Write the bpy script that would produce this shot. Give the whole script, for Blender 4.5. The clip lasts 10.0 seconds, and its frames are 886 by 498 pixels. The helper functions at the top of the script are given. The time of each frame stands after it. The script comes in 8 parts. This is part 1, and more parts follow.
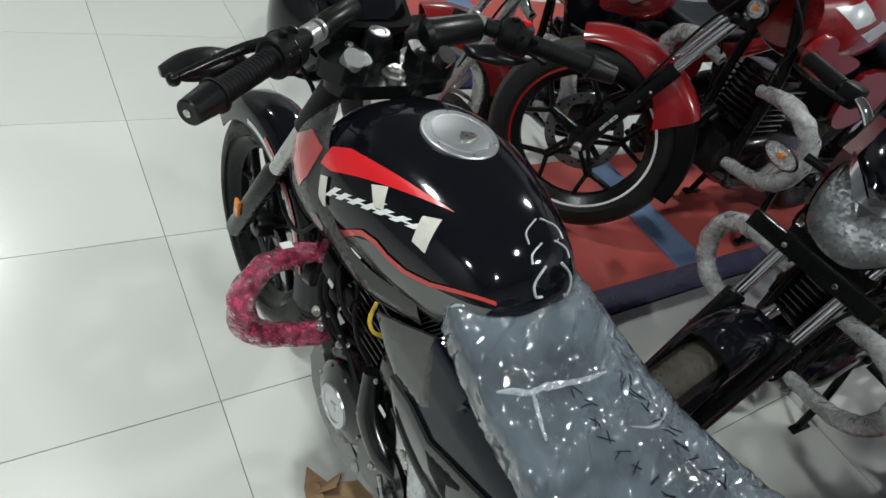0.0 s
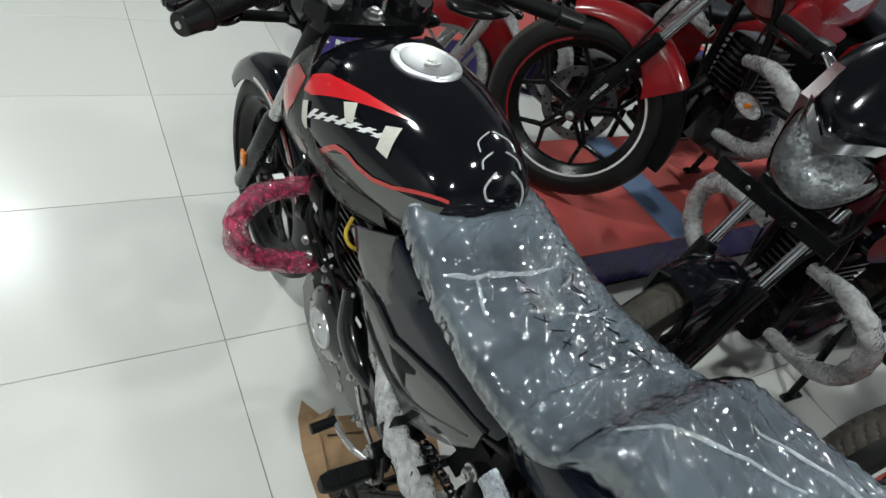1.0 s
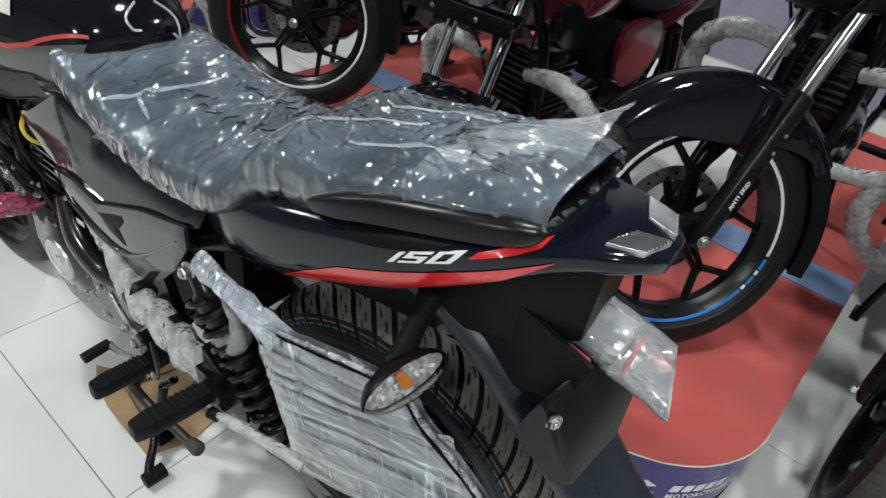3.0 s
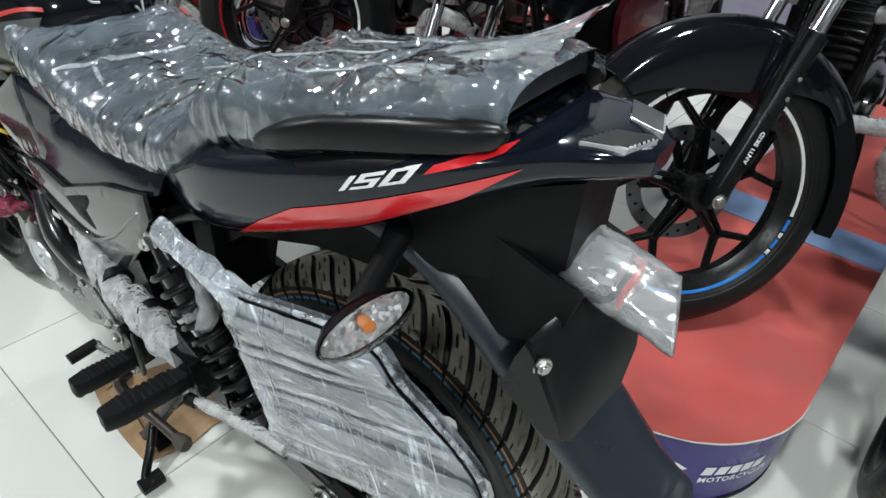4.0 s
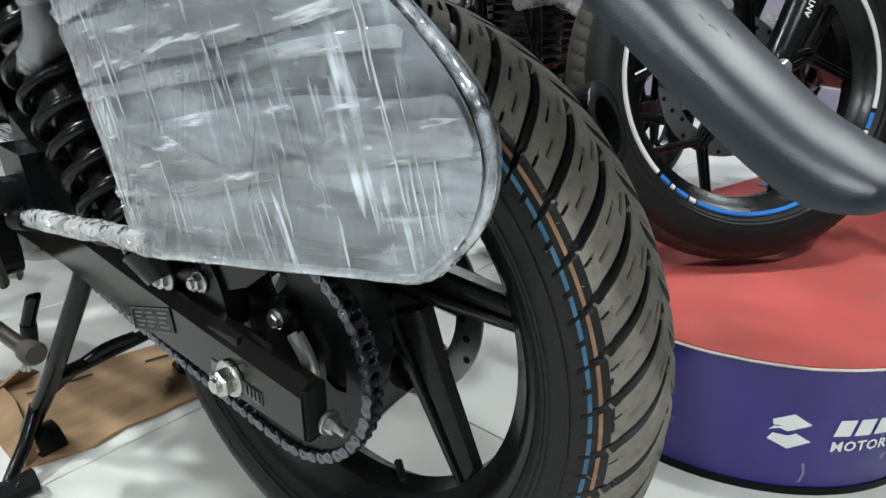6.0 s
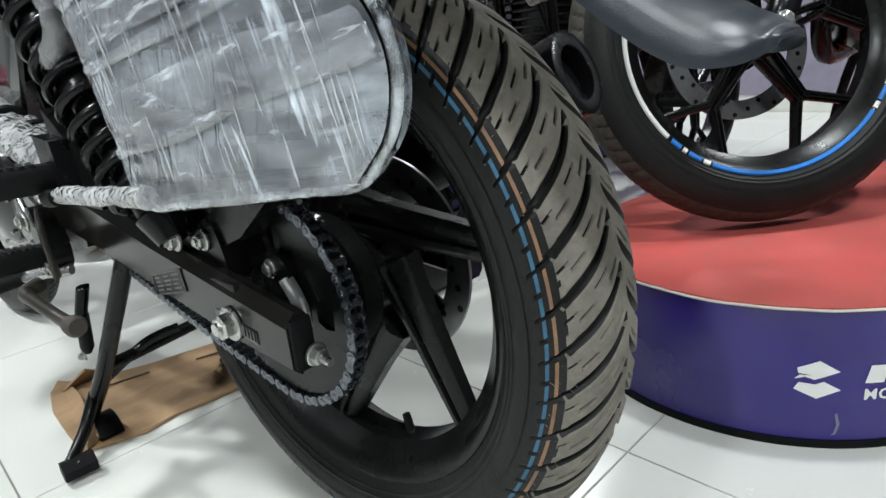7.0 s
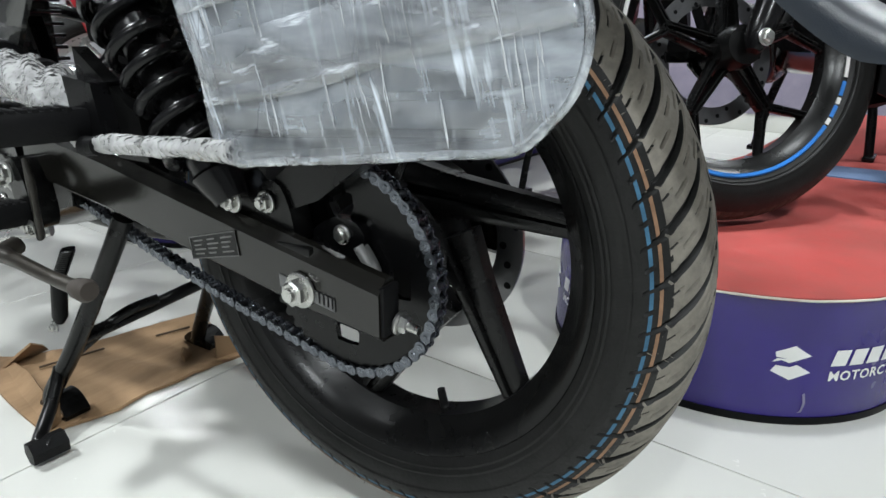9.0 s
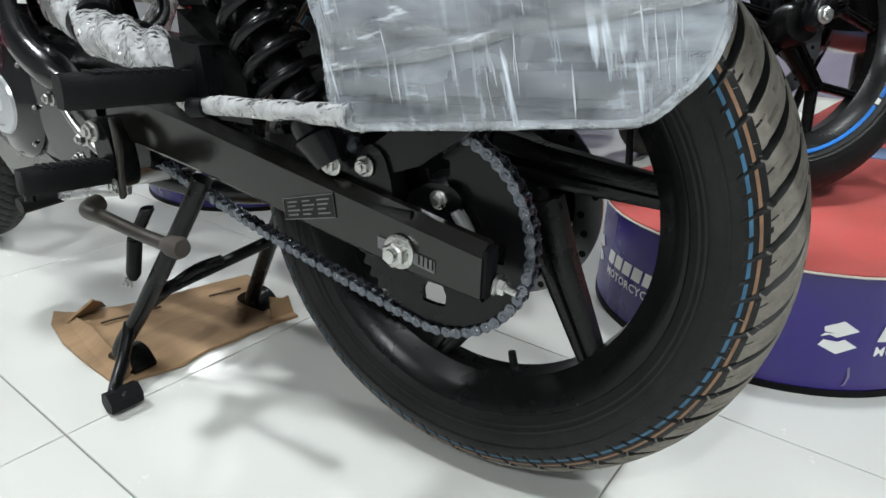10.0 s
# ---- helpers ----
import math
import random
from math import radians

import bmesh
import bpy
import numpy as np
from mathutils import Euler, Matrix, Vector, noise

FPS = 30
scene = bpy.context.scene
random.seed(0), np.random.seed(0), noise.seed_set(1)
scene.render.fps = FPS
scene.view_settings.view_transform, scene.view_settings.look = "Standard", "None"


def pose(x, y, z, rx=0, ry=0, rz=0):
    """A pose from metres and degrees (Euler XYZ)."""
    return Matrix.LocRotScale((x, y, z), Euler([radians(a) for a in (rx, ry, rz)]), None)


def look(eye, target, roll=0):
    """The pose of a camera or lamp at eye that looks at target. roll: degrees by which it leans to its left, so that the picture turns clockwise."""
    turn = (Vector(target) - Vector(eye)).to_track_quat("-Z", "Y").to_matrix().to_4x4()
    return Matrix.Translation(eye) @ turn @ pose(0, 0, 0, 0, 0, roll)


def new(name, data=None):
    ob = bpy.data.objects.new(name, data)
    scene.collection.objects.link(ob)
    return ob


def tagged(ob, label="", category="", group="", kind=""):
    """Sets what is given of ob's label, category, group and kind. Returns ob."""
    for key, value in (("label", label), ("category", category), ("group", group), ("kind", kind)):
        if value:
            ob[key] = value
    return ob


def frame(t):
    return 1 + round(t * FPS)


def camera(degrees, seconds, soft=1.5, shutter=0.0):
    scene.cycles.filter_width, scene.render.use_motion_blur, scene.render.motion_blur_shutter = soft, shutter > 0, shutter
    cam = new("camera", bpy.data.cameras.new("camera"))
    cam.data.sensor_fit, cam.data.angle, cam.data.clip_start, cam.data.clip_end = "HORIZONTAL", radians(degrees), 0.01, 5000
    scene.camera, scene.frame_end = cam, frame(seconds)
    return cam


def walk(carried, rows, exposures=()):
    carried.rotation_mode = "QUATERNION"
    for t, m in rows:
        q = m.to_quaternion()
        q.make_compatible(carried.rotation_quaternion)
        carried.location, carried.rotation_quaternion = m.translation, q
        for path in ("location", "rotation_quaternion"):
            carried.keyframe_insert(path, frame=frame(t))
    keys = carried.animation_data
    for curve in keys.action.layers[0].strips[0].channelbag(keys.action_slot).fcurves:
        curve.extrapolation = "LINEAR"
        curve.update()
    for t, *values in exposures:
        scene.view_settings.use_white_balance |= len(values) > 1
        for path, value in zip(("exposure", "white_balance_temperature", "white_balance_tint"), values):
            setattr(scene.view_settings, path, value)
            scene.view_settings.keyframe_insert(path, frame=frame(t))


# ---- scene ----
cam = camera(71.9, 10.0)
PATH = [
    (0, (-0.578, 0.256, 1.432), (0.562, 1.245, 0.12), 22.5),
    (0.5, (-0.579, 0.165, 1.429), (0.53, 1.193, 0.119), 20.7),
    (1, (-0.579, 0.044, 1.413), (0.491, 1.111, 0.102), 20.8),
    (1.5, (-0.573, -0.07, 1.386), (0.48, 1.048, 0.106), 16.8),
    (2, (-0.56, -0.17, 1.321), (0.558, 0.882, 0.039), 13.2),
    (2.5, (-0.536, -0.25, 1.275), (0.734, 0.641, 0.012), 12.9),
    (3, (-0.517, -0.327, 1.243), (0.862, 0.463, 0.028), 10.4),
    (3.2, (-0.508, -0.353, 1.223), (0.86, 0.455, 0.007), 8.4),
    (4.3, (-0.457, -0.382, 1.097), (0.914, 0.51, -0.054), 4.0),
    (4.5, (-0.447, -0.357, 1.059), (0.97, 0.497, -0.066), 3.9),
    (5, (-0.427, -0.338, 0.904), (1.061, 0.496, -0.14), 3.4),
    (5.5, (-0.395, -0.363, 0.747), (1.142, 0.607, -0.087), 2.2),
    (6, (-0.39, -0.397, 0.617), (1.128, 0.688, -0.104), 0.5),
    (6.2, (-0.38, -0.406, 0.6), (1.106, 0.699, -0.156), -1.0),
    (7.3, (-0.394, -0.519, 0.546), (0.992, 0.802, -0.033), -5.2),
    (7.5, (-0.4, -0.523, 0.545), (0.976, 0.8, -0.051), -3.6),
    (8, (-0.417, -0.5, 0.526), (1.046, 0.695, -0.132), -1.4),
    (8.5, (-0.446, -0.44, 0.524), (1.104, 0.627, -0.154), 0.3),
    (9, (-0.492, -0.367, 0.545), (1.107, 0.63, -0.124), 0.4),
    (9.5, (-0.536, -0.325, 0.536), (1.068, 0.619, -0.196), 1.6),
    (10, (-0.556, -0.309, 0.545), (1.011, 0.68, -0.209), 1.8),
]
walk(cam, [(t, look(eye, target, roll)) for t, eye, target, roll in PATH],
     exposures=[(0, 0.0, 6500, 10), (2, 0.05, 6480, 10), (3, 0.25, 6400, 11), (4.5, 0.50, 6380, 11), (7.5, 0.72, 6380, 12), (10, 0.68, 6380, 13)])

# ---- world and lamps ----
world = bpy.data.worlds.new("showroom_world")
world.use_nodes = True
scene.world = world
world.node_tree.nodes["Background"].inputs[0].default_value = (0.75, 0.8, 0.9, 1)
world.node_tree.nodes["Background"].inputs[1].default_value = 0.03
scene.view_settings.exposure = 0.0

# x, y, brightness; those at x 2.7 and -3.0 are added fill without known source
LAMPS = [(-0.92, 4.75, 1.1), (-0.92, 1.55, 1.1), (-0.92, -1.7, 1.1), (0.85, -0.45, 0.55), (2.7, -1.9, 0.9), (2.7, 1.4, 0.9), (2.7, 4.7, 0.9), (-3.0, -0.4, 1.1)]
CEIL = 3.0
LAMP_POWER = 36.0

# ---- materials ----


def nodes_of(name):
    m = bpy.data.materials.new(name)
    m.use_nodes = True
    nt = m.node_tree
    return m, nt, nt.nodes["Principled BSDF"]


def link(nt, a, b):
    nt.links.new(a, b)


def noise_tex(nt, scale, detail=4.0, rough=0.6, distort=0.0, stretch=None):
    tc = nt.nodes.new("ShaderNodeTexCoord")
    n = nt.nodes.new("ShaderNodeTexNoise")
    n.inputs["Scale"].default_value = scale
    n.inputs["Detail"].default_value = detail
    n.inputs["Roughness"].default_value = rough
    n.inputs["Distortion"].default_value = distort
    if stretch:
        mp = nt.nodes.new("ShaderNodeMapping")
        mp.inputs["Scale"].default_value = stretch
        link(nt, tc.outputs["Object"], mp.inputs[0])
        link(nt, mp.outputs[0], n.inputs["Vector"])
    else:
        link(nt, tc.outputs["Object"], n.inputs["Vector"])
    return n


def ramp(nt, src, lo, hi, a, b):
    r = nt.nodes.new("ShaderNodeMapRange")
    r.inputs[1].default_value, r.inputs[2].default_value = lo, hi
    r.inputs[3].default_value, r.inputs[4].default_value = a, b
    link(nt, src, r.inputs[0])
    return r.outputs[0]


def mix_col(nt, fac, c1, c2):
    m = nt.nodes.new("ShaderNodeMix")
    m.data_type = "RGBA"
    link(nt, fac, m.inputs[0])
    m.inputs[6].default_value = (*c1, 1)
    m.inputs[7].default_value = (*c2, 1)
    return m.outputs[2]


def surface(name, col, rough=0.5, metal=0.0, coat=0.0, vary=0.15, scale=8.0, bump=0.0, bscale=60.0, rvary=0.08, stretch=None, col2=None, spec=0.5):
    """Colour that varies at two scales, roughness that varies, and a fine relief."""
    m, nt, b = nodes_of(name)
    n1 = noise_tex(nt, scale, 5, 0.65, 0.3, stretch)
    c2 = col2 or tuple(c * (1 - vary) for c in col)
    n2 = noise_tex(nt, scale * 9, 3, 0.6)
    ad = nt.nodes.new("ShaderNodeMath")
    ad.operation = "MULTIPLY_ADD"
    link(nt, n2.outputs[0], ad.inputs[0])
    ad.inputs[1].default_value = 0.35
    link(nt, n1.outputs[0], ad.inputs[2])
    f = ramp(nt, ad.outputs[0], 0.45, 0.9, 0, 1)
    link(nt, mix_col(nt, f, col, c2), b.inputs["Base Color"])
    link(nt, ramp(nt, n1.outputs[0], 0.3, 0.7, max(0.02, rough - rvary), min(1, rough + rvary)), b.inputs["Roughness"])
    b.inputs["Metallic"].default_value = metal
    b.inputs["Coat Weight"].default_value = coat
    b.inputs["Coat Roughness"].default_value = 0.04
    b.inputs["Specular IOR Level"].default_value = spec
    if bump:
        bn = noise_tex(nt, bscale, 4, 0.6, 0.0, stretch)
        bp = nt.nodes.new("ShaderNodeBump")
        bp.inputs["Strength"].default_value = bump
        bp.inputs["Distance"].default_value = 0.002
        link(nt, bn.outputs[0], bp.inputs["Height"])
        link(nt, bp.outputs[0], b.inputs["Normal"])
    return m


def clear(name, tint, rough=0.03, bump=0.0, bscale=40.0, ior=1.49):
    m, nt, b = nodes_of(name)
    b.inputs["Base Color"].default_value = (*tint, 1)
    b.inputs["Roughness"].default_value = rough
    b.inputs["Transmission Weight"].default_value = 1.0
    b.inputs["IOR"].default_value = ior
    if bump:
        bn = noise_tex(nt, bscale, 2)
        bp = nt.nodes.new("ShaderNodeBump")
        bp.inputs["Strength"].default_value = bump
        bp.inputs["Distance"].default_value = 0.003
        link(nt, bn.outputs[0], bp.inputs["Height"])
        link(nt, bp.outputs[0], b.inputs["Normal"])
    return m


def fresnel_gloss(nt, under, rough, normal=None, ior=1.5, gain=1.0):
    """Adds a clear glossy skin over a shader."""
    fr = nt.nodes.new("ShaderNodeFresnel")
    fr.inputs["IOR"].default_value = ior
    gl = nt.nodes.new("ShaderNodeBsdfGlossy")
    gl.inputs["Roughness"].default_value = rough
    if normal:
        link(nt, normal, gl.inputs["Normal"])
        link(nt, normal, fr.inputs["Normal"])
    mu = nt.nodes.new("ShaderNodeMath")
    mu.operation, mu.use_clamp = "MULTIPLY", True
    link(nt, fr.outputs[0], mu.inputs[0])
    mu.inputs[1].default_value = gain
    mx = nt.nodes.new("ShaderNodeMixShader")
    link(nt, mu.outputs[0], mx.inputs[0])
    link(nt, under, mx.inputs[1])
    link(nt, gl.outputs[0], mx.inputs[2])
    return mx.outputs[0]


def thin_clear(name, tint, rough=0.04, bump=0.0, bscale=60.0):
    """A thin clear moulding: what lies behind shows through, the surface shines."""
    m, nt, b = nodes_of(name)
    out = nt.nodes["Material Output"]
    tr = nt.nodes.new("ShaderNodeBsdfTransparent")
    tr.inputs[0].default_value = (*tint, 1)
    nrm = None
    if bump:
        bn = noise_tex(nt, bscale, 2)
        bp = nt.nodes.new("ShaderNodeBump")
        bp.inputs["Strength"].default_value, bp.inputs["Distance"].default_value = bump, 0.003
        link(nt, bn.outputs[0], bp.inputs["Height"])
        nrm = bp.outputs[0]
    link(nt, fresnel_gloss(nt, tr.outputs[0], rough, nrm, 1.5, 1.3), out.inputs["Surface"])
    return m


def film(name, haze, col, cells=26.0, stretch=(1, 1, 1), turn=(0, 0, 0), tilt=0.5, rough=0.10, gain=2.0, crease=0.5, bubble=0.0, patch=6.0, wobble=0.03, grain=(1, 1, 1), bands=None, contrast=0.4):
    """Thin polythene: mostly see-through, milky where it lies double, with flat facets and creases that catch the lamps."""
    m, nt, b = nodes_of(name)
    out = nt.nodes["Material Output"]
    tc = nt.nodes.new("ShaderNodeTexCoord")
    mp = nt.nodes.new("ShaderNodeMapping")
    mp.inputs["Scale"].default_value = stretch
    mp.inputs["Rotation"].default_value = turn
    link(nt, tc.outputs["Object"], mp.inputs[0])
    wob = nt.nodes.new("ShaderNodeTexNoise")
    wob.inputs["Scale"].default_value = 9.0
    wob.inputs["Detail"].default_value = 2.0
    link(nt, mp.outputs[0], wob.inputs["Vector"])
    sc = nt.nodes.new("ShaderNodeVectorMath")
    sc.operation = "MULTIPLY_ADD"
    link(nt, wob.outputs["Color"], sc.inputs[0])
    sc.inputs[1].default_value = (wobble,) * 3
    link(nt, mp.outputs[0], sc.inputs[2])
    height = None
    for k, (f, t) in enumerate(((1.0, tilt), (2.7, tilt * 0.6))):
        v = nt.nodes.new("ShaderNodeTexVoronoi")
        v.inputs["Scale"].default_value = cells * f
        link(nt, sc.outputs[0], v.inputs["Vector"])
        off = nt.nodes.new("ShaderNodeVectorMath")
        off.operation = "SUBTRACT"
        link(nt, sc.outputs[0], off.inputs[0])
        link(nt, v.outputs["Position"], off.inputs[1])
        rn = nt.nodes.new("ShaderNodeVectorMath")
        rn.operation = "MULTIPLY_ADD"
        link(nt, v.outputs["Color"], rn.inputs[0])
        rn.inputs[1].default_value = (2 * t,) * 3
        rn.inputs[2].default_value = (-t,) * 3
        dt = nt.nodes.new("ShaderNodeVectorMath")
        dt.operation = "DOT_PRODUCT"
        link(nt, rn.outputs[0], dt.inputs[0])
        link(nt, off.outputs[0], dt.inputs[1])
        if height is None:
            height = dt.outputs["Value"]
        else:
            ad = nt.nodes.new("ShaderNodeMath")
            link(nt, height, ad.inputs[0])
            link(nt, dt.outputs["Value"], ad.inputs[1])
            height = ad.outputs[0]
    if bands:
        fz, fy, slope = bands
        dt = nt.nodes.new("ShaderNodeVectorMath")
        dt.operation = "DOT_PRODUCT"
        link(nt, tc.outputs["Object"], dt.inputs[0])
        dt.inputs[1].default_value = (0, fy, fz)
        wn = noise_tex(nt, 7, 2)
        a1 = nt.nodes.new("ShaderNodeMath")
        a1.operation = "MULTIPLY_ADD"
        link(nt, wn.outputs[0], a1.inputs[0])
        a1.inputs[1].default_value = 7.0
        link(nt, dt.outputs["Value"], a1.inputs[2])
        sn = nt.nodes.new("ShaderNodeMath")
        sn.operation = "SINE"
        link(nt, a1.outputs[0], sn.inputs[0])
        a2 = nt.nodes.new("ShaderNodeMath")
        a2.operation = "MULTIPLY_ADD"
        link(nt, sn.outputs[0], a2.inputs[0])
        a2.inputs[1].default_value = slope / fz
        link(nt, height, a2.inputs[2])
        height = a2.outputs[0]
    if bubble:
        v = nt.nodes.new("ShaderNodeTexVoronoi")
        v.inputs["Scale"].default_value = bubble
        link(nt, tc.outputs["Object"], v.inputs["Vector"])
        ma = nt.nodes.new("ShaderNodeMath")
        ma.operation = "MULTIPLY_ADD"
        link(nt, v.outputs["Distance"], ma.inputs[0])
        ma.inputs[1].default_value = -0.004
        link(nt, height, ma.inputs[2])
        height = ma.outputs[0]
    bp = nt.nodes.new("ShaderNodeBump")
    bp.inputs["Strength"].default_value = 1.0
    bp.inputs["Distance"].default_value = 1.0
    link(nt, height, bp.inputs["Height"])
    ve = nt.nodes.new("ShaderNodeTexVoronoi")
    ve.feature = "DISTANCE_TO_EDGE"
    ve.inputs["Scale"].default_value = cells
    link(nt, sc.outputs[0], ve.inputs["Vector"])
    line = ramp(nt, ve.outputs["Distance"], 0.0, 0.07, crease * haze * 3, 0.0)
    mq = nt.nodes.new("ShaderNodeMapping")
    mq.inputs["Scale"].default_value = grain
    mq.inputs["Rotation"].default_value = turn
    link(nt, tc.outputs["Object"], mq.inputs[0])
    n1 = nt.nodes.new("ShaderNodeTexNoise")
    n1.inputs["Scale"].default_value = patch
    n1.inputs["Detail"].default_value = 4.0
    link(nt, mq.outputs[0], n1.inputs["Vector"])
    hz = ramp(nt, n1.outputs[0], 0.38, 0.66, haze * (1 - contrast), min(0.95, haze * (1 + contrast)))
    ad = nt.nodes.new("ShaderNodeMath")
    ad.use_clamp = True
    link(nt, line, ad.inputs[0])
    link(nt, hz, ad.inputs[1])
    df = nt.nodes.new("ShaderNodeBsdfDiffuse")
    df.inputs["Color"].default_value = (*col, 1)
    tr = nt.nodes.new("ShaderNodeBsdfTransparent")
    mx = nt.nodes.new("ShaderNodeMixShader")
    link(nt, ad.outputs[0], mx.inputs[0])
    link(nt, tr.outputs[0], mx.inputs[1])
    link(nt, df.outputs[0], mx.inputs[2])
    link(nt, fresnel_gloss(nt, mx.outputs[0], rough, bp.outputs[0], 1.5, gain), out.inputs["Surface"])
    return m


def wrinkled(name, haze, col, layers, rough=0.12, gain=1.6, patch=7.0, contrast=0.35, spread=(1, 1, 1), crease=0.0, streaks=()):
    """Thin polythene with soft pulled wrinkles; layers: (scale, turn, frequency, height) of ridges; streaks: (stretch,
    turn, frequency, from, to, density) of bunched film, with its lamp glints painted in as white haze.
    """
    m, nt, b = nodes_of(name)
    out = nt.nodes["Material Output"]
    tc = nt.nodes.new("ShaderNodeTexCoord")
    height, lines = None, []
    for scale, turn, freq, amp in layers:
        mp = nt.nodes.new("ShaderNodeMapping")
        mp.vector_type = "TEXTURE"
        mp.inputs["Scale"].default_value = [1 / k for k in scale]
        mp.inputs["Rotation"].default_value = turn
        link(nt, tc.outputs["Object"], mp.inputs[0])
        n = nt.nodes.new("ShaderNodeTexNoise")
        n.inputs["Scale"].default_value = freq
        n.inputs["Detail"].default_value = 1.6
        n.inputs["Roughness"].default_value = 0.4
        n.inputs["Distortion"].default_value = 0.5
        link(nt, mp.outputs[0], n.inputs["Vector"])
        val = n.outputs[0]
        for op, k in (("SUBTRACT", 0.5), ("ABSOLUTE", 0.0), ("MULTIPLY", -2.0 * amp)):
            ma = nt.nodes.new("ShaderNodeMath")
            ma.operation = op
            link(nt, val, ma.inputs[0])
            ma.inputs[1].default_value = k
            val = ma.outputs[0]
            if op == "ABSOLUTE":
                lines.append(ramp(nt, val, 0.0, 0.035, crease, 0.0))
        if height is None:
            height = val
        else:
            ad = nt.nodes.new("ShaderNodeMath")
            link(nt, height, ad.inputs[0])
            link(nt, val, ad.inputs[1])
            height = ad.outputs[0]
    bp = nt.nodes.new("ShaderNodeBump")
    bp.inputs["Strength"].default_value = 1.0
    bp.inputs["Distance"].default_value = 1.0
    link(nt, height, bp.inputs["Height"])
    n1 = noise_tex(nt, patch, 5, 0.6, 0.4, spread)
    hz = ramp(nt, n1.outputs[0], 0.34, 0.68, haze * (1 - contrast), min(0.95, haze * (1 + contrast)))
    for ln in lines if crease else ():
        ad = nt.nodes.new("ShaderNodeMath")
        link(nt, hz, ad.inputs[0])
        link(nt, ln, ad.inputs[1])
        hz = ad.outputs[0]
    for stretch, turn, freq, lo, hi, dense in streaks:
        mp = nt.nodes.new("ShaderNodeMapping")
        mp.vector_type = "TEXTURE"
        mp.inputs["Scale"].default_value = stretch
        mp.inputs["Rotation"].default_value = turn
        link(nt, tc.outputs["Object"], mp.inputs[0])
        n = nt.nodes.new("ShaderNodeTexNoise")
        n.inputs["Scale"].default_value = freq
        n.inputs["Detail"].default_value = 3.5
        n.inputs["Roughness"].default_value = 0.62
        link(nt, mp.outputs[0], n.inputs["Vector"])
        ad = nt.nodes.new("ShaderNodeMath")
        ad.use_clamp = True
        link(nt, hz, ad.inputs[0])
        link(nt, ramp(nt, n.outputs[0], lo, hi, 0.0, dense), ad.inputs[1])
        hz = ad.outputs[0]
    df = nt.nodes.new("ShaderNodeBsdfDiffuse")
    df.inputs["Color"].default_value = (*col, 1)
    if not streaks:
        link(nt, bp.outputs[0], df.inputs["Normal"])
    tr = nt.nodes.new("ShaderNodeBsdfTransparent")
    mx = nt.nodes.new("ShaderNodeMixShader")
    link(nt, hz, mx.inputs[0])
    link(nt, tr.outputs[0], mx.inputs[1])
    link(nt, df.outputs[0], mx.inputs[2])
    link(nt, fresnel_gloss(nt, mx.outputs[0], rough, bp.outputs[0], 1.5, gain), out.inputs["Surface"])
    return m


def crystal(name, col, cells, tilt, rough=0.12, metal=0.4):
    """Bright lamp bowl pressed into many small facets."""
    m, nt, b = nodes_of(name)
    tc = nt.nodes.new("ShaderNodeTexCoord")
    v = nt.nodes.new("ShaderNodeTexVoronoi")
    v.inputs["Scale"].default_value = cells
    link(nt, tc.outputs["Object"], v.inputs["Vector"])
    off = nt.nodes.new("ShaderNodeVectorMath")
    off.operation = "SUBTRACT"
    link(nt, tc.outputs["Object"], off.inputs[0])
    link(nt, v.outputs["Position"], off.inputs[1])
    rn = nt.nodes.new("ShaderNodeVectorMath")
    rn.operation = "MULTIPLY_ADD"
    link(nt, v.outputs["Color"], rn.inputs[0])
    rn.inputs[1].default_value = (2 * tilt,) * 3
    rn.inputs[2].default_value = (-tilt,) * 3
    dt = nt.nodes.new("ShaderNodeVectorMath")
    dt.operation = "DOT_PRODUCT"
    link(nt, rn.outputs[0], dt.inputs[0])
    link(nt, off.outputs[0], dt.inputs[1])
    bp = nt.nodes.new("ShaderNodeBump")
    bp.inputs["Distance"].default_value = 1.0
    link(nt, dt.outputs["Value"], bp.inputs["Height"])
    link(nt, bp.outputs[0], b.inputs["Normal"])
    b.inputs["Base Color"].default_value = (*col, 1)
    b.inputs["Metallic"].default_value = metal
    b.inputs["Roughness"].default_value = rough
    return m


BLACK_PAINT = surface("black_gloss_paint", (0.0035, 0.004, 0.006), 0.09, 0.0, 0.0, 0.2, 4, 0.0, rvary=0.03)
NAVY_PAINT = surface("blue_black_gloss_paint", (0.004, 0.006, 0.012), 0.10, 0.0, 0.0, 0.2, 4, rvary=0.03, spec=0.38)
GREY_PAINT = surface("graphite_paint", (0.115, 0.117, 0.110), 0.24, 0.35, 0.3, 0.12, 5, spec=0.5)
DARK_RED = surface("deep_red_gloss_paint", (0.22, 0.009, 0.012), 0.22, 0.0, 0.6, 0.2, 5)
PANEL_GREY = surface("dark_graphite_panel", (0.026, 0.027, 0.026), 0.09, 0.0, 0.5, 0.15, 5, rvary=0.03, spec=0.5)
SCUFF = surface("pale_scuff", (0.20, 0.18, 0.30), 0.6, 0.0, 0.0, 0.3, 30)
RED_PAINT = surface("red_gloss_paint", (0.66, 0.016, 0.022), 0.22, 0.0, 0.7, 0.15, 5)
RED_DULL = surface("red_graphic", (0.50, 0.05, 0.045), 0.3, 0.0, 0.3, 0.15, 6)
SILVER_PAINT = surface("silver_graphic", (0.55, 0.56, 0.57), 0.3, 0.3, 0.3, 0.12, 8)
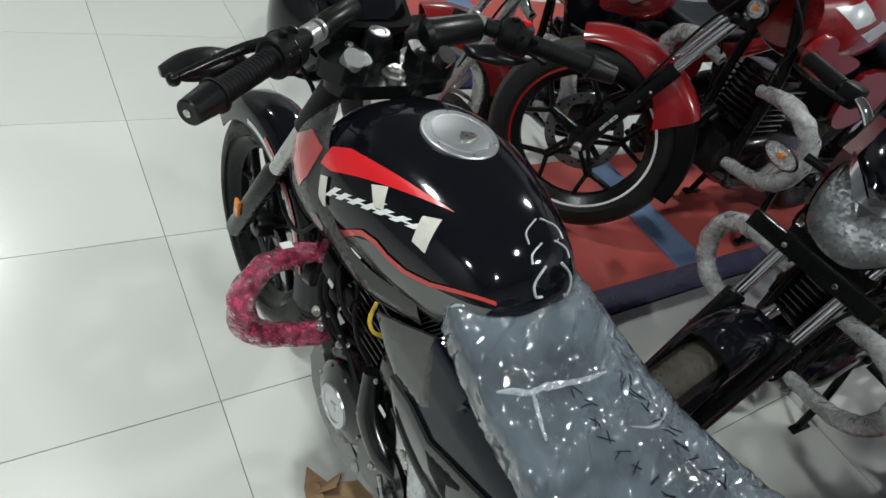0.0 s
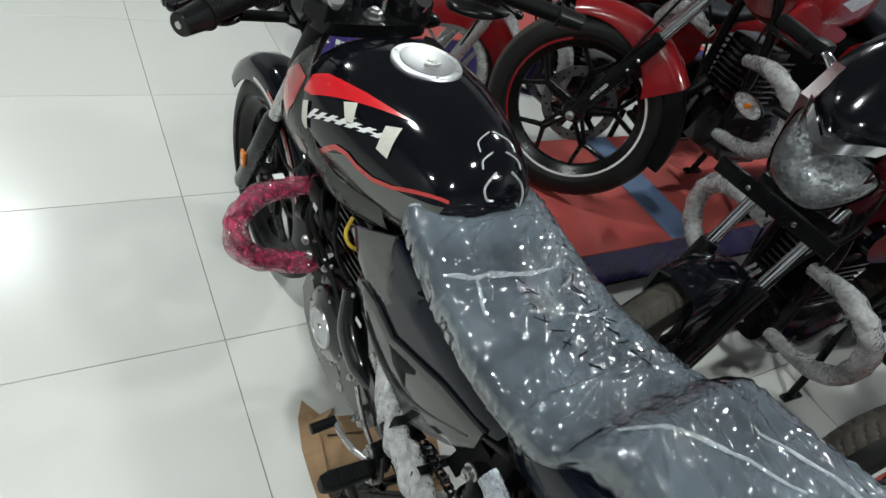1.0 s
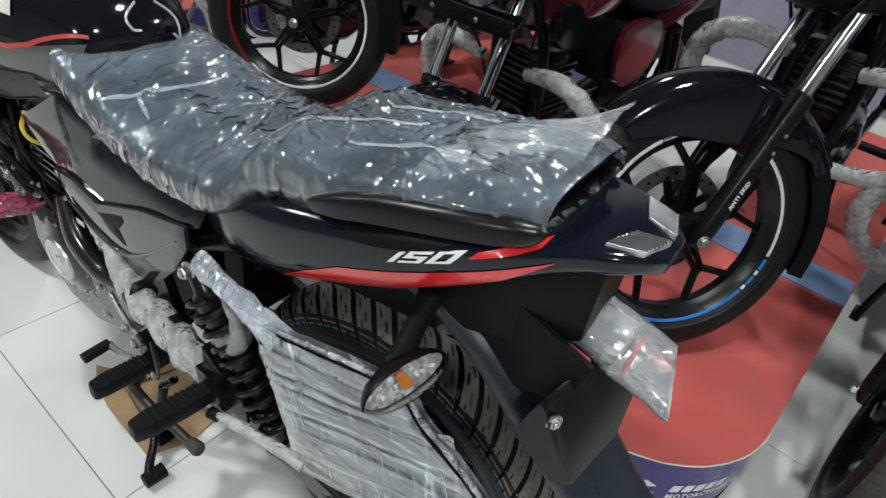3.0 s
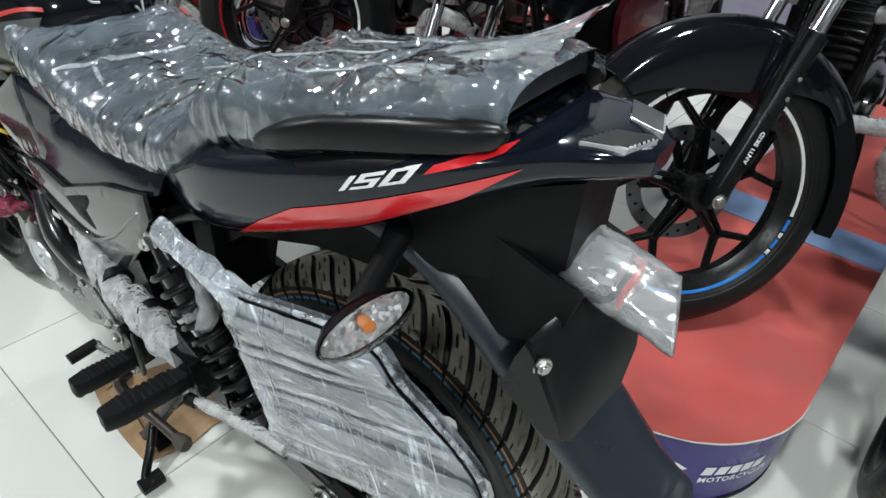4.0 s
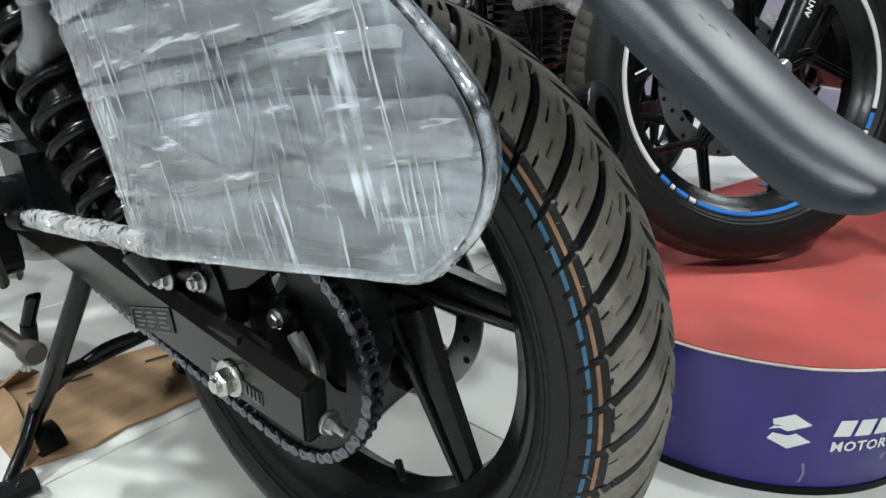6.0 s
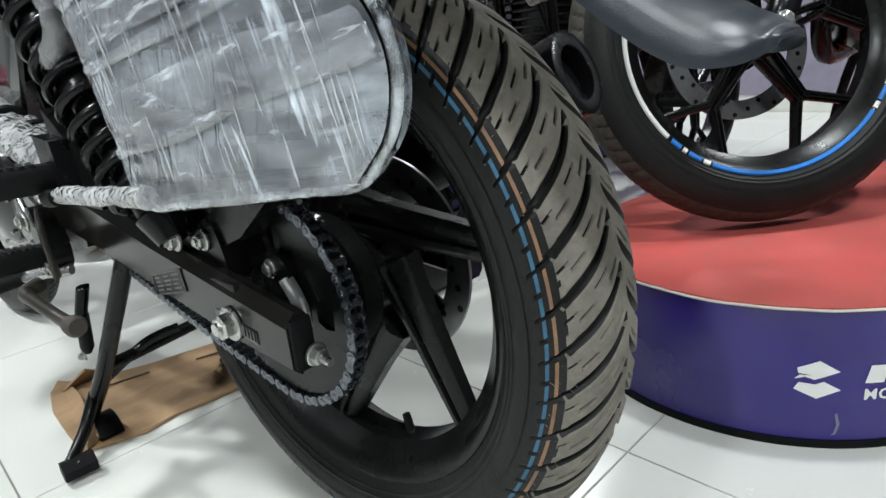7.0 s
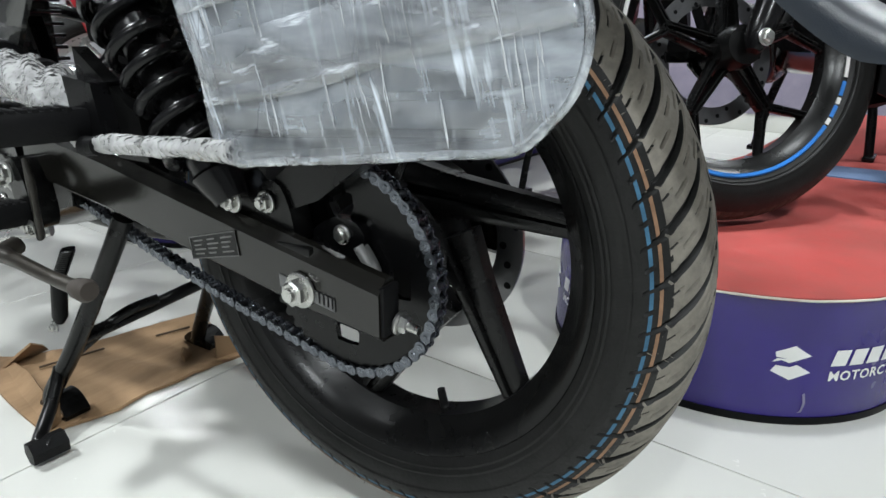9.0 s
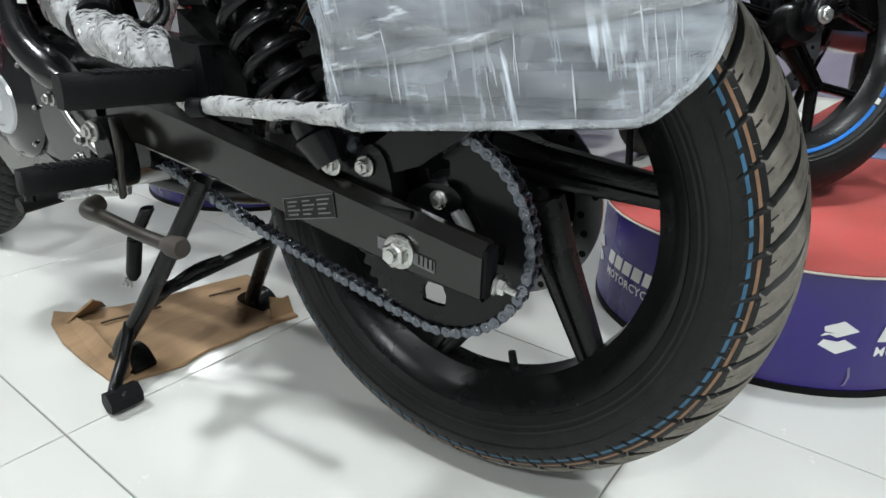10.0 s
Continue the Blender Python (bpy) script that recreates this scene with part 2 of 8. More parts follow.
WHITE_PRINT = surface("white_print", (0.75, 0.75, 0.74), 0.4, 0.0, 0.0, 0.06, 20)
MATT_BLACK = surface("matt_black_plastic", (0.0055, 0.0055, 0.006), 0.45, 0.0, 0.0, 0.25, 12, 0.12, 900, spec=0.10)
SATIN_BLACK = surface("satin_black_steel", (0.005, 0.005, 0.0055), 0.25, 0.0, 0.0, 0.3, 10, 0.06, 120, spec=0.24)
FRAME_BLACK = surface("black_painted_steel", (0.0055, 0.0055, 0.0055), 0.28, 0.0, 0.0, 0.35, 9, 0.10, 160, spec=0.24)
SWING_BLACK = surface("brown_black_gloss_enamel", (0.009, 0.0085, 0.0072), 0.2, 0.0, 0.0, 0.3, 9, 0.05, 160, spec=0.5)
LABEL_PRINT = surface("grey_label_print", (0.15, 0.15, 0.145), 0.5, 0.0, 0.0, 0.2, 40)
SMOOTH_BLACK = surface("smooth_black_moulding", (0.005, 0.005, 0.0055), 0.3, 0.0, 0.0, 0.2, 6, rvary=0.03, spec=0.3)
GREY_PLASTIC = surface("slate_grey_plastic", (0.010, 0.015, 0.023), 0.32, 0.0, 0.0, 0.12, 10, 0.15, 900, spec=0.6)
RUBBER = surface("tyre_rubber", (0.013, 0.013, 0.0125), 0.45, 0.0, 0.0, 0.55, 14, 0.3, 260, spec=0.22)
TREAD_RUBBER = surface("dusty_tread_rubber", (0.215, 0.197, 0.166), 0.7, 0.0, 0.0, 0.45, 16, 0.25, 300, col2=(0.100, 0.092, 0.080), spec=0.2)
BROWN_TREAD = surface("brown_dusty_tread", (0.045, 0.038, 0.029), 0.75, 0.0, 0.0, 0.4, 20, 0.2, 200)
GRIP = surface("grip_rubber", (0.006, 0.006, 0.0065), 0.5, 0.0, 0.0, 0.2, 20, 0.3, 420, spec=0.12)
CHROME = surface("chrome", (0.75, 0.76, 0.78), 0.09, 1.0, 0.0, 0.08, 8)
STEEL = surface("zinc_steel", (0.55, 0.55, 0.53), 0.3, 1.0, 0.0, 0.35, 40, 0.1, 300)
DISC_STEEL = surface("brake_disc_steel", (0.20, 0.20, 0.205), 0.40, 1.0, 0.0, 0.3, 14, 0.1, 300)
ALUMINIUM = surface("brushed_aluminium", (0.62, 0.63, 0.65), 0.33, 0.9, 0.0, 0.12, 10, 0.15, 300)
FORK_SILVER = surface("silver_fork_leg", (0.45, 0.45, 0.44), 0.3, 0.7, 0.3, 0.1, 8)
CHAIN_STEEL = surface("oily_chain_steel", (0.19, 0.205, 0.235), 0.28, 0.9, 0.0, 0.5, 90, 0.1, 400)
ENGINE_BLACK = surface("engine_black_enamel", (0.006, 0.006, 0.0065), 0.22, 0.1, 0.4, 0.3, 14, 0.1, 120)
CARD = surface("brown_cardboard", (0.36, 0.225, 0.12), 0.85, 0.0, 0.0, 0.25, 7, 0.2, 60, stretch=(1, 6, 1))
AMBER = surface("amber_plastic", (0.70, 0.20, 0.02), 0.25, 0.0, 0.3, 0.1, 30)
YELLOW = surface("yellow_sleeve", (0.62, 0.42, 0.03), 0.45, 0.0, 0.0, 0.2, 40)
BLUE_BAND = surface("blue_rim_tape", (0.03, 0.20, 0.62), 0.35, 0.0, 0.2, 0.1, 30)
TREAD_BLUE = surface("blue_tread_line", (0.032, 0.13, 0.23), 0.6, 0.0, 0.0, 0.45, 60)
TREAD_ORANGE = surface("orange_tread_line", (0.25, 0.135, 0.072), 0.6, 0.0, 0.0, 0.4, 60)
WHITE_TAPE = surface("white_paper_tape", (0.62, 0.60, 0.53), 0.6, 0.0, 0.0, 0.15, 60, 0.4, 120)
PURPLE = surface("purple_vinyl", (0.026, 0.013, 0.180), 0.25, 0.0, 0.15, 0.25, 3, 0.05, 40)
RED_MAT = surface("worn_red_felt", (0.46, 0.060, 0.052), 0.82, 0.0, 0.0, 0.3, 5, 0.3, 240, col2=(0.36, 0.080, 0.068))
GREYBLUE_MAT = surface("grey_blue_felt", (0.14, 0.21, 0.36), 0.85, 0.0, 0.0, 0.2, 8, 0.2, 240)
SEAT_SKIN = surface("black_seat_vinyl", (0.010, 0.012, 0.016), 0.5, 0.0, 0.0, 0.3, 10, 0.35, 320, spec=0.15)
LENS = thin_clear("clear_lamp_lens", (0.93, 0.94, 0.95), 0.05, 0.5, 160)
SMOKED = clear("smoked_visor", (0.10, 0.10, 0.11), 0.03)
BOWL = crystal("faceted_lamp_bowl", (0.95, 0.95, 0.96), 240, 1.6, 0.09, 0.6)
BIG_BOWL = crystal("faceted_headlamp_bowl", (0.95, 0.96, 0.97), 170, 1.6, 0.08, 0.0)
RIBBED = surface("ribbed_silver_plastic", (0.62, 0.64, 0.66), 0.3, 0.5, 0.0, 0.2, 60, 0.2, 200)
SEAT_FILM = wrinkled("seat_polythene", 0.142, (0.55, 0.67, 0.79), [((0.18, 1.0, 0.5), (0, 0, 0.50), 25, 0.0088), ((1.0, 0.20, 0.5), (0, 0, -0.40), 27, 0.0058), ((1, 1, 1), (0, 0, 0), 8, 0.0050)], 0.09, 2.4, 9, 0.45)
FOLD_FILM = wrinkled("folded_polythene", 0.34, (0.74, 0.80, 0.86), [((1, 1, 1), (0, 0, 0), 30, 0.0015)], 0.10, 2.4, 18, 0.5)
GUARD_PANEL = surface("slate_guard_panel", (0.028, 0.034, 0.046), 0.35, 0.0, 0.0, 0.3, 8, 0.0, 60)
# white streaks: bunched film plus lamp glints, both put into the haze
PULL_GLINTS = [((1, 1, 9), (-0.27, 0, 0), 46, 0.60, 0.70, 0.85), ((1, 1, 14), (-0.22, 0, 0), 120, 0.58, 0.72, 0.20), ((1, 9, 1), (-0.20, 0, 0), 50, 0.62, 0.74, 0.28)]
GUARD_FILM = wrinkled("stretch_wrap", 0.27, (0.84, 0.91, 1.0), [((1, 3.0, 0.30), (0.2, 0, 0), 24, 0.0030), ((1, 0.4, 2.0), (0.2, 0, 0), 10, 0.0030)], 0.10, 2.2, 9, 0.75, (1, 0.7, 2.4), 0.0, PULL_GLINTS)
# the ribbons' streaks also carry painted glints along their length
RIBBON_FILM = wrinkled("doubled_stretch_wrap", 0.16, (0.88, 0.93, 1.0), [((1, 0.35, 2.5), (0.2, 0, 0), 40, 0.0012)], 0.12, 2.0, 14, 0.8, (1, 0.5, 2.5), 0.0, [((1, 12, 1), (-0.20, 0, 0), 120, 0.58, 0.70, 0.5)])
EDGE_FILM = wrinkled("gathered_stretch_wrap", 0.32, (0.84, 0.90, 0.97), [((1, 1, 1), (0, 0, 0), 60, 0.0024)], 0.10, 3.0, 45, 0.95)
STRAND_FILM = wrinkled("bunched_stretch_wrap", 0.45, (0.88, 0.91, 0.95), [((1, 1, 1), (0, 0, 0), 60, 0.0004)], 0.12, 3.0, 20, 0.6)
BAG_FILM = film("polythene_bag", 0.22, (0.76, 0.77, 0.80), 16, (1, 1, 1), (0, 0, 0), 0.18, 0.14, 1.5, 0.1)
LAMP_BAG_FILM = film("frosted_polythene_bag", 0.21, (0.86, 0.87, 0.89), 16, (1, 1, 1), (0, 0, 0), 0.12, 0.14, 1.6, 0.1)
COLLAR_FILM = film("loose_polythene", 0.27, (0.74, 0.79, 0.84), 16, (1, 1, 1), (0, 0, 0), 0.20, 0.12, 1.8, 0.1)
BUBBLE = film("bubble_wrap", 0.46, (0.74, 0.74, 0.74), 30, (1, 1, 1), (0, 0, 0), 0.35, 0.14, 1.4, 0.05, 140, 80, contrast=0.2)
PINK_BUBBLE = film("pink_bubble_wrap", 0.50, (0.62, 0.075, 0.17), 30, (1, 1, 1), (0, 0, 0), 0.5, 0.14, 1.8, 0.0, 130, 70, contrast=0.5)
WALL_PAINT = surface("grey_wall_paint", (0.24, 0.24, 0.25), 0.7, 0, 0, 0.06, 2, 0.1, 90)
CEIL_PAINT = surface("grey_ceiling_paint", (0.16, 0.16, 0.165), 0.8, 0, 0, 0.05, 2, 0.1, 90)
GROUT = surface("grey_joint", (0.26, 0.25, 0.23), 0.8, 0, 0, 0.3, 20)
POSTER = surface("lavender_wall_panel", (0.33, 0.29, 0.37), 0.45, 0, 0, 0.35, 2.2, 0.0, col2=(0.22, 0.20, 0.27))
LAMP_GLOW, _nt, _b = nodes_of("lamp_diffuser")
_b.inputs["Emission Color"].default_value = (0.94, 1.0, 0.98, 1)
_b.inputs["Emission Strength"].default_value = 45.0


def tile_material():
    m, nt, b = nodes_of("cream_porcelain_tile")
    oi = nt.nodes.new("ShaderNodeObjectInfo")
    n1 = noise_tex(nt, 2.2, 5, 0.6, 0.6)
    n2 = noise_tex(nt, 30, 3)
    c = mix_col(nt, ramp(nt, n1.outputs[0], 0.35, 0.75, 0, 1), (0.650, 0.650, 0.612), (0.637, 0.637, 0.598))
    hs = nt.nodes.new("ShaderNodeHueSaturation")
    link(nt, ramp(nt, oi.outputs["Random"], 0, 1, 0.96, 1.03), hs.inputs["Value"])
    link(nt, c, hs.inputs["Color"])
    link(nt, hs.outputs[0], b.inputs["Base Color"])
    link(nt, ramp(nt, n2.outputs[0], 0.3, 0.8, 0.24, 0.28), b.inputs["Roughness"])
    b.inputs["Specular IOR Level"].default_value = 0.5
    return m


TILE = tile_material()

# ---- mesh helpers ----


def part(name, bm, mat, parent=None, label="", m=None, smooth=40):
    me = bpy.data.meshes.new(name)
    bmesh.ops.recalc_face_normals(bm, faces=bm.faces)
    bm.to_mesh(me)
    bm.free()
    return part_mesh(name, me, mat, parent, label, m, smooth)


def part_mesh(name, me, mat, parent=None, label="", m=None, smooth=40):
    me.materials.clear()
    me.materials.append(mat)
    me.polygons.foreach_set("use_smooth", [True] * len(me.polygons))
    me.set_sharp_from_angle(angle=radians(smooth))
    ob = new(name, me)
    ob.parent = parent
    if m is not None:
        ob.matrix_basis = m
    if label:
        tagged(ob, label)
    return ob


def thing(name, label, category, group="", m=None):
    e = new(name)
    e.empty_display_size = 0.05
    if m is not None:
        e.matrix_basis = m
    return tagged(e, label, category, group)


def add_ring(bm, pts):
    return [bm.verts.new(p) for p in pts]


def skin(bm, a, b, closed=True):
    n = len(a)
    for i in range(n if closed else n - 1):
        j = (i + 1) % n
        bm.faces.new((a[i], a[j], b[j], b[i]))


def loft(rings, cap=True, closed=True, bm=None):
    bm = bm or bmesh.new()
    rs = [add_ring(bm, r) for r in rings]
    for a, b in zip(rs, rs[1:]):
        skin(bm, a, b, closed)
    if cap and closed:
        bm.faces.new(rs[0][::-1])
        bm.faces.new(rs[-1])
    return bm


def spline(pts, k=6):
    """Catmull-Rom through the points."""
    p = [Vector(q) for q in pts]
    if len(p) < 3:
        return p
    p = [2 * p[0] - p[1]] + p + [2 * p[-1] - p[-2]]
    out = []
    for i in range(1, len(p) - 2):
        a, b, c, d = p[i - 1:i + 3]
        for s in range(k):
            t = s / k
            out.append(0.5 * (2 * b + (c - a) * t + (2 * a - 5 * b + 4 * c - d) * t * t + (3 * b - a - 3 * c + d) * t ** 3))
    out.append(p[-2])
    return out


def tube(pts, r, n=12, k=6, bm=None, wob=0.0, flat=1.0, seed=0.0):
    """A round bar along a smooth line; r is one radius or one for each point given."""
    path = spline(pts, k) if k else [Vector(p) for p in pts]
    m = len(path)
    if isinstance(r, (int, float)):
        rr = [r] * m
    else:
        rr = [np.interp(i / (m - 1) * (len(r) - 1), range(len(r)), r) for i in range(m)]
    up = None
    rings = []
    for i, p in enumerate(path):
        d = (path[min(i + 1, m - 1)] - path[max(i - 1, 0)]).normalized()
        if up is None:
            up = d.orthogonal().normalized()
        up = (up - d * up.dot(d)).normalized()
        side = d.cross(up)
        ring = []
        for j in range(n):
            a = 2 * math.pi * j / n
            q = rr[i]
            if wob:
                q *= 1 + wob * noise.noise(Vector((p.x * 45 + seed, p.y * 45 + math.cos(a) * 1.6, p.z * 45 + math.sin(a) * 1.6)))
            ring.append(p + up * (q * math.cos(a)) + side * (q * flat * math.sin(a)))
        rings.append(ring)
    return loft(rings, True, True, bm)


def lathe(profile, n=48, m=None, bm=None, closed=False, cap=True):
    """Turns (along x, radius) round the x axis; m places it."""
    bm = bm or bmesh.new()
    m = m or Matrix()
    rings = []
    for x, r in profile:
        r = max(r, 1e-4)
        rings.append(add_ring(bm, [m @ Vector((x, r * math.cos(2 * math.pi * j / n), r * math.sin(2 * math.pi * j / n))) for j in range(n)]))
    for a, b in zip(rings, rings[1:]):
        skin(bm, a, b)
    if closed:
        skin(bm, rings[-1], rings[0])
    elif cap:
        bm.faces.new(rings[0][::-1])
        bm.faces.new(rings[-1])
    return bm


def bevel(bm, w, seg=2, angle=30):
    if w > 0:
        es = [e for e in bm.edges if len(e.link_faces) == 2 and e.calc_face_angle(0) > radians(angle)]
        bmesh.ops.bevel(bm, geom=es, offset=w, segments=seg, profile=0.6, affect="EDGES", clamp_overlap=True)
    return bm


def box(c, s, w=0.0, m=None, seg=2):
    bm = bmesh.new()
    bmesh.ops.create_cube(bm, size=1)
    bmesh.ops.scale(bm, vec=s, verts=bm.verts)
    bevel(bm, w, seg)
    bmesh.ops.translate(bm, vec=c, verts=bm.verts)
    if m is not None:
        bm.transform(m)
    return bm


def prism(pts, lo, hi, axis="x", w=0.0, seg=2, m=None):
    """A flat outline given in the two other axes, with thickness from lo to hi."""
    def at(p, v):
        return {"x": (v, p[0], p[1]), "y": (p[0], v, p[1]), "z": (p[0], p[1], v)}[axis]
    bm = bmesh.new()
    a = add_ring(bm, [at(p, lo) for p in pts])
    b = add_ring(bm, [at(p, hi) for p in pts])
    skin(bm, a, b)
    bm.faces.new(a[::-1])
    bm.faces.new(b)
    bevel(bm, w, seg)
    if m is not None:
        bm.transform(m)
    return bm


def smooth_outline(pts, k=5):
    """A closed smooth line through 2D points."""
    p = [Vector((*q, 0)) for q in pts]
    n = len(p)
    out = []
    for i in range(n):
        a, b, c, d = p[i - 1], p[i], p[(i + 1) % n], p[(i + 2) % n]
        for s in range(k):
            t = s / k
            q = 0.5 * (2 * b + (c - a) * t + (2 * a - 5 * b + 4 * c - d) * t * t + (3 * b - a - 3 * c + d) * t ** 3)
            out.append((q.x, q.y))
    return out


def bolt(parent, p, axis, r=0.009, h=0.008, mat=None, name="bolt", washer=True, label="zinc-plated hexagon bolt head"):
    """A hexagon head on a round washer; axis points away from the surface."""
    d = Vector(axis).normalized()
    m = Matrix.Translation(p) @ Vector((1, 0, 0)).rotation_difference(d).to_matrix().to_4x4()
    bm = bmesh.new()
    if washer:
        lathe([(0, r * 1.35), (0.0022, r * 1.35), (0.003, r * 1.2)], 20, m, bm)
    lathe([(0.0025, r), (h * 0.85, r), (h, r * 0.82)], 6, m, bm)
    lathe([(h * 0.9, r * 0.55), (h * 1.25, r * 0.5)], 12, m, bm)
    return part(name, bm, mat or STEEL, parent, label, smooth=25)


def crumple(bm, amp, f, seed=0.0, keep=None):
    for v in bm.verts:
        if keep and keep(v.co):
            continue
        q = Vector((v.co.x * f + seed, v.co.y * f, v.co.z * f))
        r = 1 - abs(noise.noise(q)) * 2
        v.co += v.normal * (amp * (r * 0.7 + noise.noise(q * 2.7) * 0.6))
    return bm


def join_bm(a, b):
    me = bpy.data.meshes.new("tmp")
    b.to_mesh(me)
    b.free()
    a.from_mesh(me)
    bpy.data.meshes.remove(me)
    return a


def drape(outline, bvh, way, start, lift, step=0.012):
    """A thin sheet cut to an outline (y, z) and laid on a body by casting along way."""
    bm = bmesh.new()
    vs = [bm.verts.new((start, p[0], p[1])) for p in outline]
    bm.faces.new(vs)
    bmesh.ops.triangulate(bm, faces=bm.faces)
    for _ in range(6):
        es = [e for e in bm.edges if e.calc_length() > step]
        if not es:
            break
        bmesh.ops.subdivide_edges(bm, edges=es, cuts=1)
        bmesh.ops.triangulate(bm, faces=bm.faces)
    bad = []
    for v in bm.verts:
        hit = bvh.ray_cast(v.co, way)
        if hit[0] is None:
            bad.append(v)
        else:
            n = hit[1] if hit[1].dot(way) < 0 else -hit[1]
            v.co = hit[0] + n * lift
    bmesh.ops.delete(bm, geom=bad, context="VERTS")
    return bm


def drape3(pts, bvh, way, lift, step=0.008):
    """A thin sheet with corners pts (on or near a body), pressed on to it along way."""
    way = Vector(way).normalized()
    bm = bmesh.new()
    bm.faces.new([bm.verts.new(Vector(p) - way * 0.25) for p in pts])
    bmesh.ops.triangulate(bm, faces=bm.faces)
    for _ in range(7):
        es = [e for e in bm.edges if e.calc_length() > step]
        if not es:
            break
        bmesh.ops.subdivide_edges(bm, edges=es, cuts=1)
        bmesh.ops.triangulate(bm, faces=bm.faces)
    bad = []
    for v in bm.verts:
        hit = bvh.ray_cast(v.co, way, 0.6)
        if hit[0] is None:
            bad.append(v)
        else:
            n = hit[1] if hit[1].dot(way) < 0 else -hit[1]
            v.co = hit[0] + n * lift
    bmesh.ops.delete(bm, geom=bad, context="VERTS")
    return bm


def fold_lines(bm, lines, ax=(0, 1), width=0.005):
    """Raises sharp folds along straight stretches; lines: (a, b, angle, length, height)."""
    bm.normal_update()
    vs = list(bm.verts)
    P = np.array([[v.co[ax[0]], v.co[ax[1]]] for v in vs])
    H = np.zeros(len(vs))
    for a, b, ang, ln, hg in lines:
        d = np.array([math.cos(ang), math.sin(ang)])
        q = P - np.array([a, b])
        s = q @ d
        bend = 0.10 * np.sin(s * 30 + a * 50) * 0.05
        o = q @ np.array([-d[1], d[0]]) + bend
        fall = np.clip(1 - (np.abs(s) / (ln / 2)) ** 2, 0, 1)
        H += hg * fall * np.clip(1 - np.abs(o) / width, 0, 1)
    for v, h in zip(vs, H):
        if h:
            v.co += v.normal * h
    return bm

# ---- floor, walls, ceiling ----
GRID = Matrix.Translation((-0.269, 0.451, 0)) @ Matrix.Rotation(radians(-4.07), 4, "Z")
TS = 0.6
X0, X1, Y0, Y1 = -3.6, 4.2, -4.2, 5.4
XW = 3.92

floor = part("floor", box(((X0 + X1) / 2, (Y0 + Y1) / 2, -0.03), (X1 - X0, Y1 - Y0, 0.052)), GROUT, None, "cream polished porcelain tile floor with thin grey joints", GRID)
tagged(floor, kind="structure", category="floor")


def wall(name, c, s, label):
    w = part(name, box(c, s), WALL_PAINT, None, label, GRID)
    return tagged(w, kind="structure", category="wall")


wall("wall_east", (XW + 0.06, (Y0 + Y1) / 2, CEIL / 2), (0.12, Y1 - Y0, CEIL), "grey painted showroom wall behind the parked bikes")
wall("wall_west", (X0 - 0.06, (Y0 + Y1) / 2, CEIL / 2), (0.12, Y1 - Y0, CEIL), "grey painted showroom wall facing the bikes")
wall("wall_north", ((X0 + X1) / 2, Y1 + 0.06, CEIL / 2), (X1 - X0 + 0.24, 0.12, CEIL), "grey painted showroom end wall")
wall("wall_south", ((X0 + X1) / 2, Y0 - 0.06, CEIL / 2), (X1 - X0 + 0.24, 0.12, CEIL), "grey painted showroom end wall")
ceiling = part("ceiling", box(((X0 + X1) / 2, (Y0 + Y1) / 2, CEIL + 0.06), (X1 - X0 + 0.24, Y1 - Y0 + 0.24, 0.12)), CEIL_PAINT, None, "plain grey showroom ceiling", GRID)
tagged(ceiling, kind="structure", category="ceiling")
panel = part("wall_panel", box((XW - 0.012, 0.5, 0.72), (0.02, 4.4, 1.24), 0.003), POSTER, None, "lavender grey printed panel fixed along the wall", GRID)
tagged(panel, kind="structure", category="wall panel")
base = part("baseboard", box((XW - 0.008, (Y0 + Y1) / 2, 0.05), (0.016, Y1 - Y0, 0.1), 0.003), TILE, None, "cream tile skirting along the wall", GRID)
tagged(base, kind="structure", category="baseboard")


def downlight(x, y, bright):
    m = Matrix.Translation((x, y, CEIL)) @ Matrix.Rotation(radians(90), 4, "Y")
    t = thing("ceiling_light", "round white LED downlight fixed to the ceiling, some of them added as fill", "ceiling light", "ceiling lights", m)
    part("trim_ring", lathe([(0.0, 0.14), (0.012, 0.138), (0.016, 0.126), (0.012, 0.118), (0.0, 0.118)], 40, None, None, True), WHITE_PRINT, t, "white trim ring")
    part("diffuser", lathe([(0.001, 0.117), (0.006, 0.117), (0.008, 0.110)], 40), LAMP_GLOW, t, "glowing white diffuser")
    d = bpy.data.lights.new("downlight", "AREA")
    d.shape, d.size, d.energy, d.color = "DISK", 0.23, LAMP_POWER * bright, (0.93, 1.0, 0.99)
    o = new("downlight", d)
    o.location = (x, y, CEIL - 0.03)


for lx, ly, bright in LAMPS:
    downlight(lx, ly, bright)

# ---- wheels ----


def tyre_profile(R, W, rb):
    half = [(0, R), (0.16 * W, R - 0.0025), (0.28 * W, R - 0.008), (0.38 * W, R - 0.017), (0.455 * W, R - 0.029), (0.5 * W, R - 0.047),
            (0.485 * W, R - 0.064), (0.43 * W, rb + 0.012), (0.365 * W, rb + 0.001), (0.33 * W, rb - 0.006)]
    sp = spline([(a, b, 0) for a, b in half], 4)
    right = [(p.x, p.y) for p in sp]
    full = [(-a, b) for a, b in right[:0:-1]] + right
    return full


def bold_slant(s):
    return 0.054 * (abs(s) / 0.055) ** 0.72


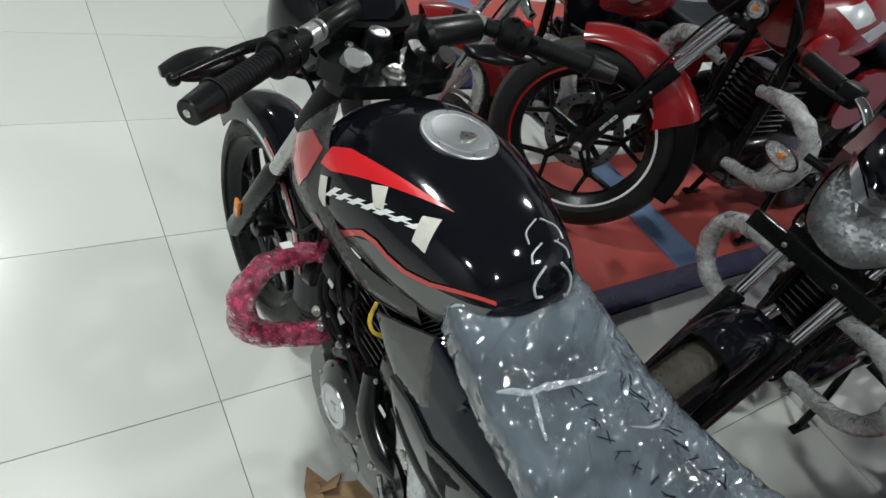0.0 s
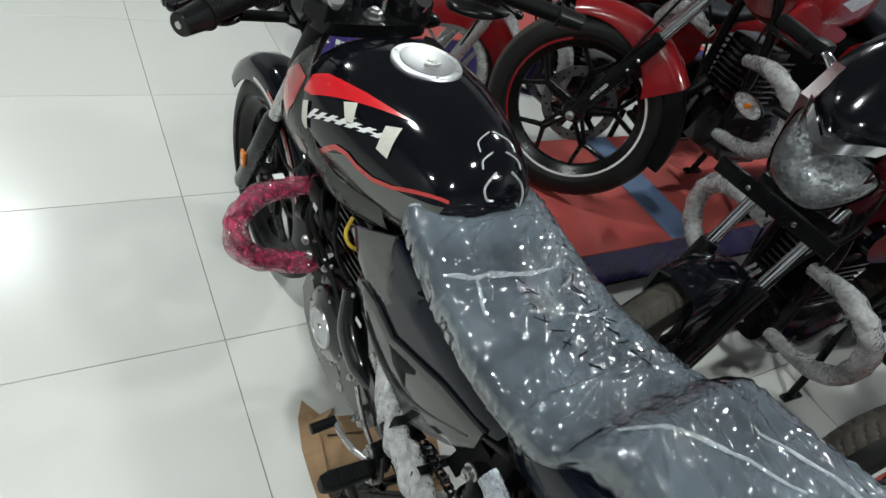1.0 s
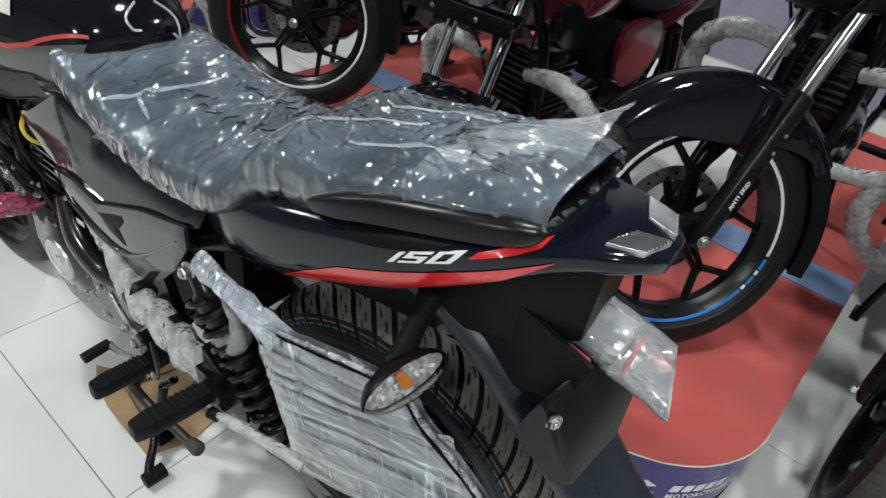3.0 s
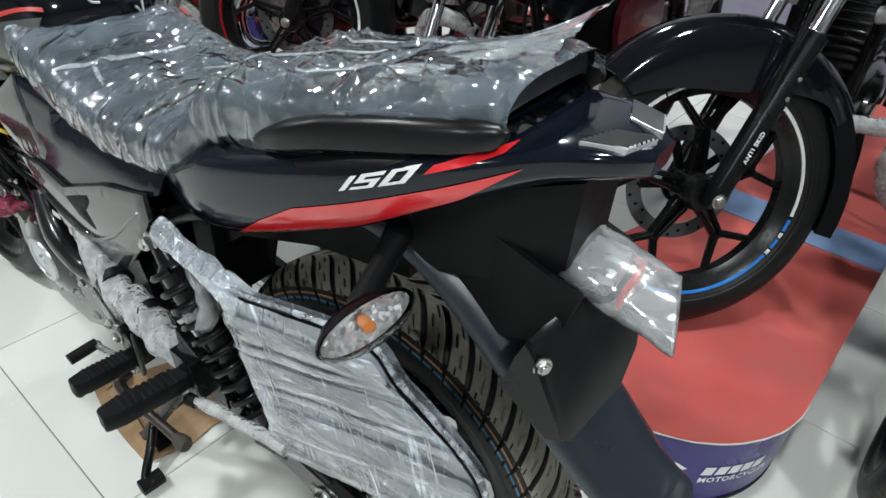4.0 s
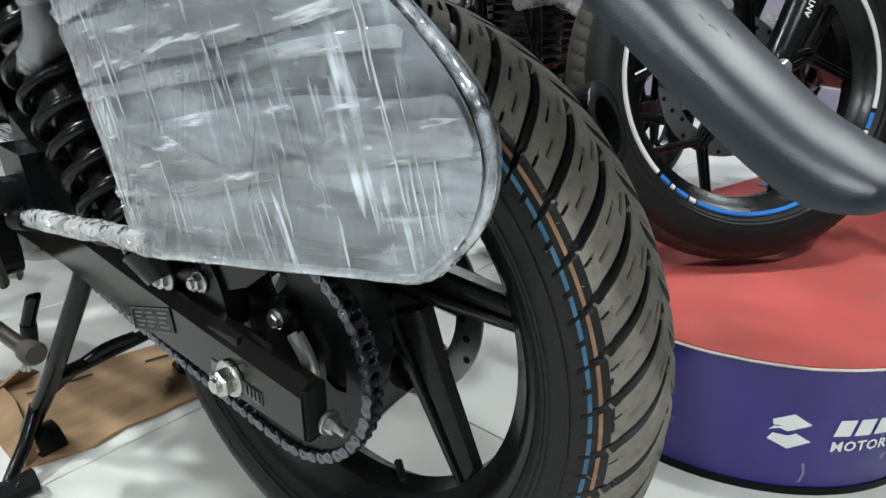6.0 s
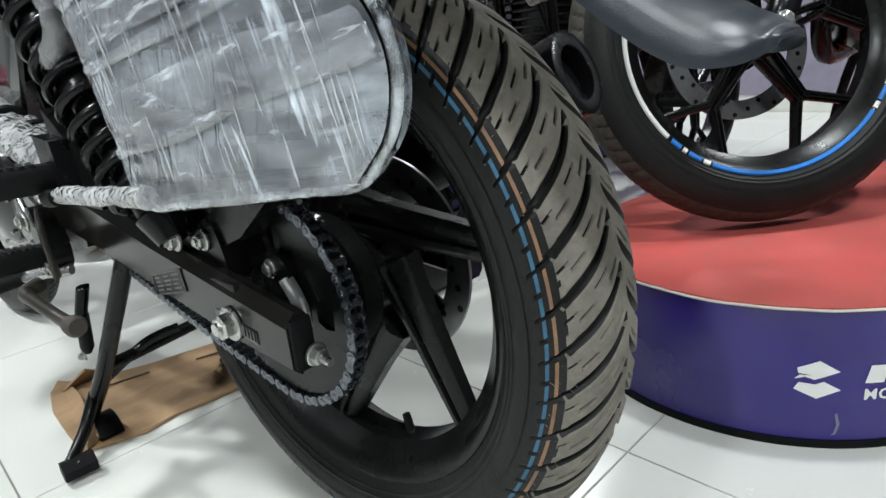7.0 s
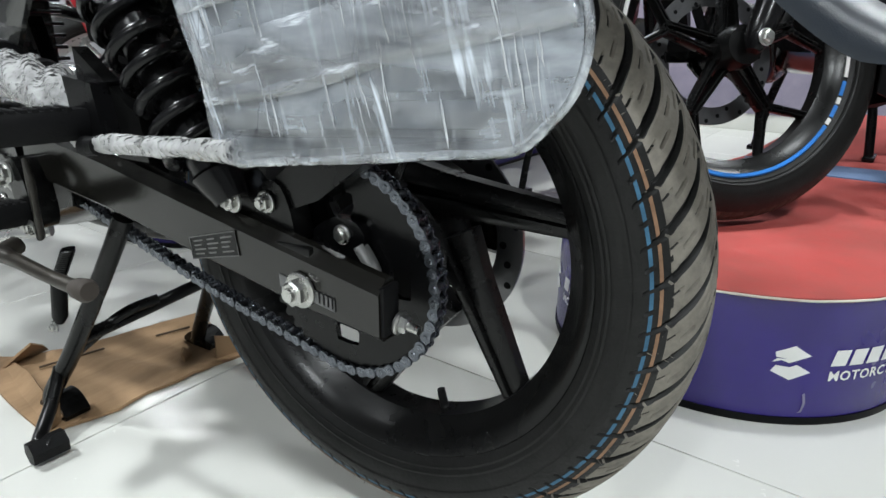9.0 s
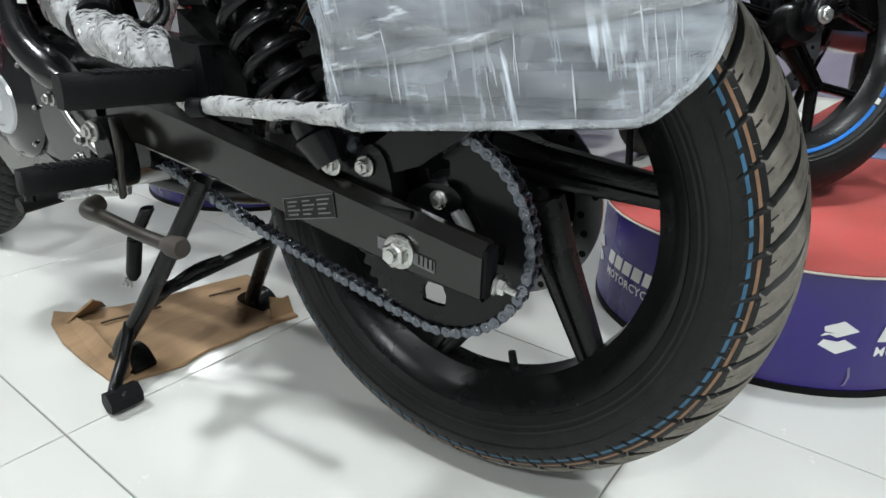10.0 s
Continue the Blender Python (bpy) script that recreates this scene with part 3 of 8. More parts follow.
def bold_groove(a, s, pitch):
    """Depth of the cut at arc length a and distance s from the crown."""
    q = abs(s)
    side = 0.5 * pitch if s > 0 else 0.0
    mid = bold_slant(s)
    u = ((a + side - mid) % pitch)
    u = min(u, pitch - u)
    wdt = 0.0044 - 0.0036 * min(1.0, max(0.0, (q - 0.052) / 0.022))
    d = 0.0 if q < 0.003 or q > 0.081 else max(0.0, min(1.0, (wdt + 0.0012 - u) / 0.0018)) * 0.0062
    for sh, q0, q1 in ((0.36, 0.006, 0.018), (0.64, 0.020, 0.033), (0.4, 0.035, 0.047), (0.6, 0.050, 0.058), (0.5, 0.0715, 0.0785)):
        if q0 < q < q1:
            u2 = (a + side - mid + pitch * sh) % pitch
            d = max(d, max(0.0, min(1.0, (0.0017 - min(u2, pitch - u2)) / 0.0010)) * 0.004)
    return d


def fine_groove(a, s, pitch):
    q = abs(s)
    mid = -0.018 * (q / 0.04)
    u = ((a - mid + (0.5 * pitch if s > 0 else 0)) % pitch)
    u = min(u, pitch - u)
    return 0.0 if q < 0.008 or q > 0.05 else max(0.0, min(1.0, (0.0028 - u) / 0.0015)) * 0.003


def grid_mesh(name, rows, skip=None):
    """A closed band of quads from rows of points (around, across); skip leaves out quads that are cut away."""
    n, m = len(rows), len(rows[0])
    v = [p for r in rows for p in r]
    f = [(i * m + j, ((i + 1) % n) * m + j, ((i + 1) % n) * m + j + 1, i * m + j + 1) for i in range(n) for j in range(m - 1)]
    if skip:
        f = [q for q in f if max(skip[k] for k in q) < 0.002]
    me = bpy.data.meshes.new(name)
    me.from_pydata(v, [], f)
    me.update()
    return me


def tyre_parts(parent, R, W, rb, groove, pitch, n, m, tread_mat, lines=(), tread_to=0.052, slant=None):
    prof = tyre_profile(R, W, rb)
    L = [0.0]
    for p, q in zip(prof, prof[1:]):
        L.append(L[-1] + math.hypot(q[0] - p[0], q[1] - p[1]))
    mid = L[len(L) // 2]
    S = np.array(L) - mid
    px, pr = np.array([p[0] for p in prof]), np.array([p[1] for p in prof])
    count = max(8, round(2 * math.pi * R / pitch))
    pt = 2 * math.pi * R / count

    def band(s0, s1, cols, lift, trim=False):
        ss = np.linspace(s0, s1, cols)
        xs, rs = np.interp(ss, S, px), np.interp(ss, S, pr)
        rows = []
        cut = []
        for i in range(n):
            row = []
            for s, x, r in zip(ss, xs, rs):
                a = 2 * math.pi * i / n * R + (slant(s) if slant else 0.0)
                th = a / R
                d = groove(a, s, pt) if groove else 0.0
                cut.append(d)
                k = (0.0 if trim else d) - lift
                nx = 0.35 * x / (0.5 * W)
                row.append((x - nx * k, (r - k) * math.cos(th), (r - k) * math.sin(th)))
            rows.append(row)
        return grid_mesh("band", rows, cut if trim else None), cut

    me, cut = band(-tread_to, tread_to, 84 if n > 400 else 26, 0.0)
    tread = part_mesh("tread", me, tread_mat, parent, "dusty grooved tyre tread", m, 30)
    me.materials.append(RUBBER)
    me.polygons.foreach_set("material_index", [1 if sum(cut[v] for v in p.vertices) > 0.008 or abs(p.center.x) > 0.0520 + 0.0014 * noise.noise(p.center * 60) else 0 for p in me.polygons])
    bm = bmesh.new()
    for sg in (-1, 1):
        idx = [i for i in range(len(S)) if sg * S[i] >= tread_to]
        pts = [(sg * float(np.interp(tread_to, S, np.abs(px))), float(np.interp(tread_to, S, pr)))] + ([(px[i], pr[i]) for i in (idx if sg > 0 else idx[::-1])])
        rings = [add_ring(bm, [(x, r * math.cos(2 * math.pi * j / 120), r * math.sin(2 * math.pi * j / 120)) for j in range(120)]) for x, r in pts]
        for p, q in zip(rings, rings[1:]):
            skin(bm, p, q)
    part("tyre", bm, RUBBER, parent, "black rubber tyre sidewall", m)
    bm = bmesh.new()
    for rr in (R - 0.052, rb + 0.018, rb + 0.012):
        for sg in (-1, 1):
            x = sg * float(np.interp(-rr, -pr[len(pr) // 2:], px[len(px) // 2:]))
            lathe([(x - 0.0012, rr + 0.0012), (x + sg * 0.0009, rr + 0.0006), (x + sg * 0.0009, rr - 0.0006), (x - 0.0012, rr - 0.0012)], 96, None, bm, True)
    part("sidewall_rib", bm, RUBBER, parent, m=m)
    for s0, s1, mt, nm in lines:
        tagged(part_mesh("colour_line", band(s0, s1, 4, 0.0005, True)[0], mt, parent, nm, m, 60), kind="stuff")
    return tread


def spoke_bm(kind, r0, r1, ang, wdt, dep):
    """One cast spoke in the plane of the wheel: a tapered arm leaning off the hub or a fork that splits near the rim."""
    bm = bmesh.new()

    def arm(p, q, w0, w1, d0, d1):
        p, q = Vector(p), Vector(q)
        d = (q - p).normalized()
        sd = Vector((0, -d.z, d.y))
        rings = []
        for c, w, dd in ((p, w0, d0), (q, w1, d1)):
            o = [(-1, -0.55), (-0.55, -1), (-0.25, -1), (-0.12, -0.62), (0.12, -0.62), (0.25, -1), (0.55, -1), (1, -0.55), (1, 0.55), (0.55, 1), (-0.55, 1), (-1, 0.55)]
            rings.append([c + sd * (a * w) + Vector((b * dd, 0, 0)) for a, b in o])
        loft(rings, True, True, bm)
    if kind == "swirled":
        tip = Vector((0, r1, 0))
        root = Vector((0, 0.068 * math.cos(radians(-62)), 0.068 * math.sin(radians(-62))))
        knee = root.lerp(tip, 0.30)
        arm(root, knee, wdt * 1.5, wdt * 1.15, dep * 1.35, dep * 1.15)
        arm(root.lerp(tip, 0.285), tip, wdt * 1.15, wdt * 0.80, dep * 1.15, dep * 0.9)
    else:
        rm = r0 + (r1 - r0) * 0.60
        for sg in (-1, 1):
            a = sg * radians(18)
            arm((0, r0, sg * 0.013), (0, rm + 0.004, sg * 0.0065), wdt * 0.5, wdt * 0.5, dep * 1.1, dep * 0.9)
            arm((0, rm - 0.006, sg * 0.004), (0, r1 * math.cos(a), r1 * math.sin(a)), wdt * 0.62, wdt * 0.56, dep * 0.9, dep * 0.75)
    bm.transform(Matrix.Rotation(radians(ang), 4, "X"))
    return bm


def brake_disc(parent, x, r, m, holes=True):
    bm = bmesh.new()
    n = 90
    lathe([(x, r), (x, r * 0.74), (x + 0.004, r * 0.74), (x + 0.004, r)], n, None, bm, True)
    disc = part("brake_disc", bm, DISC_STEEL, parent, "drilled steel brake disc", m)
    hole = lathe([(x - 0.0004, 0.0042), (x + 0.0044, 0.0042)], 10)
    hme = bpy.data.meshes.new("drilled_hole")
    hole.to_mesh(hme)
    hole.free()
    hme.materials.append(MATT_BLACK)
    for i in range(30):
        a = 2 * math.pi * i / 30
        rr = r * (0.80, 0.87, 0.94)[i % 3]
        ob = new("drilled_hole", hme)
        ob.parent = disc
        ob.matrix_basis = Matrix.Translation((0, rr * math.cos(a), rr * math.sin(a)))
    bm = bmesh.new()
    for i in range(5):
        a = 72 * i
        join_bm(bm, box((x + 0.002, r * 0.52, 0), (0.004, r * 0.52, 0.020), 0, Matrix.Rotation(radians(a), 4, "X")))
    lathe([(x - 0.002, r * 0.36), (x + 0.006, r * 0.36)], 40, None, bm)
    part("disc_carrier", bm, SATIN_BLACK, disc)
    return disc


def wheel(parent, name, m, R=0.297, W=0.092, rb=0.222, kind="fork", count=5, first=90, rim_mat=None, tread="fine", bands=(), disc=None, lines=(), label="", tread_mat=None):
    rim_mat = rim_mat or FRAME_BLACK
    hw = 0.36 * W
    bm = lathe([(-hw, rb + 0.006), (-hw - 0.003, rb + 0.002), (-hw, rb - 0.006), (-hw + 0.012, rb - 0.014), (-hw * 0.35, rb - 0.030), (hw * 0.35, rb - 0.030), (hw - 0.012, rb - 0.014), (hw, rb - 0.006),
                (hw + 0.003, rb + 0.002), (hw, rb + 0.006), (hw - 0.008, rb - 0.004), (hw * 0.3, rb - 0.018), (-hw * 0.3, rb - 0.018), (-hw + 0.008, rb - 0.004)], 120, None, None, True)
    w = part(name, bm, rim_mat, parent, label, m)
    for i in range(count):
        part("spoke", spoke_bm(kind, 0.032, rb - 0.026, first + 360 * i / count, 0.0185 if kind == "swirled" else 0.0125, 0.013), rim_mat, w)
    part("hub", lathe([(-0.055, 0.018), (-0.052, 0.034), (-0.03, 0.040), (0.0, 0.036), (0.03, 0.040), (0.052, 0.034), (0.055, 0.018)], 40), rim_mat, w)
    if tread == "bold":
        tyre_parts(w, R, W, rb, bold_groove, 0.0403, 49 * 23, None, tread_mat or TREAD_RUBBER, lines, 0.090, bold_slant)
    else:
        tyre_parts(w, R, W, rb, fine_groove, 0.024, 400, None, tread_mat or RUBBER, lines, 0.040)
    for a0, a1, mt, lb in bands:
        bm = bmesh.new()
        rows = []
        for th in np.linspace(radians(a0), radians(a1), max(8, int((a1 - a0) / 3))):
            c, s = math.cos(th), math.sin(th)
            rows.append([(-hw - 0.0022, (rb + 0.0035) * c, (rb + 0.0035) * s), (-hw - 0.0042, (rb + 0.001) * c, (rb + 0.001) * s), (-hw - 0.0026, (rb - 0.0045) * c, (rb - 0.0045) * s), (-hw + 0.0015, (rb - 0.0045) * c, (rb - 0.0045) * s)])
        loft(rows, True, True, bm)
        part("rim_tape", bm, mt, w, lb)
    if disc:
        brake_disc(w, disc[0], disc[1], None)
    return w


def stage(cx, cy, length, turn, back=None):
    """A low display stage with a round end: purple vinyl side, felt top."""
    m = Matrix.Translation((cx, cy, 0)) @ Matrix.Rotation(radians(turn), 4, "Z")
    t = thing("display_stage", "low round-ended display stage, purple vinyl side, worn red felt top", "display stage", "display stages", m)
    r, h = 0.305, 0.205
    out = [(r * math.cos(a), r * math.sin(a)) for a in np.linspace(math.pi / 2, 3 * math.pi / 2, 41)] + (back or [(length, -r), (length, r)])
    part("side", prism(out, 0.006, h - 0.006, "z"), PURPLE, t, "purple printed vinyl side")
    part("foot_strip", prism([(x * 1.004 - 0.001, y * 1.004) for x, y in out], 0.0, 0.012, "z"), MATT_BLACK, t, "black foot strip")
    top = [(x * 1.012, y * 1.012) for x, y in out]
    part("felt_top", prism(top, h - 0.006, h, "z", 0.002, 1), RED_MAT, t, "worn red felt top")
    edge = []
    for k, (x, y) in enumerate(out[:41]):
        a = math.pi / 2 + math.pi * k / 40
        q = r * 1.014 + 0.0012 * noise.noise(Vector((k * 0.9, cy, 0)))
        edge.append((q * math.cos(a), q * math.sin(a), h - 0.0035 + 0.002 * noise.noise(Vector((k * 0.7, 3 + cy, 0)))))
    part("frayed_edge", tube(edge, 0.0018, 6, 2), WHITE_TAPE, t, "frayed pale cut edge of the felt")
    low, top_y = (0.03, 0.13) if back else (0.0, r * 1.01)
    part("felt_inlay", prism([(0.63, -r * 1.01 - low), (0.79, -r * 1.01 - low), (0.79, top_y), (0.63, top_y)], h, h + 0.003, "z"), GREYBLUE_MAT, t, "grey-blue felt strip across the top")
    return t, m


def on_drum(parent, ang, z, chars, name, label, size, r=0.305, mat=None):
    """A flat shape bent round the stage's end: chars is a list of outlines in metres along and up."""
    bm = bmesh.new()
    for poly in chars:
        b2 = bmesh.new()
        vs = [b2.verts.new((p[0], p[1], 0)) for p in poly]
        b2.faces.new(vs)
        bmesh.ops.triangulate(b2, faces=b2.faces)
        for _ in range(4):
            es = [e for e in b2.edges if e.calc_length() > 0.02]
            if es:
                bmesh.ops.subdivide_edges(b2, edges=es, cuts=1)
                bmesh.ops.triangulate(b2, faces=b2.faces)
        for v in b2.verts:
            a = ang + v.co.x * size / r
            v.co = Vector(((r + 0.0012) * math.cos(a), (r + 0.0012) * math.sin(a), z + v.co.y * size))
        join_bm(bm, b2)
    return part(name, bm, mat or WHITE_PRINT, parent, label)


def text_polys(body, size, squash=1.0):
    """Built-in letters as flat outlines, made into a mesh."""
    cu = bpy.data.curves.new("letters", "FONT")
    cu.body, cu.size, cu.resolution_u = body, size, 2
    cu.space_character = 1.08
    cu.offset = size * 0.022
    ob = bpy.data.objects.new("letters", cu)
    scene.collection.objects.link(ob)
    dg = bpy.context.evaluated_depsgraph_get()
    me = bpy.data.meshes.new_from_object(ob.evaluated_get(dg))
    bpy.data.objects.remove(ob)
    bm = bmesh.new()
    bm.from_mesh(me)
    bpy.data.meshes.remove(me)
    return bm


def drum_text(parent, body, ang, z, size, r=0.305):
    bm = text_polys(body, size)
    for v in bm.verts:
        a = ang + v.co.x / r
        x, y = v.co.x, v.co.y
        v.co = Vector(((r + 0.0012) * math.cos(a), (r + 0.0012) * math.sin(a), z + y))
    return part("lettering", bm, WHITE_PRINT, parent, "white printed lettering")


EMBLEM = [[(0.0, 0.24), (0.5, 0.0), (1.0, 0.24), (0.62, 0.46), (0.45, 0.38), (0.6, 0.30), (0.5, 0.25), (0.1, 0.42)],
          [(0.0, 0.30 + 0.20), (0.1, 0.62), (0.42, 0.50), (0.95, 0.72), (0.5, 1.0), (0.04, 0.80), (0.08, 0.66), (0.48, 0.82), (0.6, 0.74), (0.36, 0.62)]]
BARS = [[(k * 0.275, 0), (k * 0.275 + 0.22, 0), (k * 0.275 + 0.27, 0.24), (k * 0.275 + 0.05, 0.24)] for k in range(5)]

STAGES = []
for k, cy in enumerate((-0.25, 1.19, 2.62)):
    st, sm = stage(0.70 if k < 2 else 0.95, cy, 2.2, -4.07, [(2.2, -0.408), (2.2, 0.06), (0.80, 0.135), (0.10, 0.300)] if k == 0 else None)
    STAGES.append((st, sm))
    for a in (198, 108, 288):
        a0 = radians(a + (7 if k == 0 else 4))
        on_drum(st, a0, 0.075, EMBLEM, "emblem", "white angular emblem printed on the side", 0.055)
        for bar in BARS:
            on_drum(st, a0 + 0.27, 0.098, [bar], "brand_bar", "white brand bar printed on the side", 0.105)
        drum_text(st, "MOTORCYCLES", a0 + 0.27, 0.074, 0.022)
        if k == 0 and a == 198:
            on_drum(st, a0 + 0.16, 0.020, [[(0.0, 0.0), (0.10, 0.12), (0.16, 0.5), (0.06, 0.95), (0.16, 1.0), (0.28, 0.5), (0.18, 0.05)]], "scuff", "pale scuff on the vinyl", 0.034, mat=SCUFF)

# ---- the main motorcycle ----
from mathutils.bvhtree import BVHTree

bike = thing("motorcycle", "gloss black and red motorcycle on its centre stand, partly wrapped", "motorcycle", "motorcycles")


def superring(y, w, zt, zm, zb, n=40, e=2.5, eb=2.2):
    pts = []
    for j in range(n):
        a = 2 * math.pi * j / n
        c, s = math.cos(a), math.sin(a)
        q = e if s >= 0 else eb
        x = w * math.copysign(abs(c) ** (2 / q), c)
        z = zm + (zt - zm if s >= 0 else zm - zb) * math.copysign(abs(s) ** (2 / q), s)
        pts.append((x, y, z))
    return pts


def spans(table, ys):
    """Interpolates rows (y, a, b, ...) smoothly."""
    sp = spline([(r[0], r[1], r[2]) for r in table], 8)
    cols = []
    for k in range(1, len(table[0])):
        s = spline([(r[0], r[k], 0) for r in table], 8)
        o = sorted((p.x, p.y) for p in s)
        cols.append(np.interp(ys, [p[0] for p in o], [p[1] for p in o]))
    return list(zip(ys, *cols))


TANK = [(0.548, 0.035, 0.862, 0.845, 0.828), (0.565, 0.085, 0.892, 0.835, 0.775), (0.60, 0.112, 0.925, 0.825, 0.745), (0.66, 0.134, 0.947, 0.822, 0.725), (0.74, 0.154, 0.957, 0.822, 0.712),
        (0.82, 0.166, 0.958, 0.822, 0.70), (0.89, 0.168, 0.950, 0.818, 0.70), (0.95, 0.155, 0.930, 0.81, 0.705), (0.985, 0.125, 0.905, 0.805, 0.72), (1.0, 0.07, 0.87, 0.80, 0.75)]


def tank_bm():
    ys = list(np.linspace(0.548, 1.0, 44))
    rings = [superring(y, w, zt, zm, zb, 56, 2.35, 2.0) for y, w, zt, zm, zb in spans(TANK, ys)]
    return loft(rings)


tb = tank_bm()
bmesh.ops.recalc_face_normals(tb, faces=tb.faces)
TANK_BVH = BVHTree.FromBMesh(tb)
part("fuel_tank", tb, BLACK_PAINT, bike, "gloss black fuel tank")

LEFT = Vector((1, 0, 0))
SLANT = (0.75, 0.0, -0.66)


def tank_patch(name, pts, mat, lift, label, way=SLANT):
    return part(name, drape3(pts, TANK_BVH, way, lift, 0.007), mat, bike, label, smooth=60)


tank_patch("tank_graphic", [(-0.164, 0.985, 0.775), (-0.164, 0.93, 0.762), (-0.161, 0.881, 0.762), (-0.163, 0.80, 0.805), (-0.157, 0.745, 0.838), (-0.148, 0.717, 0.836), (-0.141, 0.686, 0.830), (-0.128, 0.648, 0.845), (-0.07, 0.568, 0.862),
            (-0.10, 0.575, 0.79), (-0.12, 0.63, 0.745), (-0.14, 0.70, 0.72), (-0.16, 0.85, 0.705), (-0.15, 0.985, 0.715)], GREY_PAINT, 0.0012, "graphite lower tank graphic", (1, 0, -0.12))
tank_patch("tank_stripe", [(-0.161, 0.915, 0.850), (-0.153, 0.912, 0.885), (-0.142, 0.875, 0.906), (-0.121, 0.786, 0.925), (-0.087, 0.687, 0.932), (-0.115, 0.742, 0.920), (-0.146, 0.814, 0.897), (-0.162, 0.879, 0.862)], RED_PAINT, 0.0014, "red tank stripe")
tank_patch("tank_stripe", [(-0.155, 0.965, 0.80), (-0.15, 0.960, 0.835), (-0.16, 0.928, 0.848), (-0.164, 0.915, 0.82), (-0.165, 0.875, 0.795), (-0.164, 0.90, 0.79)], RED_PAINT, 0.0016, "red front tank stripe", (1, 0, -0.2))
tank_patch("tank_pinstripe", [(-0.164, 0.835, 0.790), (-0.164, 0.815, 0.802), (-0.158, 0.775, 0.836), (-0.157, 0.745, 0.846), (-0.15, 0.72, 0.840), (-0.14, 0.683, 0.840), (-0.128, 0.645, 0.852), (-0.075, 0.570, 0.874), (-0.075, 0.568, 0.868), (-0.128, 0.642, 0.846), (-0.14, 0.682, 0.832), (-0.15, 0.718, 0.832), (-0.157, 0.745, 0.838), (-0.16, 0.773, 0.828), (-0.165, 0.812, 0.794)], RED_DULL, 0.0026, "thin red pinstripe")

# filler cap
capm = Matrix.Translation((0.002, 0.815, 0.955)) @ Euler((radians(-2), radians(-90), 0)).to_matrix().to_4x4()
cap = part("filler_cap", lathe([(-0.01, 0.062), (0.003, 0.062), (0.005, 0.060), (0.005, 0.050), (0.0035, 0.049), (0.0035, 0.047), (0.006, 0.046), (0.007, 0.04)], 64, capm), ALUMINIUM, bike, "brushed aluminium filler cap")
part("key_cover", prism(smooth_outline([(-0.016, -0.006), (0.0, -0.011), (0.018, -0.004), (0.010, 0.006), (-0.004, 0.009)]), 0.962, 0.967, "z", 0.001, 1, Matrix.Translation((0.0, 0.80, 0))), STEEL, cap, "small keyhole cover")
for i in range(6):
    a = 2 * math.pi * i / 6 + 0.3
    bolt(cap, (0.002 + 0.055 * math.cos(a), 0.815 + 0.055 * math.sin(a), 0.959), (0, 0, 1), 0.0028, 0.002, STEEL, "screw", False, "")

# seat and its film
SEAT = [(0.645, 0.088, 0.858, 0.815), (0.60, 0.118, 0.856, 0.79), (0.53, 0.130, 0.842, 0.762), (0.44, 0.136, 0.822, 0.742), (0.33, 0.143, 0.815, 0.745), (0.24, 0.146, 0.826, 0.768), (0.19, 0.142, 0.842, 0.80),
        (0.165, 0.132, 0.885, 0.815), (0.14, 0.128, 0.905, 0.825), (0.05, 0.126, 0.920, 0.848), (-0.05, 0.120, 0.942, 0.885), (-0.12, 0.108, 0.962, 0.92), (-0.165, 0.085, 0.972, 0.945)]


def seat_rings(grow, n=48, drop=0.0, ny=60, lo=-0.165, hi=0.645):
    ys = list(np.linspace(hi, lo, ny))
    tab = [r for r in SEAT[::-1]]
    out = []
    for y, w, zt, zb in spans(tab, ys[::-1])[::-1]:
        zm = zt - 0.035
        out.append(superring(y, w + grow, zt + grow * 0.7, zm, zb - drop, n, 3.6, 3.0))
    return out


part("seat", loft(seat_rings(0.0)), SEAT_SKIN, bike, "black vinyl two-level seat")
sb = loft(seat_rings(0.005, 200, 0.012, 330, -0.18, 0.655), False)
bmesh.ops.recalc_face_normals(sb, faces=sb.faces)
sb.normal_update()
crumple(sb, 0.0022, 8.0, 4.0)
rng = random.Random(11)
fold_lines(sb, [(rng.uniform(-0.12, 0.12), rng.uniform(0.16, 0.62), rng.gauss(0.35, 0.5), rng.uniform(0.04, 0.16), rng.uniform(0.0015, 0.0042)) for _ in range(90)], (0, 1), 0.0055)
fold_lines(sb, [(rng.uniform(-0.12, 0.12), rng.uniform(-0.16, 0.16), rng.gauss(1.0, 0.45), rng.uniform(0.05, 0.18), rng.uniform(0.0015, 0.0042)) for _ in range(80)], (0, 1), 0.0055)
fold_lines(sb, [(-0.045, 0.46, 0.42, 0.20, 0.005), (-0.075, 0.47, 1.45, 0.16, 0.004), (0.0, 0.40, -0.3, 0.22, 0.003), (-0.06, 0.30, 1.0, 0.16, 0.003), (0.02, 0.10, 0.9, 0.2, 0.004), (-0.04, 0.02, 1.2, 0.2, 0.004), (0.03, -0.06, 1.0, 0.16, 0.004)], (0, 1), 0.006)
fold_lines(sb, [(rng.uniform(-0.15, 0.6), rng.uniform(0.76, 0.90), rng.gauss(1.4, 0.45), rng.uniform(0.03, 0.09), rng.uniform(0.0008, 0.002)) for _ in range(70)], (1, 2), 0.007)
cover = part("seat_cover_film", sb, SEAT_FILM, None, "clear creased polythene cover pulled over the motorcycle seat", smooth=80)
tagged(cover, category="plastic cover")
tailr = []
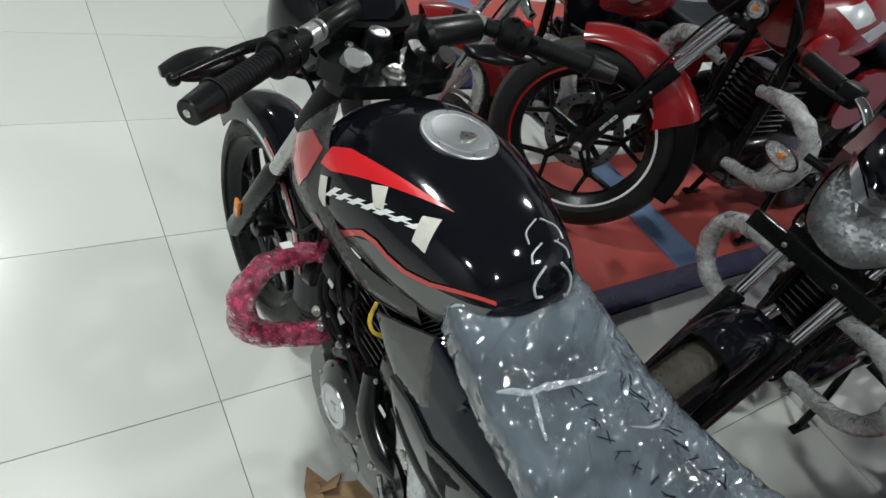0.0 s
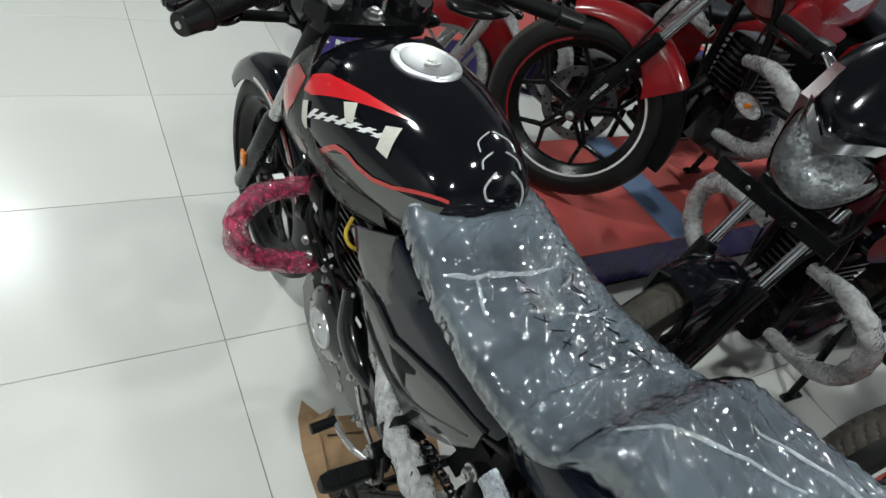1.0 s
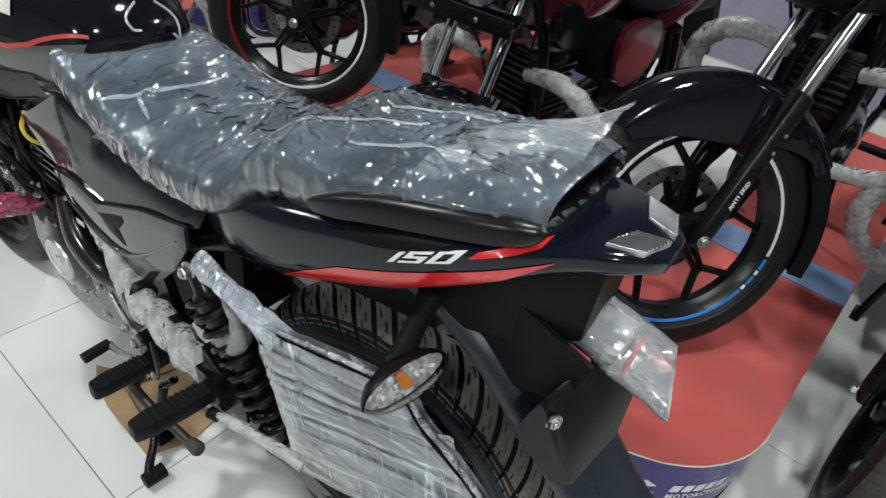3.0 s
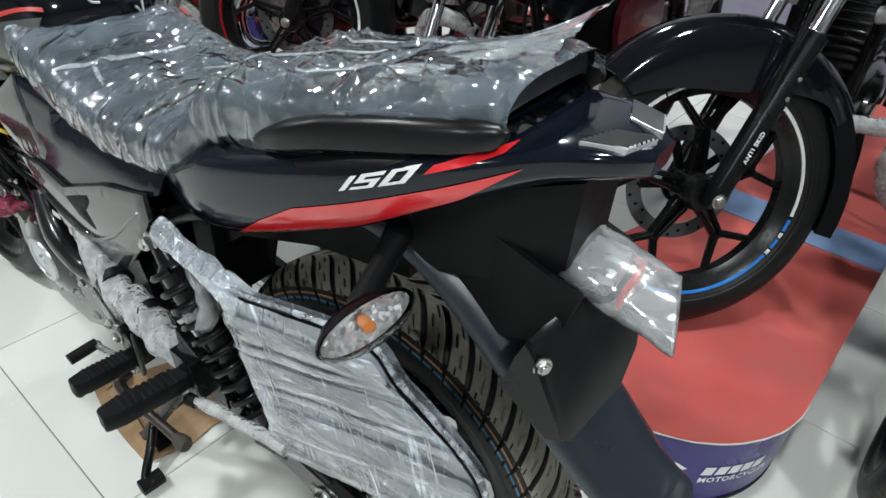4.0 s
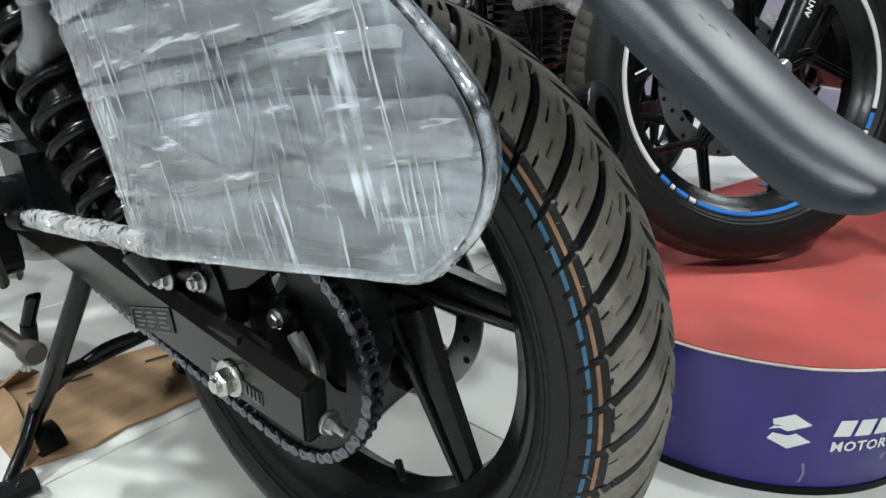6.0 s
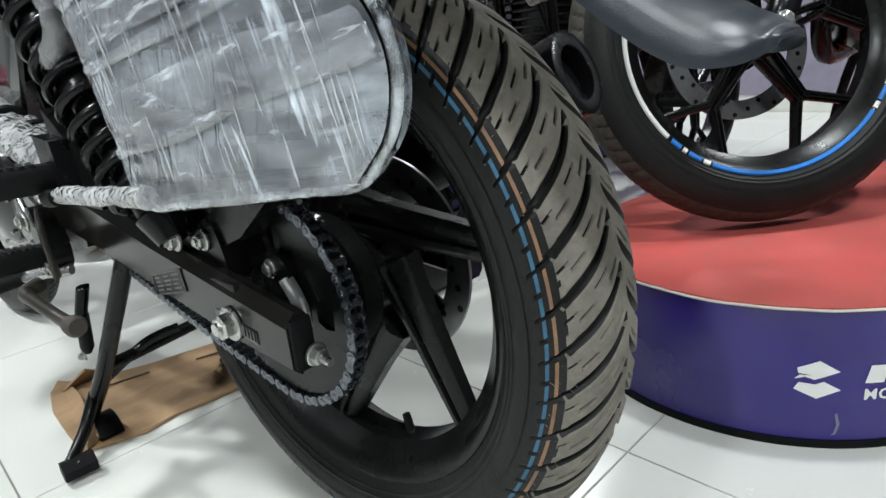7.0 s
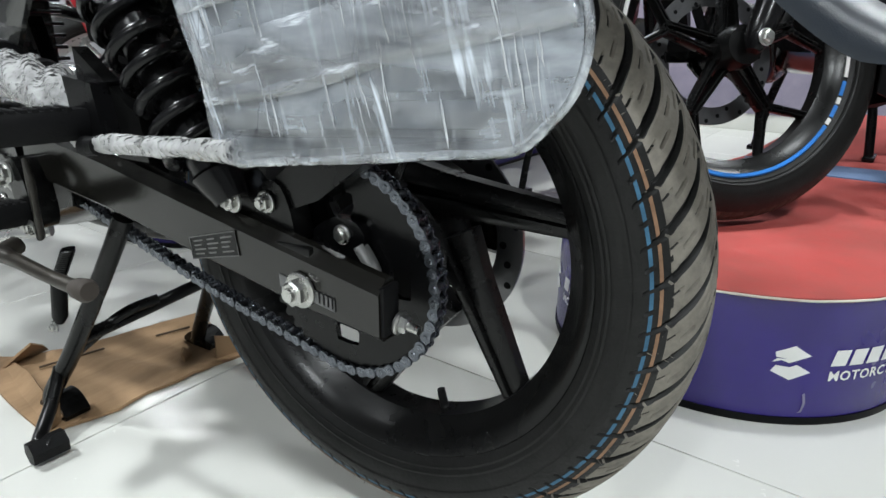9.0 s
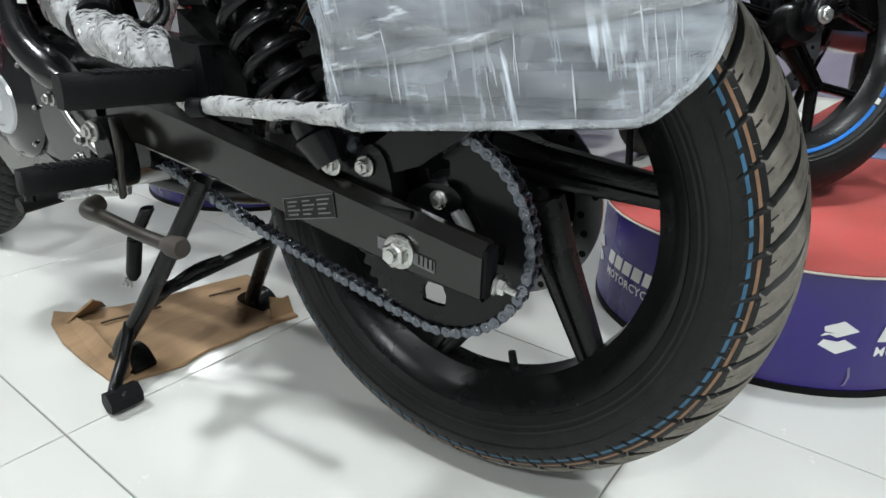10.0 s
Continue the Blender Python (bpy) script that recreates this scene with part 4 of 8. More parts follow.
for k in range(22):
    f = k / 21
    row = []
    for t in np.linspace(-1, 1, 110):
        wob = noise.noise(Vector((t * 6, f * 2.5, 2.0))) * 0.009 * f + noise.noise(Vector((t * 17, f * 3, 5.0))) * 0.004 * f
        y = -0.03 - 0.135 * f + 0.050 * f * t * t * (t < 0)
        top = 0.938 - 0.27 * (y + 0.03) + 0.008
        row.append((t * (0.126 - 0.004 * f) + 0.004 * f, y, top - 0.045 * abs(t) ** 3.5 * (1 - 0.6 * f) + f * f * (0.045 * t - 0.008) + wob))
    tailr.append(row)
part("film_collar", loft(tailr, False, False), COLLAR_FILM, cover, "flared open end of the film", smooth=80)

FILM_BVH = BVHTree.FromObject(cover, bpy.context.evaluated_depsgraph_get())


def seat_fold(line, width):
    """A doubled crease of the film, laid along a line of (x, y)."""
    rows = []
    pts = spline([(x, y, 0) for x, y in line], 8)
    for i, p in enumerate(pts):
        d = (pts[min(i + 1, len(pts) - 1)] - pts[max(i - 1, 0)]).normalized()
        w = width * (0.35 + 0.65 * math.sin(math.pi * (i + 0.5) / len(pts))) * (1 + 0.4 * noise.noise(p * 60))
        row = []
        for a, up in ((-1, 0.0008), (-0.4, 0.0022), (0.3, 0.0030), (1, 0.0008)):
            q = p + Vector((-d.y, d.x, 0)) * (a * w)
            h = FILM_BVH.ray_cast(Vector((q.x, q.y, 1.2)), Vector((0, 0, -1)))
            if h[0] is not None:
                row.append(h[0] + h[1] * up)
        if len(row) == 4:
            rows.append(row)
    if len(rows) > 3:
        part("film_fold", loft(rows, False, False), FOLD_FILM, cover, "doubled pale crease in the film", smooth=80)


for line, wd in (([(-0.125, 0.476), (-0.105, 0.466), (-0.084, 0.455), (-0.045, 0.450), (0.0, 0.440), (0.045, 0.436)], 0.0050), ([(-0.083, 0.455), (-0.094, 0.425), (-0.104, 0.395)], 0.0035), ([(-0.12, 0.60), (-0.085, 0.585), (-0.04, 0.575)], 0.004),
                 ([(0.02, 0.36), (0.055, 0.345), (0.085, 0.35)], 0.003), ([(-0.10, 0.17), (-0.04, 0.12), (0.01, 0.02)], 0.004), ([(-0.08, 0.06), (-0.05, -0.02), (-0.06, -0.10)], 0.0045), ([(0.03, 0.10), (0.06, 0.02), (0.05, -0.08)], 0.0035)):
    seat_fold(line, wd)
rng = random.Random(8)
for x0, y0, x1, y1, cnt in ((-0.022, 0.432, -0.016, 0.27, 8), (0.066, 0.412, 0.078, 0.246, 9)):
    for k in range(cnt):
        f = k / (cnt - 1)
        for c in range(2):
            px, py, an, ln = x0 + (x1 - x0) * f + rng.uniform(-0.010, 0.010), y0 + (y1 - y0) * f, rng.uniform(-1.3, 1.3), rng.uniform(0.012, 0.026)
            pts = []
            for t in np.linspace(-0.5, 0.5, 5):
                h = FILM_BVH.ray_cast(Vector((px + math.cos(an) * ln * t, py + math.sin(an) * ln * t, 1.2)), Vector((0, 0, -1)))
                if h[0] is not None:
                    pts.append(h[0] + Vector((0, 0, 0.0010)))
            if len(pts) == 5:
                part("ink_bar", tube(pts, 0.0007, 5, 0), MATT_BLACK, cover)

# tail
TAILC = [(0.31, 0.095, 0.77, 0.725), (0.27, 0.120, 0.795, 0.692), (0.20, 0.138, 0.825, 0.692), (0.12, 0.146, 0.852, 0.716), (0.0, 0.143, 0.888, 0.776), (-0.07, 0.136, 0.910, 0.814), (-0.15, 0.114, 0.926, 0.866),
         (-0.21, 0.081, 0.936, 0.900), (-0.25, 0.058, 0.937, 0.912), (-0.278, 0.026, 0.931, 0.916)]


def tail_rings():
    ys = list(np.linspace(-0.278, 0.31, 44))
    out = []
    for y, w, zt, zb in spans(TAILC[::-1], ys):
        zm = zb + (zt - zb) * 0.62
        out.append(superring(y, w, zt, zm, zb - 0.006, 60, 3.2, 3.4))
    return out


tl = loft(tail_rings())
bmesh.ops.recalc_face_normals(tl, faces=tl.faces)
TAIL_BVH = BVHTree.FromBMesh(tl)
part("tail_cowl", tl, NAVY_PAINT, bike, "gloss blue-black tail panel")


def tail_patch(name, pts, mat, lift, label):
    return part(name, drape(pts, TAIL_BVH, LEFT, -1.0, lift, 0.008), mat, bike, label, smooth=60)


tail_patch("tail_stripe", [(0.130, 0.726), (0.061, 0.782), (0.010, 0.818), (-0.092, 0.866), (-0.14, 0.889), (-0.198, 0.917), (-0.156, 0.881), (-0.106, 0.850), (-0.059, 0.820), (0.006, 0.788), (0.065, 0.762)], RED_PAINT, 0.0012, "red tail stripe")
tail_patch("tail_stripe", [(-0.128, 0.899), (-0.135, 0.908), (-0.157, 0.919), (-0.184, 0.930), (-0.182, 0.925), (-0.157, 0.912)], RED_PAINT, 0.0012, "short red tail stripe")
tail_patch("rail_recess", [(0.012, 0.866), (-0.017, 0.880), (-0.054, 0.895), (-0.133, 0.922), (-0.165, 0.934), (-0.130, 0.916), (-0.071, 0.882), (-0.03, 0.868), (-0.006, 0.862)], MATT_BLACK, 0.0010, "dark recess under the grab rail")

DIGITS = [[(0.0, 0.0, 0.26, 1.0)],
          [(0.44, 0.80, 1.36, 1.0), (0.44, 0.62, 0.72, 0.80), (0.44, 0.42, 1.36, 0.62), (1.08, 0.20, 1.36, 0.42), (0.44, 0.0, 1.36, 0.20)],
          [(1.54, 0.80, 2.50, 1.0), (1.54, 0.20, 1.82, 0.80), (2.22, 0.20, 2.50, 0.80), (1.54, 0.0, 2.50, 0.20)]]
for strokes in DIGITS:
    fig = bmesh.new()
    for u0, v0, u1, v1 in strokes:
        q = [(-0.051 - 0.0250 * u + 0.0052 * v - 0.0175 * v, 0.861 + 0.0108 * u + 0.0130 * v + 0.0055 * v) for u, v in ((u0, v0), (u1, v0), (u1, v1), (u0, v1))]
        join_bm(fig, drape(q, TAIL_BVH, LEFT, -1.0, 0.0022, 0.006))
    part("lettering", fig, WHITE_PRINT, bike, "white printed figure", smooth=60)

for sx in (-1, 1):
    rows = []
    for x, y, z, h, w in ((0.124, 0.075, 0.864, 0.004, 0.006), (0.131, 0.050, 0.875, 0.010, 0.010), (0.131, 0.018, 0.889, 0.015, 0.013), (0.126, -0.025, 0.905, 0.017, 0.014), (0.114, -0.095, 0.922, 0.017, 0.014), (0.103, -0.145, 0.932, 0.015, 0.013), (0.094, -0.176, 0.938, 0.010, 0.009), (0.091, -0.182, 0.939, 0.004, 0.004)):
        rows.append([(sx * (x + a * w), y, z + b * h) for a, b in ((0.55, -1.0), (0.9, -0.8), (1.0, 0.35), (0.75, 0.75), (0.1, 1.0), (-0.8, 0.9), (-1.0, 0.2), (-0.6, -0.9))])
    part("grab_rail", bevel(loft(rows), 0.0022, 2, 25), SMOOTH_BLACK, bike, "satin black grab rail")
    t0 = [(sx * 0.056, -0.226), (sx * 0.016, -0.240), (sx * 0.006, -0.271), (sx * 0.043, -0.259)]
    lamp = part("tail_lamp", prism(t0, 0.928, 0.9385, "z", 0.002, 1), RIBBED, bike, "ribbed bright tail lamp")
    for k in range(7):
        f = (k + 0.5) / 7
        p0 = Vector((*t0[0], 0.9393)).lerp(Vector((*t0[1], 0.9393)), f)
        p1 = Vector((*t0[3], 0.9393)).lerp(Vector((*t0[2], 0.9393)), f)
        part("lamp_rib", tube([p0, p1], 0.0019, 6, 0), CHROME, lamp)

# under-tail, mudguard and plate holder
part("under_tail", loft([[(sx * w, y, z + dz) for sx, dz in ((-1, 0), (-1, -d), (1, -d), (1, 0))] for y, z, w, d in ((0.10, 0.76, 0.075, 0.05), (0.0, 0.80, 0.080, 0.06), (-0.10, 0.84, 0.075, 0.08), (-0.18, 0.88, 0.060, 0.10), (-0.235, 0.90, 0.045, 0.09))]), MATT_BLACK, bike, "black plastic under-tail tray")
FEND = [(0.02, 0.790, 0.080), (-0.06, 0.782, 0.080), (-0.12, 0.752, 0.078), (-0.17, 0.712, 0.076), (-0.24, 0.648, 0.073), (-0.285, 0.608, 0.070), (-0.325, 0.574, 0.066), (-0.355, 0.550, 0.062), (-0.378, 0.537, 0.058), (-0.398, 0.532, 0.053), (-0.408, 0.531, 0.044), (-0.413, 0.531, 0.030)]
fs = spline([(y, z, w) for y, z, w in FEND], 6)
rows = []
for i, p in enumerate(fs):
    q0, q1 = fs[max(0, i - 1)], fs[min(len(fs) - 1, i + 1)]
    d = Vector((0, q1.x - q0.x, q1.y - q0.y)).normalized()
    nn = Vector((0, d.z, -d.y))
    prof = [(-1, -0.20), (-0.97, -0.08), (-0.85, 0.02), (-0.65, 0.10), (-0.35, 0.16), (0, 0.185), (0.35, 0.16), (0.65, 0.10), (0.85, 0.02), (0.97, -0.08), (1, -0.20)]
    o = [Vector((a * p.z, p.x, p.y)) + nn * (b * 0.075 * min(1.0, p.z / 0.058) * (1 - 0.75 * max(0.0, (i / (len(fs) - 1) - 0.72) / 0.28)) + 0.012) for a, b in prof]
    inn = [v - nn * 0.004 for v in o[::-1]]
    rows.append(o + inn)
part("rear_mudguard", loft(rows), GREY_PLASTIC, bike, "slate grey plastic rear mudguard")
pts3 = [(-0.091, -0.236, 0.745), (-0.075, -0.246, 0.765), (-0.016, -0.262, 0.775), (0.058, -0.272, 0.775), (0.064, -0.285, 0.735), (0.045, -0.300, 0.690), (0.0, -0.305, 0.668), (-0.085, -0.292, 0.655), (-0.097, -0.285, 0.665)]
bm = bmesh.new()
fa = add_ring(bm, [Vector(p) for p in pts3])
fb = add_ring(bm, [Vector(p) + Vector((0, 0.007, 0.004)) for p in pts3])
skin(bm, fa, fb)
bm.faces.new(fa[::-1])
bm.faces.new(fb)
bevel(bm, 0.0022, 2)
hold = part("plate_holder", bm, SMOOTH_BLACK, bike, "black number plate holder")
part("holder_flange", prism([(-0.232, 0.755), (-0.225, 0.735), (-0.215, 0.690), (-0.272, 0.655), (-0.288, 0.664), (-0.240, 0.748)], -0.097, -0.090, "x", 0.002), SATIN_BLACK, hold)
bolt(hold, (-0.088, -0.249, 0.732), (-0.55, -0.83, 0.15), 0.0075, 0.006)
part("mudguard_stay", prism([(-0.10, 0.80), (-0.16, 0.83), (-0.26, 0.80), (-0.245, 0.735), (-0.17, 0.71)], -0.062, -0.055, "x", 0.003), MATT_BLACK, bike)
part("mudguard_stay", prism([(-0.10, 0.80), (-0.16, 0.83), (-0.26, 0.80), (-0.245, 0.735), (-0.17, 0.71)], 0.055, 0.062, "x", 0.003), MATT_BLACK, bike)
part("reflector", box((0.002, -0.284, 0.788), (0.055, 0.006, 0.022), 0.003), RED_PAINT, bike, "red rear reflector")
part("plate_lamp", box((0.0, -0.245, 0.800), (0.062, 0.06, 0.026), 0.009), RIBBED, bike, "pale plate lamp housing")


def bag(name, rings, mat, label, amp=0.005, f=30, seed=1.0, parent=None, cap=False):
    bm = loft(rings, cap)
    bmesh.ops.recalc_face_normals(bm, faces=bm.faces)
    bm.normal_update()
    crumple(bm, amp, f, seed)
    return part(name, bm, mat, parent, label, smooth=70)


def ring_at(c, u, v, a, b, n=28):
    return [Vector(c) + Vector(u) * (a * math.cos(2 * math.pi * k / n)) + Vector(v) * (b * math.sin(2 * math.pi * k / n)) for k in range(n)]


lampbag = bag("lamp_bag", [ring_at((0.008 + 0.006 * t, -0.196 - 0.134 * t, 0.806 - 0.034 * t), (1, 0.25, 0), (0, 0.25, 0.95), 0.040 + 0.012 * t, 0.030 + 0.010 * math.sin(2.6 * t) - 0.014 * t, 52) for t in np.linspace(0, 1, 34)], LAMP_BAG_FILM, "clear polythene bag over the plate lamp", 0.0025, 22)
tagged(lampbag, category="plastic bag")
part("seam", tube(ring_at((0.014, -0.329, 0.772), (1, 0.25, 0), (0, 0.25, 0.95), 0.0515, 0.0205, 30) + ring_at((0.014, -0.329, 0.772), (1, 0.25, 0), (0, 0.25, 0.95), 0.0515, 0.0205, 30)[:1], 0.0012, 6, 0), BAG_FILM, lampbag, "rolled open edge")


def blinker(parent, c, way, tilt=0.0):
    """Turn signal: black shell, clear lens with an amber bulb, on a short rubber stalk. way: unit vector the lens faces."""
    d = Vector(way).normalized()
    up = Vector((0, 0, 1))
    m = Matrix.Translation(c) @ d.to_track_quat("X", "Z").to_matrix().to_4x4()
    prof = [(-0.024, 0.006), (-0.022, 0.018), (-0.012, 0.034), (0.0, 0.042), (0.004, 0.0425)]
    sc = Matrix.Rotation(radians(tilt), 4, "X") @ Matrix.Diagonal((1, 1.18, 0.54, 1))
    b = part("turn_signal", lathe(prof, 36, m @ sc, cap=False), SATIN_BLACK, parent, "black turn signal shell")
    part("lens", lathe([(0.004, 0.0415), (0.010, 0.040), (0.017, 0.032), (0.021, 0.018), (0.0225, 0.002)], 36, m @ sc, cap=False), LENS, b, "clear faceted lens")
    part("bowl", lathe([(0.0035, 0.039), (0.0, 0.03), (-0.006, 0.018), (-0.008, 0.004)], 24, m @ sc, cap=False), BOWL, b, "bright reflector bowl")
    part("bulb", lathe([(-0.006, 0.005), (0.004, 0.0068), (0.010, 0.006), (0.012, 0.002)], 16, m), AMBER, b, "amber bulb")
    return b


for sx in (-1, 1):
    blinker(bike, (sx * 0.180, -0.116, 0.772), (sx * 0.30, -0.92, 0.12), sx * -14)
    part("signal_stalk", tube([(sx * 0.07, -0.07, 0.80), (sx * 0.12, -0.085, 0.785), (sx * 0.165, -0.098, 0.770)], (0.016, 0.012, 0.014), 12, 4), GRIP, bike, "black rubber signal stalk")

# rear wheel
WX = 0.015
RW = Matrix.Translation((WX, 0.0, 0.330))
rear = wheel(bike, "rear_wheel", RW, 0.314, 0.122, 0.226, "swirled", 6, 44, FRAME_BLACK, "bold", (), (0.052, 0.118),
             ((-0.0762, -0.0732, TREAD_BLUE, "faded blue line on the tread"), (-0.0688, -0.0660, TREAD_ORANGE, "faded orange line on the tread")), "black cast rear wheel")
bm = bmesh.new()
rng = random.Random(4)
for i in range(420):
    th = rng.uniform(0, 2 * math.pi)
    s = rng.choice((-1, 1)) * rng.uniform(0.046, 0.063)
    rr = 0.314 - 0.031 * (abs(s) / 0.058) ** 2
    c = Vector((s * 0.92, rr * math.cos(th), rr * math.sin(th)))
    d = Vector((math.copysign(0.5, s), math.cos(th), math.sin(th))).normalized()
    tube([c, c + d * rng.uniform(0.003, 0.008) + Vector((0, 0, rng.uniform(-0.001, 0.001)))], (0.0005, 0.0002), 3, 0, bm)
tagged(part("rubber_hair", bm, TREAD_RUBBER, rear, "fine moulding hairs along the shoulder"), kind="stuff")
part("hub_shell", lathe([(-0.052, 0.050), (-0.050, 0.070), (-0.030, 0.074), (-0.018, 0.062), (0.018, 0.060), (0.030, 0.066), (0.044, 0.062), (0.046, 0.045)], 48), FRAME_BLACK, rear, "black cast hub shell")
part("valve", tube([(0.004, -0.056, -0.205), (0.004, -0.054, -0.193), (0.004, -0.052, -0.188), (0.004, -0.049, -0.176), (0.004, -0.047, -0.168)], (0.0095, 0.0085, 0.0052, 0.0050, 0.0046), 12, 3), GRIP, rear, "black rubber valve stem")

# sprocket, chain
SPX, SPR = -0.078, 0.105
AXLE = Matrix.Translation((-WX, 0, 0))


def drilled_plate(outer, holes, x0, x1):
    """A flat plate with openings, from outlines in (y, z)."""
    bm = bmesh.new()
    for line in [outer] + holes:
        vs = add_ring(bm, [(x0, y, z) for y, z in line])
        for a, b in zip(vs, vs[1:] + vs[:1]):
            bm.edges.new((a, b))
    bmesh.ops.triangle_fill(bm, use_beauty=True, use_dissolve=False, edges=bm.edges[:])
    ext = bmesh.ops.extrude_face_region(bm, geom=bm.faces[:])
    for v in ext["geom"]:
        if isinstance(v, bmesh.types.BMVert):
            v.co.x = x1
    return bm


def kidney(a, r0, r1, half, n=6):
    """A rounded slot along an arc round the axle."""
    out = [(r1, t) for t in np.linspace(-half, half, n)] + [((r0 + r1) / 2, half + 3)] + [(r0, t) for t in np.linspace(half, -half, n)] + [((r0 + r1) / 2, -half - 3)]
    return [(r * math.cos(radians(a + t)), r * math.sin(radians(a + t))) for r, t in out]


teeth = []
for i in range(43 * 4):
    a = 2 * math.pi * i / (43 * 4)
    r = SPR - 0.004 + (0.0, 0.006, 0.006, 0.0)[i % 4]
    teeth.append((r * math.cos(a), r * math.sin(a)))
bore = [(0.046 * math.cos(2 * math.pi * k / 40), 0.046 * math.sin(2 * math.pi * k / 40)) for k in range(40)]
part("sprocket", drilled_plate(teeth, [bore] + [kidney(-90 + 90 * k, 0.054, 0.078, 10) for k in range(4)], SPX - 0.003, SPX + 0.003), SATIN_BLACK, rear, "black steel rear sprocket with lightening holes", AXLE, 30)
part("sprocket_carrier", lathe([(-0.070, 0.02), (-0.074, 0.040), (-0.070, 0.048), (-0.052, 0.052), (-0.03, 0.060)], 48), MATT_BLACK, rear, m=AXLE)
part("brake_cam", prism(smooth_outline([(-0.035, 0.035), (-0.028, 0.052), (-0.010, 0.056), (0.012, 0.05), (0.03, 0.03), (0.02, -0.02), (-0.02, -0.03)]), -0.092, -0.080, "x", 0.003), SATIN_BLACK, rear, m=AXLE)
bolt(rear, (-0.092 - WX, -0.010, 0.041), (-1, 0, 0), 0.007, 0.007)
part("dust_strip", tube([(-0.092, -0.030, 0.034), (-0.092, -0.045, 0.012), (-0.092, -0.048, -0.012)], 0.0035, 8, 5, None, 0, 2.0), FORK_SILVER, rear, "pale blue metal dust strip", AXLE)

F_SP = (0.545, 0.395)
R_SP = (0.0, 0.330)


def chain_line():
    """Points of the chain's closed line (y, z): round the rear sprocket, along the slack lower run, round the front one."""
    pts = []
    rf = 0.034
    for a in np.linspace(radians(80), radians(278), 26):
        pts.append((R_SP[0] + SPR * math.cos(a), R_SP[1] + SPR * math.sin(a)))
    p0, p1 = pts[-1], (F_SP[0] + rf * math.cos(radians(275)), F_SP[1] + rf * math.sin(radians(275)))
    for t in np.linspace(0.05, 0.95, 22):
        pts.append((p0[0] + (p1[0] - p0[0]) * t, p0[1] + (p1[1] - p0[1]) * t - 0.010 * math.sin(math.pi * t)))
    for a in np.linspace(radians(275), radians(440), 10):
        pts.append((F_SP[0] + rf * math.cos(a), F_SP[1] + rf * math.sin(a)))
    p0, p1 = pts[-1], pts[0]
    for t in np.linspace(0.05, 0.95, 20):
        pts.append((p0[0] + (p1[0] - p0[0]) * t, p0[1] + (p1[1] - p0[1]) * t - 0.006 * math.sin(math.pi * t)))
    return pts


cl = chain_line()
cl.append(cl[0])
acc = [0.0]
for p, q in zip(cl, cl[1:]):
    acc.append(acc[-1] + math.hypot(q[0] - p[0], q[1] - p[1]))
NL = round(acc[-1] / 0.0127)
NL -= NL % 2
pitch = acc[-1] / NL
pins = [(float(np.interp(i * pitch, acc, [p[0] for p in cl])), float(np.interp(i * pitch, acc, [p[1] for p in cl]))) for i in range(NL + 1)]
bm = bmesh.new()
for y, z in pins[:-1]:
    lathe([(SPX - 0.0085, 0.0022), (SPX - 0.0078, 0.003), (SPX + 0.0078, 0.003), (SPX + 0.0085, 0.0022)], 8, Matrix.Translation((0, y, z)), bm)
    lathe([(SPX - 0.004, 0.0043), (SPX + 0.004, 0.0043)], 10, Matrix.Translation((0, y, z)), bm)
chain = part("chain", bm, CHAIN_STEEL, bike, "oily steel drive chain")


def link_mesh(x):
    o = []
    for sg, c in ((-1, -pitch / 2), (1, pitch / 2)):
        for a in np.linspace(radians(90), radians(270), 7):
            o.append((c + 0.0056 * math.cos(a) * (1 if sg < 0 else -1), 0.0056 * math.sin(a) * (1 if sg < 0 else -1)))
        o.append((0.0, -0.0036 if sg < 0 else 0.0036))
    b = bmesh.new()
    for xx in (-x, x):
        join_bm(b, prism(o, xx - 0.0008, xx + 0.0008, "x"))
    me = bpy.data.meshes.new("link")
    b.to_mesh(me)
    b.free()
    me.materials.append(CHAIN_STEEL)
    return me


LINKS = (link_mesh(0.0052), link_mesh(0.0070))
for i in range(NL):
    (y0, z0), (y1, z1) = pins[i], pins[i + 1]
    ob = new("link", LINKS[i % 2])
    ob.parent = chain
    ob.matrix_basis = Matrix.Translation((SPX, (y0 + y1) / 2, (z0 + z1) / 2)) @ Matrix.Rotation(math.atan2(z1 - z0, y1 - y0), 4, "X")

